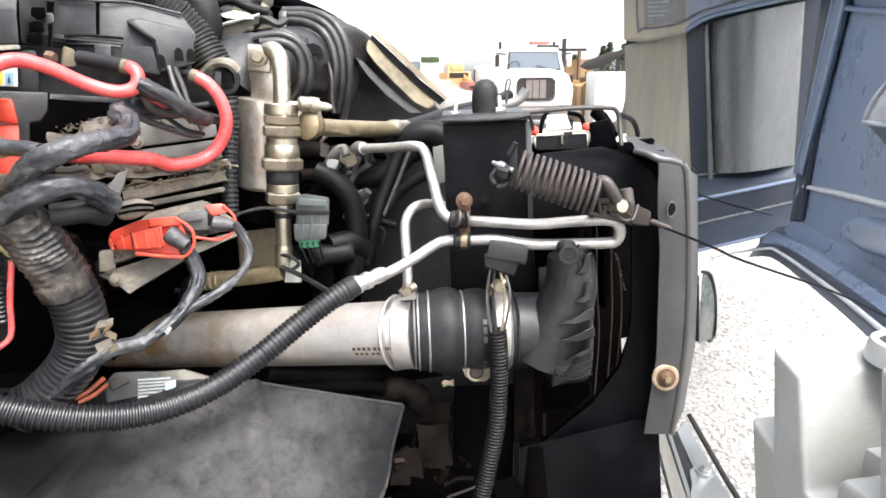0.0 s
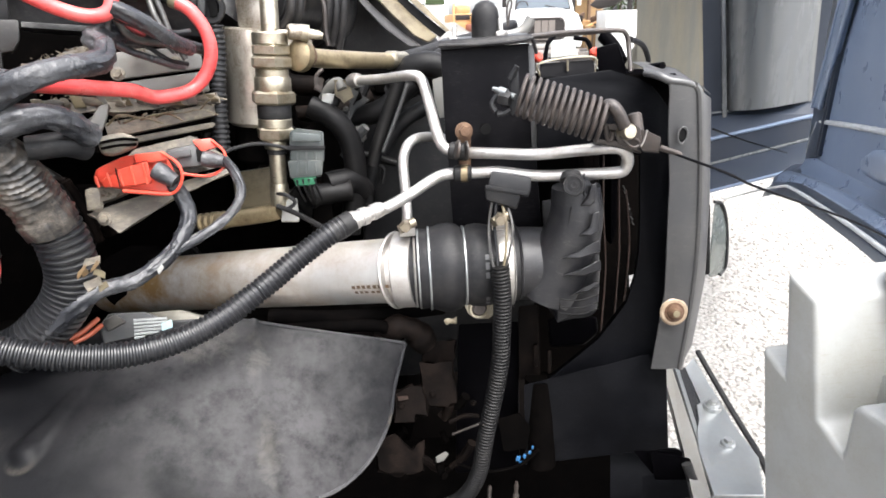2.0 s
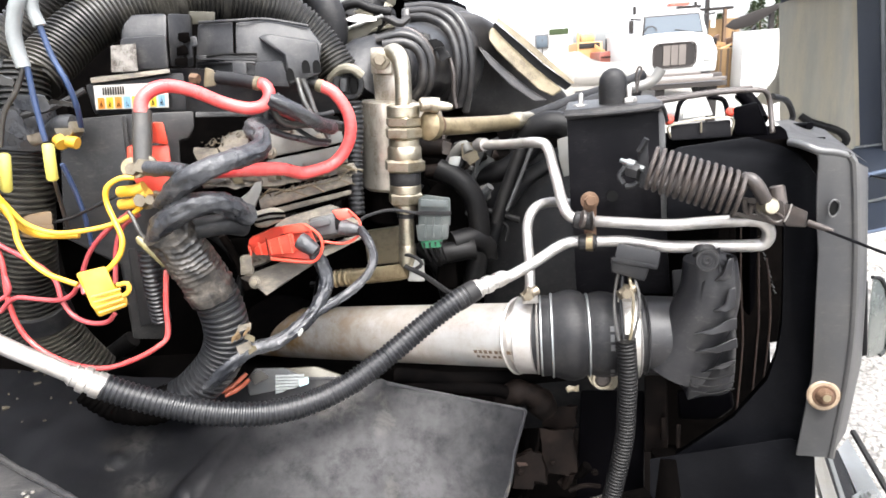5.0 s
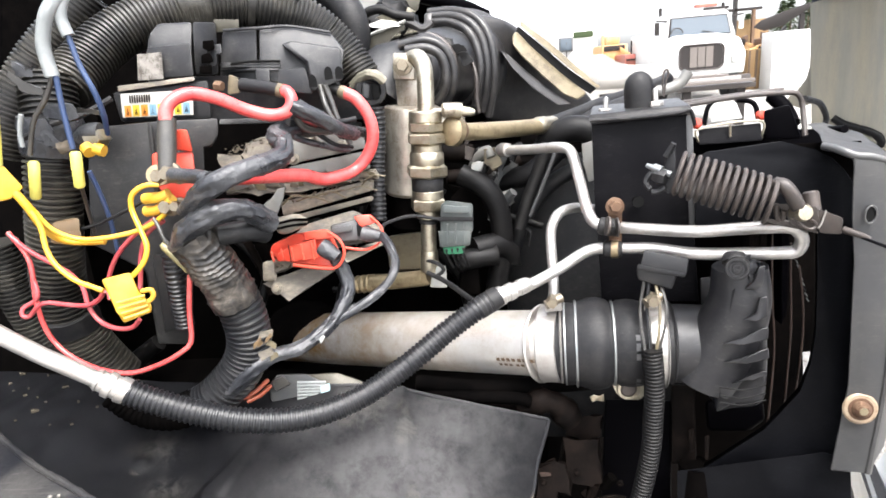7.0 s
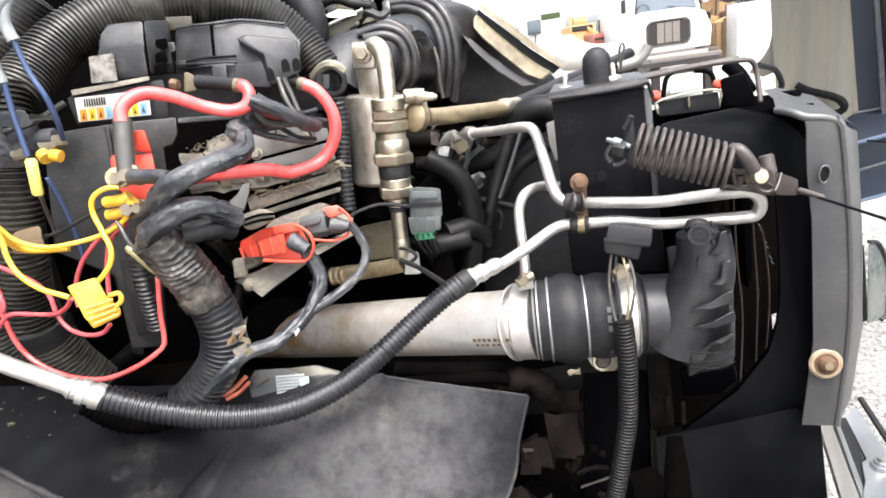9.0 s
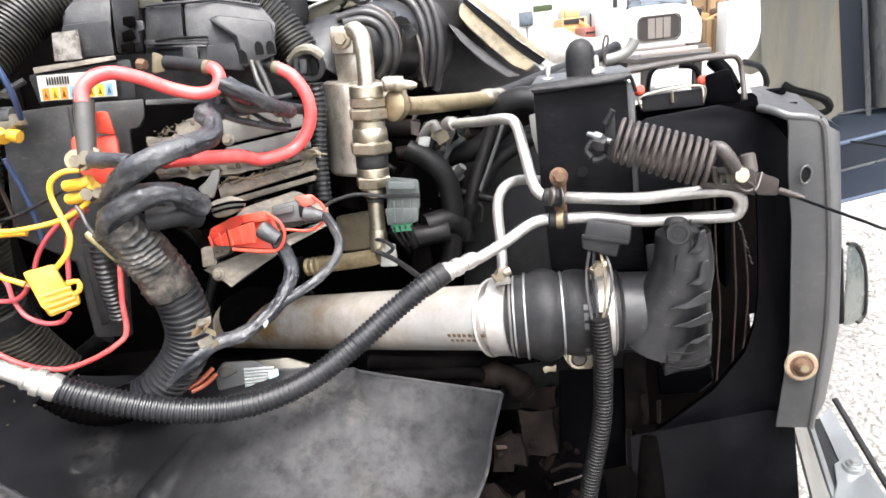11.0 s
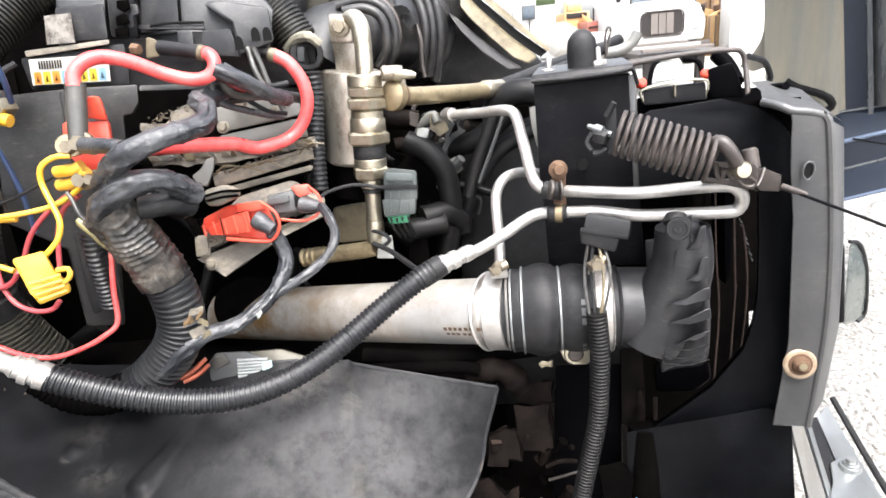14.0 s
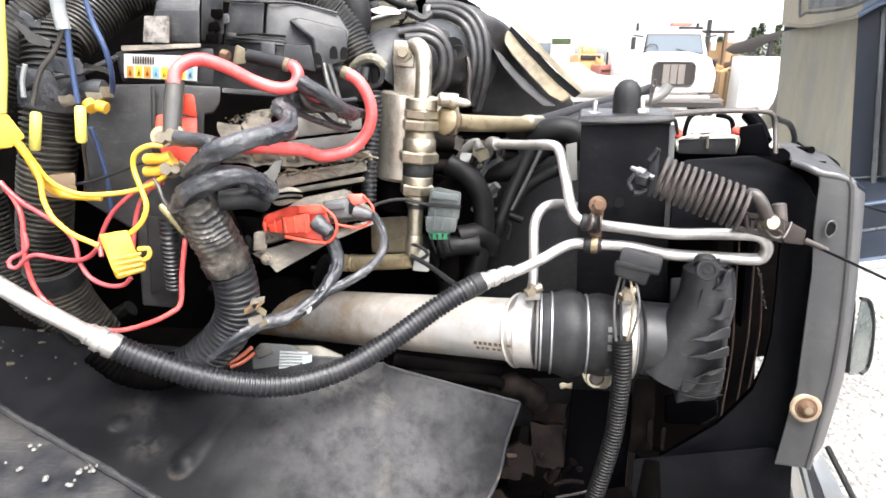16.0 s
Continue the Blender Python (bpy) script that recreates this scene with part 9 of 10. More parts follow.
# ---- dark engine bay behind ----
def build_engine():
    en = thing("engine_block", (-0.2, 1.9, 0.6), "near-black engine backdrop and brackets, shade held in the colour", "engine")
    # block, side_wall and bay_floor: plain backdrop added to stop light coming through
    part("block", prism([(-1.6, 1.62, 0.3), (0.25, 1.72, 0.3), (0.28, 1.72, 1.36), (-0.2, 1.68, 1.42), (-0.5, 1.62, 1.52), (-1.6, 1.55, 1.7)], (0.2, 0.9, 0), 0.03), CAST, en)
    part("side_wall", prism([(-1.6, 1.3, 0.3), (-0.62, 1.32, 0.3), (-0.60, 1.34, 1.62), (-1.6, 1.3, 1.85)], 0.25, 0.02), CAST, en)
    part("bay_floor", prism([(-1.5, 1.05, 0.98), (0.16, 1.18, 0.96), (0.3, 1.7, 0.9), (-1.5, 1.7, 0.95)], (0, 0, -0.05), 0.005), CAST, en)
    part("shroud", prism([(0.186, 1.620, 1.349), (0.239, 1.620, 1.357), (0.365, 1.600, 1.400), (0.572, 1.550, 1.393), (0.640, 1.550, 0.714), (0.206, 1.620, 0.687), (0.160, 1.640, 0.990)], 0.06, 0.01), BLACK, en)
    part("shroud_lip", sweep([(0.184, 1.560, 1.198), (0.214, 1.570, 1.267), (0.265, 1.570, 1.330), (0.335, 1.560, 1.370)], 0.016, 12, 0.01), BLACK, en)
    part("ribbed_hose", loom([(0.258, 1.490, 1.425), (0.238, 1.490, 1.375), (0.212, 1.490, 1.311), (0.196, 1.495, 1.262)], 0.0135, 0.0038, 0.07, 16), INKY, en)
    part("rod", sweep([(0.272, 1.475, 1.416), (0.246, 1.475, 1.354), (0.217, 1.475, 1.289)], 0.0035, 8, 0.02), CONN, en)
    part("dull_plate", prism([(0.322, 1.500, 1.419), (0.343, 1.500, 1.424), (0.349, 1.500, 1.348), (0.334, 1.500, 1.344), (0.325, 1.500, 1.380)], 0.01, 0.002), MODULE, en, "dull grey plate")
    for pts, mat in (([(0.101, 1.450, 1.440), (0.118, 1.450, 1.432), (0.112, 1.450, 1.408), (0.099, 1.450, 1.415)], SPRING), ([(0.112, 1.448, 1.408), (0.134, 1.450, 1.406), (0.126, 1.450, 1.388), (0.108, 1.450, 1.377)], PALE), ([(0.136, 1.46, 1.428), (0.160, 1.46, 1.430), (0.168, 1.46, 1.398), (0.150, 1.46, 1.387), (0.135, 1.46, 1.402)], OCHRE), ([(0.159, 1.500, 1.332), (0.182, 1.500, 1.341), (0.188, 1.500, 1.313), (0.174, 1.500, 1.301)], MODULE)):
        part("bracket", crumple(prism(pts, 0.012, 0.0), 0.004, 60, 3), mat, en)
    part("black_hose", sweep([(0.088, 1.460, 1.383), (0.127, 1.450, 1.362), (0.153, 1.450, 1.323), (0.161, 1.450, 1.268), (0.155, 1.450, 1.210), (0.140, 1.450, 1.138)], 0.0211, 16, 0.008), INKY, en)
    part("black_hose", sweep([(0.096, 1.580, 1.325), (0.170, 1.560, 1.346), (0.228, 1.540, 1.364), (0.287, 1.540, 1.413)], 0.022, 14, 0.008), INKY, en)
    part("black_hose", sweep([(0.106, 1.420, 1.243), (0.150, 1.440, 1.244), (0.172, 1.460, 1.217)], 0.024, 14, 0.008), INKY, en)
    part("clip_hose", lathe((0.071, 1.400, 1.229), (0.147, 1.420, 1.231), [(0, 0.018), (0.1, 0.024), (0.2, 0.02), (0.9, 0.02), (1, 0.024)], 18), INKY, en)
    part("stalk", prism([(0.083, 1.400, 1.242), (0.113, 1.400, 1.244), (0.114, 1.400, 1.157), (0.068, 1.400, 1.159)], 0.05, 0.01), CAST, en)
    part("pulley", lathe((0.113, 1.540, 1.281), (0.115, 1.500, 1.291), [(0, 0.06), (0.1, 0.066), (0.5, 0.055), (0.9, 0.066), (1, 0.05), (1, 0.02)], 30), CAST, en)
    part("spout", sweep([(0.102, 1.500, 1.375), (0.123, 1.480, 1.410), (0.142, 1.470, 1.424), (0.149, 1.460, 1.411)], 0.010, 10, 0.006), MODULE, en)
    part("spout", sweep([(0.123, 1.500, 1.421), (0.136, 1.480, 1.398), (0.116, 1.470, 1.368)], 0.010, 10, 0.006), INKY, en)
    part("bronze_shield", prism([(-0.068, 1.450, 1.273), (0.011, 1.440, 1.282), (0.008, 1.440, 1.203), (-0.069, 1.450, 1.199)], 0.04, 0.01), OCHRE, en, "mud-brown shield block")
    # black sleeve over the pipe's far end, for the shade under the harness
    part("pipe_end_shade", lathe((-0.312, 1.480, 1.061), (-0.202, 1.440, 1.105), [(0, 0.055), (0.4, 0.06), (0.8, 0.045), (1, 0.03)], 28), CAST, en)
    rng = random.Random(77)
    near, far = V((0.079, 1.560, 1.402)), V((0.199, 1.560, 1.210))
    for k in range(22):
        p = Vector((rng.uniform(near.x, far.x), rng.uniform(1.5, 1.6), rng.uniform(far.z, near.z)))
        q = p + Vector((rng.uniform(-0.05, 0.05), rng.uniform(-0.02, 0.02), rng.uniform(-0.06, 0.06)))
        w = rng.uniform(0.006, 0.016)
        if k % 2:
            part("bracket", crumple(prism([p, p + Vector((w * 2, 0, w)), q, p + Vector((-w, 0, -w * 1.5))], 0.015, 0.0), 0.003, 50, 2), (CONN, SPRING, CAST, MODULE)[(k // 2) % 4], en)
        else:
            part("pipe_run", sweep([p, mid(p, q) + Vector((rng.uniform(-0.02, 0.02), 0, 0.01)), q], w * 0.6, 8, 0.008), (INKY, CONN, SPRING)[(k // 2) % 3], en)
    # black sheet added to darken the gap beside the shroud
    part("gap_filler", prism([(0.315, 1.680, 1.443), (0.417, 1.680, 1.440), (0.410, 1.680, 1.299), (0.305, 1.680, 1.307)], 0.03, 0.0), CAST, en)
    part("black_hose", sweep([(0.253, 1.560, 1.401), (0.281, 1.540, 1.436), (0.318, 1.530, 1.446), (0.349, 1.530, 1.433), (0.371, 1.540, 1.396)], 0.026, 14, 0.008), INKY, en)
    rng = random.Random(12)
    for k in range(46):
        x, y, z = rng.uniform(-0.75, 0.3), rng.uniform(1.5, 1.75), rng.uniform(1.0, 1.6)
        if z > 1.55 - 0.25 * (x + 0.2):
            continue
        a = Vector((x, y, z))
        b = a + Vector((rng.uniform(-0.2, 0.2), rng.uniform(-0.04, 0.04), rng.uniform(-0.16, 0.16)))
        if k % 3:
            part("pipe_run", sweep([a, mid(a, b) + Vector((rng.uniform(-0.04, 0.04), 0, rng.uniform(-0.04, 0.04))), b], rng.uniform(0.007, 0.02), 10, 0.012), (CAST, INKY, GRIME)[k % 3], en)
        else:
            w, h = rng.uniform(0.02, 0.07), rng.uniform(0.02, 0.06)
            part("boss", prism([a + Vector(q) for q in ((-w, 0, h), (w, 0.01, h * 0.8), (w, 0, -h), (-w * 0.8, 0, -h))], 0.1, 0.006), CAST, en)
    cowl = thing("cowl_panel", (-0.122, 2.600, 1.841), "dark grey curved cowl panel beyond the engine", "panel")
    # grey panel in pale resin, which also holds the sky's glare on it
    part("panel", prism([(-0.457, 2.600, 2.040), (-0.162, 2.600, 2.003), (-0.045, 2.600, 1.931), (0.003, 2.600, 1.879), (0.087, 2.600, 1.836), (0.138, 2.600, 1.794), (0.167, 2.600, 1.745), (0.141, 2.500, 1.747), (0.049, 2.500, 1.797), (-0.107, 2.400, 1.845), (-0.243, 2.400, 1.890), (-0.447, 2.400, 1.938)], 0.06, 0.012), RESIN, cowl)
    # black panel added in place of the shaded hollow, hides the sky
    part("cowl_shade", prism([(-0.555, 2.660, 1.968), (-0.293, 2.660, 1.910), (-0.013, 2.660, 1.824), (0.148, 2.660, 1.753), (0.047, 2.600, 1.687), (-0.395, 2.600, 1.654), (-0.614, 2.600, 1.737)], 0.05, 0.0), CAST, cowl, "black panel standing for the shade under the cowl")
    part("edge", sweep([(-0.487, 2.340, 1.928), (-0.327, 2.360, 1.886), (-0.224, 2.360, 1.865), (-0.107, 2.380, 1.826), (0.001, 2.420, 1.795), (0.083, 2.460, 1.769), (0.151, 2.500, 1.737)], 0.024, 10, 0.02), PLATE, cowl)
    part("inner_panel", crumple(prism([(-0.403, 2.300, 1.861), (-0.290, 2.300, 1.846), (-0.203, 2.300, 1.828), (-0.104, 2.320, 1.793), (-0.075, 2.320, 1.756), (-0.154, 2.300, 1.754), (-0.228, 2.300, 1.773), (-0.322, 2.280, 1.802), (-0.406, 2.280, 1.813)], 0.04, 0.0), 0.012, 12, 4), MODULE, cowl, "pale scuffed inner panel")
    # unseen plain wall, added to close the bay on the cab side
    back = thing("cab_wall", (-1.9, 1.4, 0.3), "added dark wall on the cab side, closing the engine bay", "panel")
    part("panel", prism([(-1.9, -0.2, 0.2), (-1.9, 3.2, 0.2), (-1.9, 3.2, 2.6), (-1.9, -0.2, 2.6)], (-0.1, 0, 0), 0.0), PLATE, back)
    # black backing added where sky showed over the fuse box
    part("sky_backing", prism([(-0.948, 1.600, 1.875), (-0.397, 1.620, 1.813), (-0.173, 1.660, 1.748), (-0.114, 1.660, 1.642), (-0.133, 1.620, 1.332), (-1.038, 1.520, 1.412)], 0.05, 0.01), CAST, back)
    top = thing("upper_hose", (-0.087, 1.500, 1.685), "smooth black hose above the fuse box", "hose")
    part("tube", sweep([(-0.165, 1.550, 1.755), (-0.119, 1.520, 1.718), (-0.095, 1.500, 1.685), (-0.092, 1.500, 1.645), (-0.108, 1.500, 1.606)], 0.028, 14, 0.01), RUBBER, top)
    ab = thing("airbox_side", (-0.087, 1.800, 1.658), "black air box wall behind the foil wrap", "panel")
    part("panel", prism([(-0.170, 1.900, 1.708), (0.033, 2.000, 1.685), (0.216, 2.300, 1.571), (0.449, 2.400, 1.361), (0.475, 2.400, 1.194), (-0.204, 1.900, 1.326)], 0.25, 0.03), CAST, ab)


def build_lower():
    fr = thing("chassis_frame", (0.4, 1.3, 0.55), "black chassis rail and grimy brackets under the pipe", "chassis")
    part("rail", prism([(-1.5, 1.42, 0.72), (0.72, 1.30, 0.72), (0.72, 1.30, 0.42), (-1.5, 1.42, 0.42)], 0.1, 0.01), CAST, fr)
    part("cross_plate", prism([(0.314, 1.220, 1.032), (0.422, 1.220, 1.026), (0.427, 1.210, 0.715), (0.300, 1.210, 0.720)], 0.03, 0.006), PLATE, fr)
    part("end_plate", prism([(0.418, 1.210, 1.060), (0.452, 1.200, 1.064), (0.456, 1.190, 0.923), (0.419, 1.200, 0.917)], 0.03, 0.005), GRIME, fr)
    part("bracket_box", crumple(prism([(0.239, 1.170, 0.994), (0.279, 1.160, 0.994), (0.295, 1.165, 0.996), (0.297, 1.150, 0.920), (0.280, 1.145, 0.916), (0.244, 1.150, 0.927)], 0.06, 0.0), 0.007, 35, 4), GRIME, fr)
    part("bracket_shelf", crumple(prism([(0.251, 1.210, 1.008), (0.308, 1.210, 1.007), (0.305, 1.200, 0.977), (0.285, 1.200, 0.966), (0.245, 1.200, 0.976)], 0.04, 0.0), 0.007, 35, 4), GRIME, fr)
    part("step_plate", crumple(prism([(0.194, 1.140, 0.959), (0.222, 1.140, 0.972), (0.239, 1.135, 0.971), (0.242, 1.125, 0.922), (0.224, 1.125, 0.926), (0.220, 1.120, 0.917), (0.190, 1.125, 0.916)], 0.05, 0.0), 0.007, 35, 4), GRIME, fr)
    for p in ((0.257, 1.148, 0.945), (0.335, 1.200, 0.880), (0.202, 1.130, 0.942)):
        bolt(fr, p, (0, -1, 0.2), 0.004, GRIME, True)
    part("tab", prism([(0.197, 1.130, 0.960), (0.213, 1.128, 0.960), (0.215, 1.128, 0.954), (0.199, 1.130, 0.951)], 0.004, 0.001), SPAR, fr)
    part("web", prism([(0.437, 1.180, 0.996), (0.446, 1.178, 1.000), (0.448, 1.175, 0.961), (0.440, 1.178, 0.955)], 0.02, 0.002), GRIME, fr)
    part("strut", prism([(0.467, 1.190, 0.976), (0.474, 1.190, 0.977), (0.471, 1.180, 0.938), (0.465, 1.180, 0.937)], 0.02, 0.002), GRIME, fr)
    part("hose_run", sweep([(0.009, 1.180, 1.098), (0.102, 1.170, 1.091), (0.193, 1.180, 1.084), (0.285, 1.190, 1.082)], 0.013, 12, 0.008), CAST, fr)
    part("hose_run", sweep([(0.001, 1.160, 1.083), (0.093, 1.150, 1.086), (0.173, 1.150, 1.080), (0.191, 1.160, 1.063)], 0.010, 12, 0.008), CAST, fr)
    part("harness_wad", sweep([(0.177, 1.170, 1.053), (0.204, 1.160, 1.069), (0.231, 1.160, 1.061), (0.250, 1.170, 1.029)], 0.02, 14, 0.006, lumpy(0.3, 50, 2)), GRIME, fr)
    part("clip_bits", prism([(0.281, 1.165, 1.070), (0.287, 1.165, 1.074), (0.296, 1.165, 1.071), (0.303, 1.165, 1.075), (0.303, 1.165, 1.061), (0.292, 1.165, 1.063), (0.285, 1.165, 1.060)], 0.008, 0.002), ZINC, fr)
    part("cooler_tube", lathe((0.451, 1.180, 0.931), (0.452, 1.160, 0.762), [(0, 0.026), (1, 0.026)], 18), CAST, fr)
    for x, z, w, h in ((0.402, 0.798, 0.009, 0.012), (0.414, 0.801, 0.006, 0.010), (0.423, 0.808, 0.006, 0.009), (0.428, 0.818, 0.004, 0.008), (0.409, 0.789, 0.012, 0.004)):
        part("blue_seal", prism([(x - w / 2, 1.139, z - h / 2), (x - w / 3, 1.139, z + h / 2), (x + w / 2, 1.138, z + h / 3), (x + w / 3, 1.138, z - h / 2)], 0.008, 0.001), BLUE_SEAL, fr, "small bright blue connector seal")
    part("sensor_body", crumple(prism([(0.370, 1.160, 0.871), (0.408, 1.160, 0.877), (0.428, 1.155, 0.847), (0.420, 1.150, 0.806), (0.379, 1.150, 0.808)], 0.03, 0.0), 0.004, 40, 3), CAST, fr)
    for x in (855, 916):
        part("fitting", lathe(V((0.354, 1.160, 0.672)) + Vector(((x - 855) * 0.00083, 0, 0)), V((0.357, 1.165, 0.722)) + Vector(((x - 855) * 0.00083, 0, 0)), [(0, 0.006), (0.45, 0.0055), (0.5, 0.0035), (0.75, 0.0035), (0.8, 0.0045), (1, 0.0025)], 12), SPRING, fr)
    part("thin_line", sweep([(0.288, 1.150, 0.858), (0.318, 1.140, 0.875), (0.346, 1.140, 0.884)], 0.0022, 8, 0.006), SPRING, fr)
    part("thin_line", sweep([(0.294, 1.140, 0.801), (0.344, 1.135, 0.781), (0.402, 1.135, 0.785), (0.440, 1.140, 0.810)], 0.003, 8, 0.006), CAST, fr)
    part("pale_clip", prism([(0.256, 1.140, 0.823), (0.273, 1.140, 0.832), (0.279, 1.140, 0.826), (0.270, 1.140, 0.813), (0.258, 1.140, 0.810)], 0.006, 0.001), MODULE, fr)
    part("clamp", crumple(prism([(0.155, 1.120, 0.887), (0.188, 1.120, 0.895), (0.214, 1.115, 0.865), (0.234, 1.115, 0.878), (0.232, 1.110, 0.825), (0.192, 1.110, 0.821), (0.154, 1.110, 0.834)], 0.04, 0.0), 0.008, 35, 4), GRIME, fr)
    part("spar", prism([(0.470, 1.020, 0.765), (0.564, 1.010, 0.780), (0.662, 1.000, 0.798), (0.686, 1.000, 0.780), (0.690, 1.000, 0.752), (0.653, 1.000, 0.750), (0.574, 1.000, 0.724), (0.470, 1.010, 0.698)], 0.04, 0.005), SPAR, fr, "rust-brown cross spar")
    part("stop_bracket", prism([(0.591, 1.040, 0.863), (0.658, 1.030, 0.847), (0.666, 1.030, 0.834), (0.660, 1.030, 0.802), (0.607, 1.040, 0.803)], 0.03, 0.003), PLATE, fr)
    part("stop_hose", sweep([(0.634, 1.000, 0.864), (0.641, 0.990, 0.840), (0.653, 0.980, 0.829), (0.659, 0.970, 0.840)], 0.008, 10, 0.006), RUBBER, fr)
    rng = random.Random(41)
    for k in range(26):
        p = V((0.209, 1.200, 0.940)) + Vector((rng.uniform(-0.03, 0.10), rng.uniform(-0.03, 0.03), rng.uniform(-0.22, 0.03)))
        q = p + Vector((rng.uniform(-0.06, 0.06), rng.uniform(-0.02, 0.02), rng.uniform(-0.05, 0.05)))
        part("pipe_run", sweep([p, mid(p, q) + Vector((0, 0, rng.uniform(-0.02, 0.02))), q], rng.uniform(0.003, 0.009), 8, 0.01), (CAST, GRIME, GRIME)[k % 3], fr)
    part("belly", prism([(-1.5, 1.0, 0.40), (0.8, 1.0, 0.40), (0.8, 2.6, 0.40), (-1.5, 2.6, 0.40)], (0, 0, -0.05), 0.0), CAST, fr)
    lg = thing("lug_ring", (0.336, 1.140, 1.096), "pale zinc plated strap eye with a stud", "bracket")
    a = V((0.331, 1.125, 1.106))
    d = Vector((0, -1, 0.1)).normalized()
    part("tongue", prism([(0.309, 1.130, 1.111), (0.357, 1.128, 1.109), (0.355, 1.126, 1.093), (0.347, 1.125, 1.086), (0.328, 1.126, 1.087), (0.315, 1.128, 1.096)], 0.006, 0.002), ZINC, lg)
    part("ring", lathe(a, a + d * 0.004, [(0, 0.012), (0, 0.0165), (0.5, 0.017), (1, 0.0155), (1, 0.012)], 30, caps=False), ZINC, lg)
    part("stud", lathe(a + Vector((0, 0.03, 0)), a + d * 0.006, [(0, 0.0125), (0.9, 0.0125), (1, 0.009)], 18), SPRING, lg)


build_engine()
build_lower()


# ---- yard in the distance ----
def far_box(parent, name, x0, x1, y, deep, z0, z1, mat, bevel=0.06, lean=0.0, label=""):
    return part(name, prism([(x0, y, z0), (x1, y, z0), (x1, y + lean, z1), (x0, y + lean, z1)], (0, deep, 0), bevel), mat, parent, label)


def rounded(x0, x1, z0, z1, r, y, n=5):
    """A rounded rectangle facing the engine bay."""
    pts = []
    for cx, cz, a0 in ((x1 - r, z1 - r, 0), (x0 + r, z1 - r, 90), (x0 + r, z0 + r, 180), (x1 - r, z0 + r, 270)):
        for k in range(n):
            t = radians(a0 + 90 * k / (n - 1))
            pts.append((cx + r * math.cos(t), y, cz + r * math.sin(t)))
    return pts


def build_truck():
    x, y = 6.95, 20.0
    tk = thing("parked_truck", (x, y, 0), "white conventional dump truck parked facing the camera", "truck")
    part("front_end", prism([(x - 1.40, y, 0.72), (x + 0.90, y, 0.72), (x + 0.94, y, 1.30), (x + 0.74, y, 1.76), (x + 0.42, y, 1.88), (x - 0.96, y, 1.88), (x - 1.26, y, 1.76), (x - 1.42, y, 1.30)], (0.12, 1.55, 0.12), 0.10, segs=4), WHITE, tk)
    g = part("grille", prism(rounded(x - 1.02, x + 0.24, 0.95, 1.63, 0.17, y - 0.04), (0, 0.06, 0), 0.0), FAR_DARK, tk, "dark rounded grille")
    part("grille_frame", sweep(rounded(x - 1.04, x + 0.26, 0.93, 1.65, 0.18, y - 0.05) + [rounded(x - 1.04, x + 0.26, 0.93, 1.65, 0.18, y - 0.05)[0]], 0.022, 6, 0.05), SPRING, g)
    for k in range(3):
        far_box(g, "slat", x - 0.74 + k * 0.235, x - 0.53 + k * 0.235, y - 0.07, 0.03, 1.0, 1.59, SLAT, 0.0)
    part("cab", prism([(x - 1.16, y + 1.4, 0.9), (x + 1.12, y + 1.4, 0.9), (x + 1.10, y + 1.42, 1.95), (x + 0.94, y + 1.6, 2.60), (x + 0.80, y + 1.62, 2.70), (x - 0.84, y + 1.62, 2.70), (x - 0.98, y + 1.6, 2.60), (x - 1.14, y + 1.42, 1.95)], (0, 1.6, 0), 0.0), WHITE, tk)
    part("screen_seal", prism([(x - 1.00, y + 1.38, 1.92), (x + 0.97, y + 1.38, 1.92), (x + 0.87, y + 1.55, 2.55), (x - 0.90, y + 1.55, 2.55)], (0, 0.06, 0), 0.0), FAR_DARK, tk)
    part("windscreen", prism([(x - 0.95, y + 1.345, 1.96), (x + 0.92, y + 1.345, 1.96), (x + 0.83, y + 1.515, 2.51), (x - 0.86, y + 1.515, 2.51)], (0, 0.06, 0), 0.0), FAR_GLASS, tk)
    part("wheel_rim", sweep([(x - 0.75 + 0.19 * math.cos(t), y + 1.31, 2.06 + 0.16 * math.sin(t)) for t in [math.pi * k / 10 for k in range(11)]], 0.018, 6, 0.05), FAR_DARK, tk)
    part("wiper", sweep([(x + 0.5, y + 1.31, 1.97), (x + 0.05, y + 1.34, 2.08)], 0.014, 6, 0.1), FAR_DARK, tk)
    far_box(tk, "bumper", x - 1.45, x + 1.0, y - 0.28, 0.25, 0.45, 0.70, SPRING, 0.04)
    far_box(tk, "visor", x - 0.1, x + 0.56, y + 1.55, 0.3, 2.80, 2.90, FAR_RED, 0.02)
    for s in (-1, 1):
        far_box(tk, "headlamp", x - 0.36 + s * 1.0 - 0.14, x - 0.36 + s * 1.0 + 0.14, y - 0.04, 0.06, 1.05, 1.28, PALE, 0.03)
        far_box(tk, "mirror", x + s * 1.32 - 0.07, x + s * 1.32 + 0.07, y + 1.5, 0.08, 2.05, 2.45, FAR_DARK if s < 0 else WHITE, 0.02)
        part("mirror_arm", sweep([(x + s * 1.0, y + 1.5, 2.45), (x + s * 1.36, y + 1.5, 2.5)], 0.025, 8, 0.1), FAR_DARK, tk)
        part("tyre", lathe((x - 0.36 + s * 0.9, y + 0.7, 0.5), (x - 0.36 + s * 1.2, y + 0.7, 0.5), [(0, 0.46), (0.15, 0.5), (0.85, 0.5), (1, 0.46)], 28), RUBBER, tk)
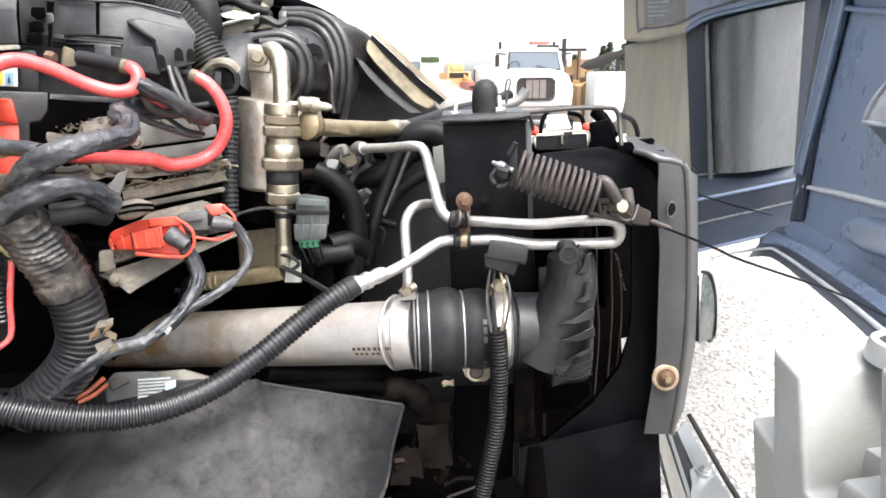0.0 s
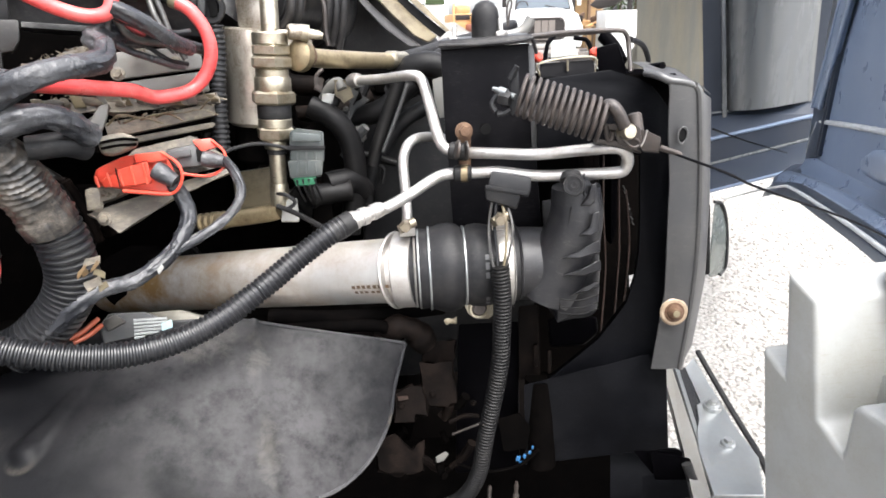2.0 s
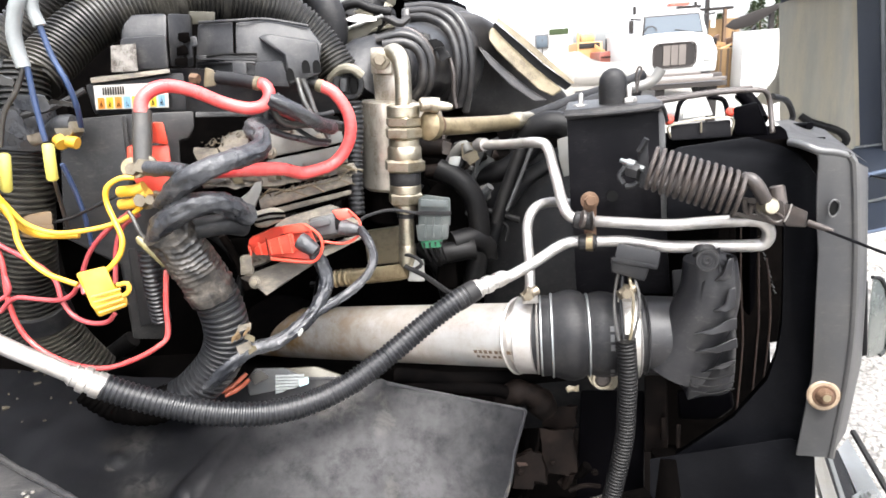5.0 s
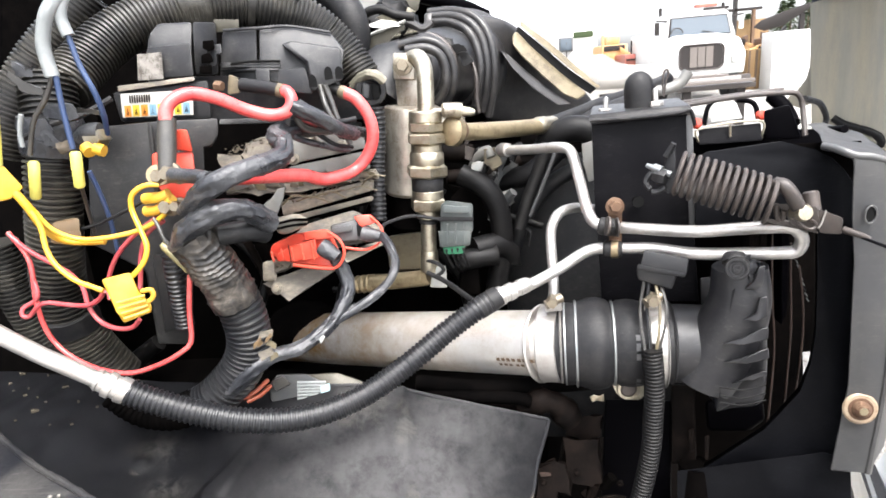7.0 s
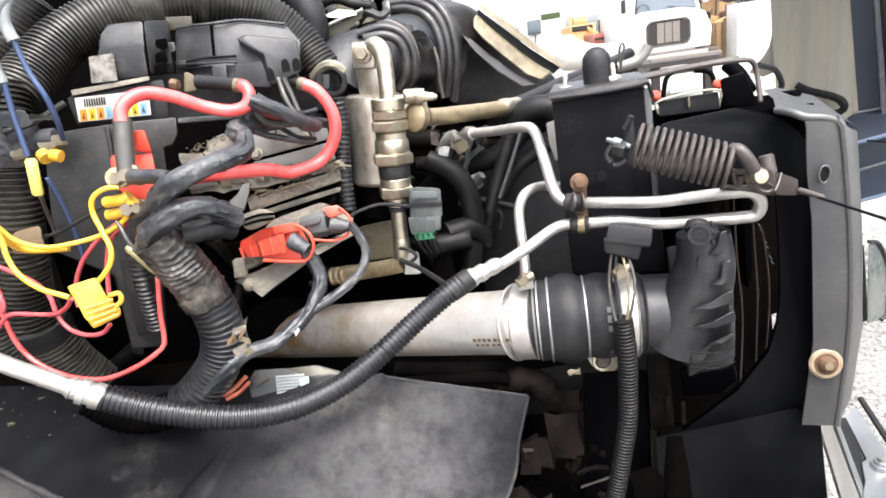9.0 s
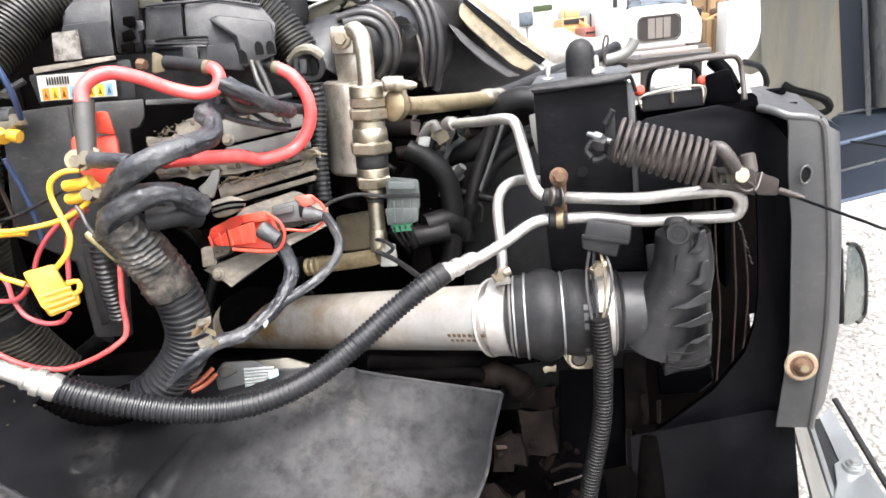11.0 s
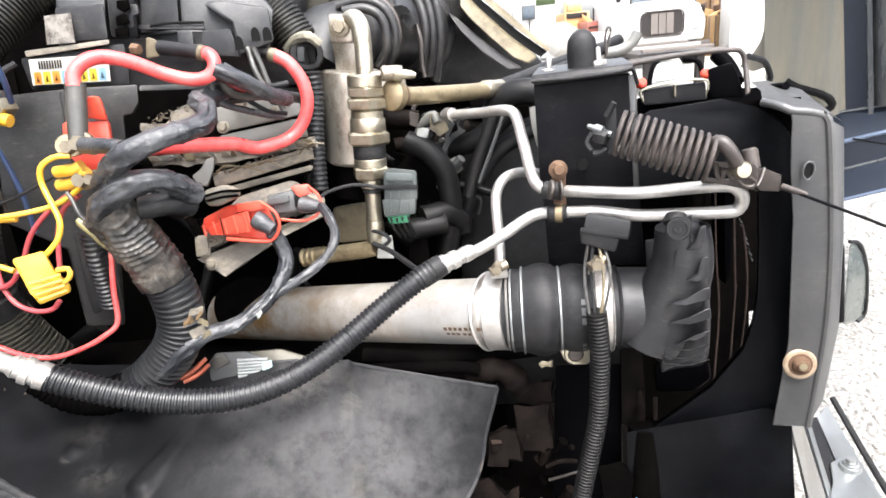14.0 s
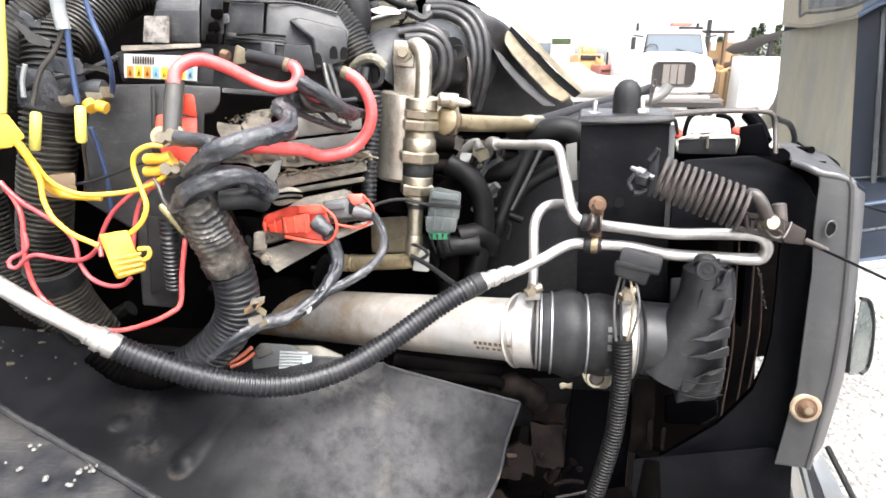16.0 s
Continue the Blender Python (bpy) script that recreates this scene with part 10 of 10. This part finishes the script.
        part("exhaust_pipe", lathe((x + 0.25 + s * 1.05, y + 3.15, 1.0), (x + 0.25 + s * 1.05, y + 3.15, 2.98), [(0, 0.09), (0.75, 0.09), (0.77, 0.055), (1, 0.055)], 14), FAR_DARK, tk)
    far_box(tk, "dump_body", x - 0.98, x + 0.98, y + 3.4, 3.5, 1.0, 2.2, WHITE, 0.05)


def build_yard():
    van = thing("parked_van", (4.4, 30, 0), "white box van with a dark window band", "van", "white vans")
    far_box(van, "body", 3.3, 5.2, 30, 3.0, 0.5, 2.8, WHITE, 0.25, 0.25)
    far_box(van, "windscreen", 4.05, 4.95, 29.94, 0.06, 2.45, 2.72, LEAF, 0.02, 0.06)
    far_box(van, "side_glass", 3.45, 3.95, 29.93, 0.06, 1.95, 2.45, FAR_GLASS, 0.02, 0.04)
    far_box(van, "glass_frame", 3.38, 4.02, 29.95, 0.06, 1.88, 2.52, CONN, 0.02, 0.04)
    far_box(van, "door_line", 3.7, 3.74, 29.95, 0.05, 0.7, 2.3, FAR_DARK, 0.0)
    for s in (3.4, 4.8):
        part("tyre", lathe((s, 30.3, 0.4), (s + 0.25, 30.3, 0.4), [(0, 0.36), (0.2, 0.4), (0.8, 0.4), (1, 0.36)], 20), RUBBER, van)
    copy_thing(van, Matrix.Translation((-2.6, -7.0, -0.35)))
    ld = thing("wheel_loader", (5.6, 28, 0), "faded orange wheel loader with a dark opening", "loader")
    far_box(ld, "body", 4.95, 6.1, 28, 2.5, 0.6, 2.0, FAR_ORANGE, 0.1)
    far_box(ld, "hood", 5.15, 5.8, 28.1, 1.2, 1.98, 2.36, FAR_ORANGE, 0.14)
    far_box(ld, "opening", 5.06, 5.96, 27.96, 0.05, 1.74, 1.95, FAR_DARK, 0.02)
    far_box(ld, "post", 4.98, 5.06, 27.9, 0.1, 1.2, 2.4, FAR_ORANGE, 0.02)
    part("arm", prism([(5.7, 27.8, 1.9), (6.5, 27.5, 1.3), (6.5, 27.5, 1.1), (5.7, 27.8, 1.7)], 0.15, 0.03), FAR_ORANGE, ld)
    for s in (4.95, 6.0):
        part("tyre", lathe((s, 28.3, 0.7), (s + 0.4, 28.3, 0.7), [(0, 0.62), (0.2, 0.7), (0.8, 0.7), (1, 0.62)], 22), RUBBER, ld)
    rd = thing("red_trailer", (6.2, 26, 0), "faded red low trailer with frame rails", "trailer")
    far_box(rd, "deck", 5.55, 6.85, 26, 4.0, 1.1, 1.55, FAR_RED, 0.08)
    far_box(rd, "headboard", 5.98, 6.85, 26, 0.25, 1.55, 1.90, FAR_RED, 0.06, 0.08)
    far_box(rd, "stripe", 5.6, 6.8, 25.96, 0.05, 1.3, 1.36, FAR_DARK, 0.0)
    far_box(rd, "panel", 6.1, 6.5, 25.93, 0.08, 1.62, 1.8, STONE, 0.01)
    far_box(rd, "frame", 5.6, 6.8, 26.1, 3.8, 0.7, 1.09, FAR_DARK, 0.02)
    for s in (5.85, 6.15, 6.5):
        far_box(rd, "post", s, s + 0.05, 26.3, 0.1, 1.55, 2.05, FAR_DARK, 0.0)
    for s in (5.5, 6.6):
        part("tyre", lathe((s, 26.4, 0.45), (s + 0.3, 26.4, 0.45), [(0, 0.4), (0.2, 0.45), (0.8, 0.45), (1, 0.4)], 20), RUBBER, rd)
    bank = thing("earth_bank", (5.0, 24, 0), "pale tan bank of heaped earth", "earth pile")
    part("mound", crumple(prism([(3.530, 24.000, 1.288), (3.947, 24.000, 1.627), (4.307, 24.000, 1.640), (4.791, 24.000, 1.360), (5.319, 24.000, 1.100), (5.833, 24.000, 0.900)] + [(6.6, 24, 0.0), (3.6, 24, 0.0)], 2.5, 0.0), 0.09, 2.5, 4), STONE, bank)
    tk = thing("storage_tank", (3.2, 12, 0.9), "long pale tan cylinder tank lying on its side", "tank")
    part("shell", lathe((2.2, 13.4, 1.16), (4.15, 15.0, 1.02), [(0, 0.12), (0.02, 0.2), (0.08, 0.25), (0.92, 0.25), (0.98, 0.2), (1, 0.12)], 30), STONE, tk)
    for p in ((2.6, 13.7), (3.8, 14.7)):
        part("cradle", prism([(p[0] - 0.2, p[1] - 0.2, 0.0), (p[0] + 0.2, p[1] + 0.18, 0.0), (p[0] + 0.2, p[1] + 0.18, 0.8), (p[0] - 0.2, p[1] - 0.2, 0.8)], 0.2, 0.01), FAR_DARK, tk)
    bed = thing("flat_bed", (4.6, 13, 0.0), "low brown-grey flat deck with stacked rails", "trailer")
    far_box(bed, "deck", 3.85, 5.35, 13, 2.6, 0.74, 0.84, SPRING, 0.02)
    for k in range(4):
        far_box(bed, "rail", 3.9, 5.3, 12.9 + k * 0.7, 0.12, 0.86 + k * 0.03, 0.92 + k * 0.03, (SLAT, STONE)[k % 2], 0.01)
    for s in (4.0, 5.05):
        far_box(bed, "leg", s, s + 0.15, 13.1, 0.15, 0.0, 0.74, FAR_DARK, 0.0)
    pile = thing("scrap_pile", (10.2, 24, 0), "heap of rusty tan scrap and timber", "scrap pile")
    rng = random.Random(4)
    for k in range(26):
        a = Vector((rng.uniform(8.9, 10.6), rng.uniform(23.2, 25), rng.uniform(0.9, 1.75)))
        d = Vector((rng.uniform(-0.8, 0.8), rng.uniform(-0.3, 0.3), rng.uniform(-0.25, 0.35)))
        part("beam", prism([a, a + d, a + d + Vector((0, 0, 0.22)), a + Vector((0, 0, 0.22))], (0.05, 0.3, 0), 0.02), (FAR_TAN, RUST, FAR_ORANGE, FAR_DARK)[k % 4], pile)
    far_box(pile, "crate", 9.1, 10.0, 23.0, 0.9, 0.0, 1.36, FAR_TAN, 0.03)
    for k in range(4):
        far_box(pile, "batten", 9.14 + k * 0.24, 9.2 + k * 0.24, 22.96, 0.05, 0.05, 1.32, BARK, 0.0)
    pn = thing("leaning_panel", (10.9, 23, 1.9), "dark blue-grey sheet panel resting on the heap", "panel")
    part("sheet", prism([(9.559, 23.800, 2.096), (9.934, 23.800, 1.938), (10.590, 23.800, 2.070), (11.490, 23.800, 2.607), (11.9, 23.800, 2.90), (11.585, 23.800, 2.803), (10.575, 23.800, 2.544), (9.802, 23.800, 2.309)], 0.3, 0.03), FAR_DARK, pn)
    part("support", prism([(11.2, 23.9, 0.0), (11.35, 23.9, 0.0), (11.35, 23.9, 2.45), (11.2, 23.9, 2.45)], (0, 0.15, 0), 0.0), FAR_DARK, pn)
    wb = thing("white_container", (10.6, 22, 0), "plain white steel container", "container")
    far_box(wb, "body", 9.5, 11.8, 22, 0.9, 0.0, 1.86, WHITE, 0.03)
    for k in range(5):
        far_box(wb, "corrugation", 9.65 + k * 0.42, 9.75 + k * 0.42, 21.96, 0.06, 0.15, 1.75, WHITE, 0.01)
    cr = thing("crane_frame", (9.9, 30, 0), "rusty crane frame and dark steel behind the trucks", "machine")
    far_box(cr, "mast", 11.2, 11.33, 30, 0.3, 0, 3.57, FAR_DARK, 0.02)
    far_box(cr, "beam", 10.75, 12.4, 30, 0.3, 2.98, 3.1, FAR_DARK, 0.02, 0.0)
    far_box(cr, "jib", 9.9, 10.95, 30, 0.3, 3.14, 3.26, FAR_DARK, 0.02, 0.0)
    far_box(cr, "post", 12.0, 12.12, 30, 0.2, 0, 3.0, RUST, 0.0)
    far_box(cr, "counterweight", 11.3, 12.9, 30.4, 1.0, 0, 2.6, FAR_TAN, 0.05)


def build_tree(x, y, h, seed):
    rng = random.Random(seed)
    t = thing("tree", (x, y, 0), "distant dark green conifer-like tree", "tree", "far trees")
    part("trunk", sweep([(x, y, 0), (x + 0.1, y, h * 0.5), (x, y, h * 0.95)], 0.28, 8, 0.5, lambda s, f: 1 - 0.8 * f), BARK, t)
    verts, faces = [], []
    for k in range(900):
        f = rng.random() ** 0.8
        z = h * (0.2 + 0.8 * f)
        r = (1 - f) * h * 0.24 + 0.3
        a, q = rng.uniform(0, 6.283), r * rng.random() ** 0.5 * rng.uniform(0.6, 1.2)
        c = Vector((x + q * math.cos(a), y + q * math.sin(a), z))
        b = len(verts)
        for j in range(3):
            verts.append(c + Vector((rng.uniform(-0.3, 0.3), rng.uniform(-0.3, 0.3), rng.uniform(-0.2, 0.2))))
        faces.append((b, b + 1, b + 2))
    me = bpy.data.meshes.new("crown")
    me.from_pydata([tuple(v) for v in verts], [], faces)
    me.materials.append(LEAF)
    cr = new("crown", me)
    cr.parent = t
    cr.matrix_parent_inverse = placed(t).inverted()


build_truck()
build_yard()
for i, (x, y, h) in enumerate(((42.4, 96, 6.9), (44.4, 98, 7.6), (46.4, 97, 7.3), (48.6, 99, 7.0), (51, 98, 7.4), (40.8, 104, 5.9))):
    build_tree(x, y, h, 20 + i)
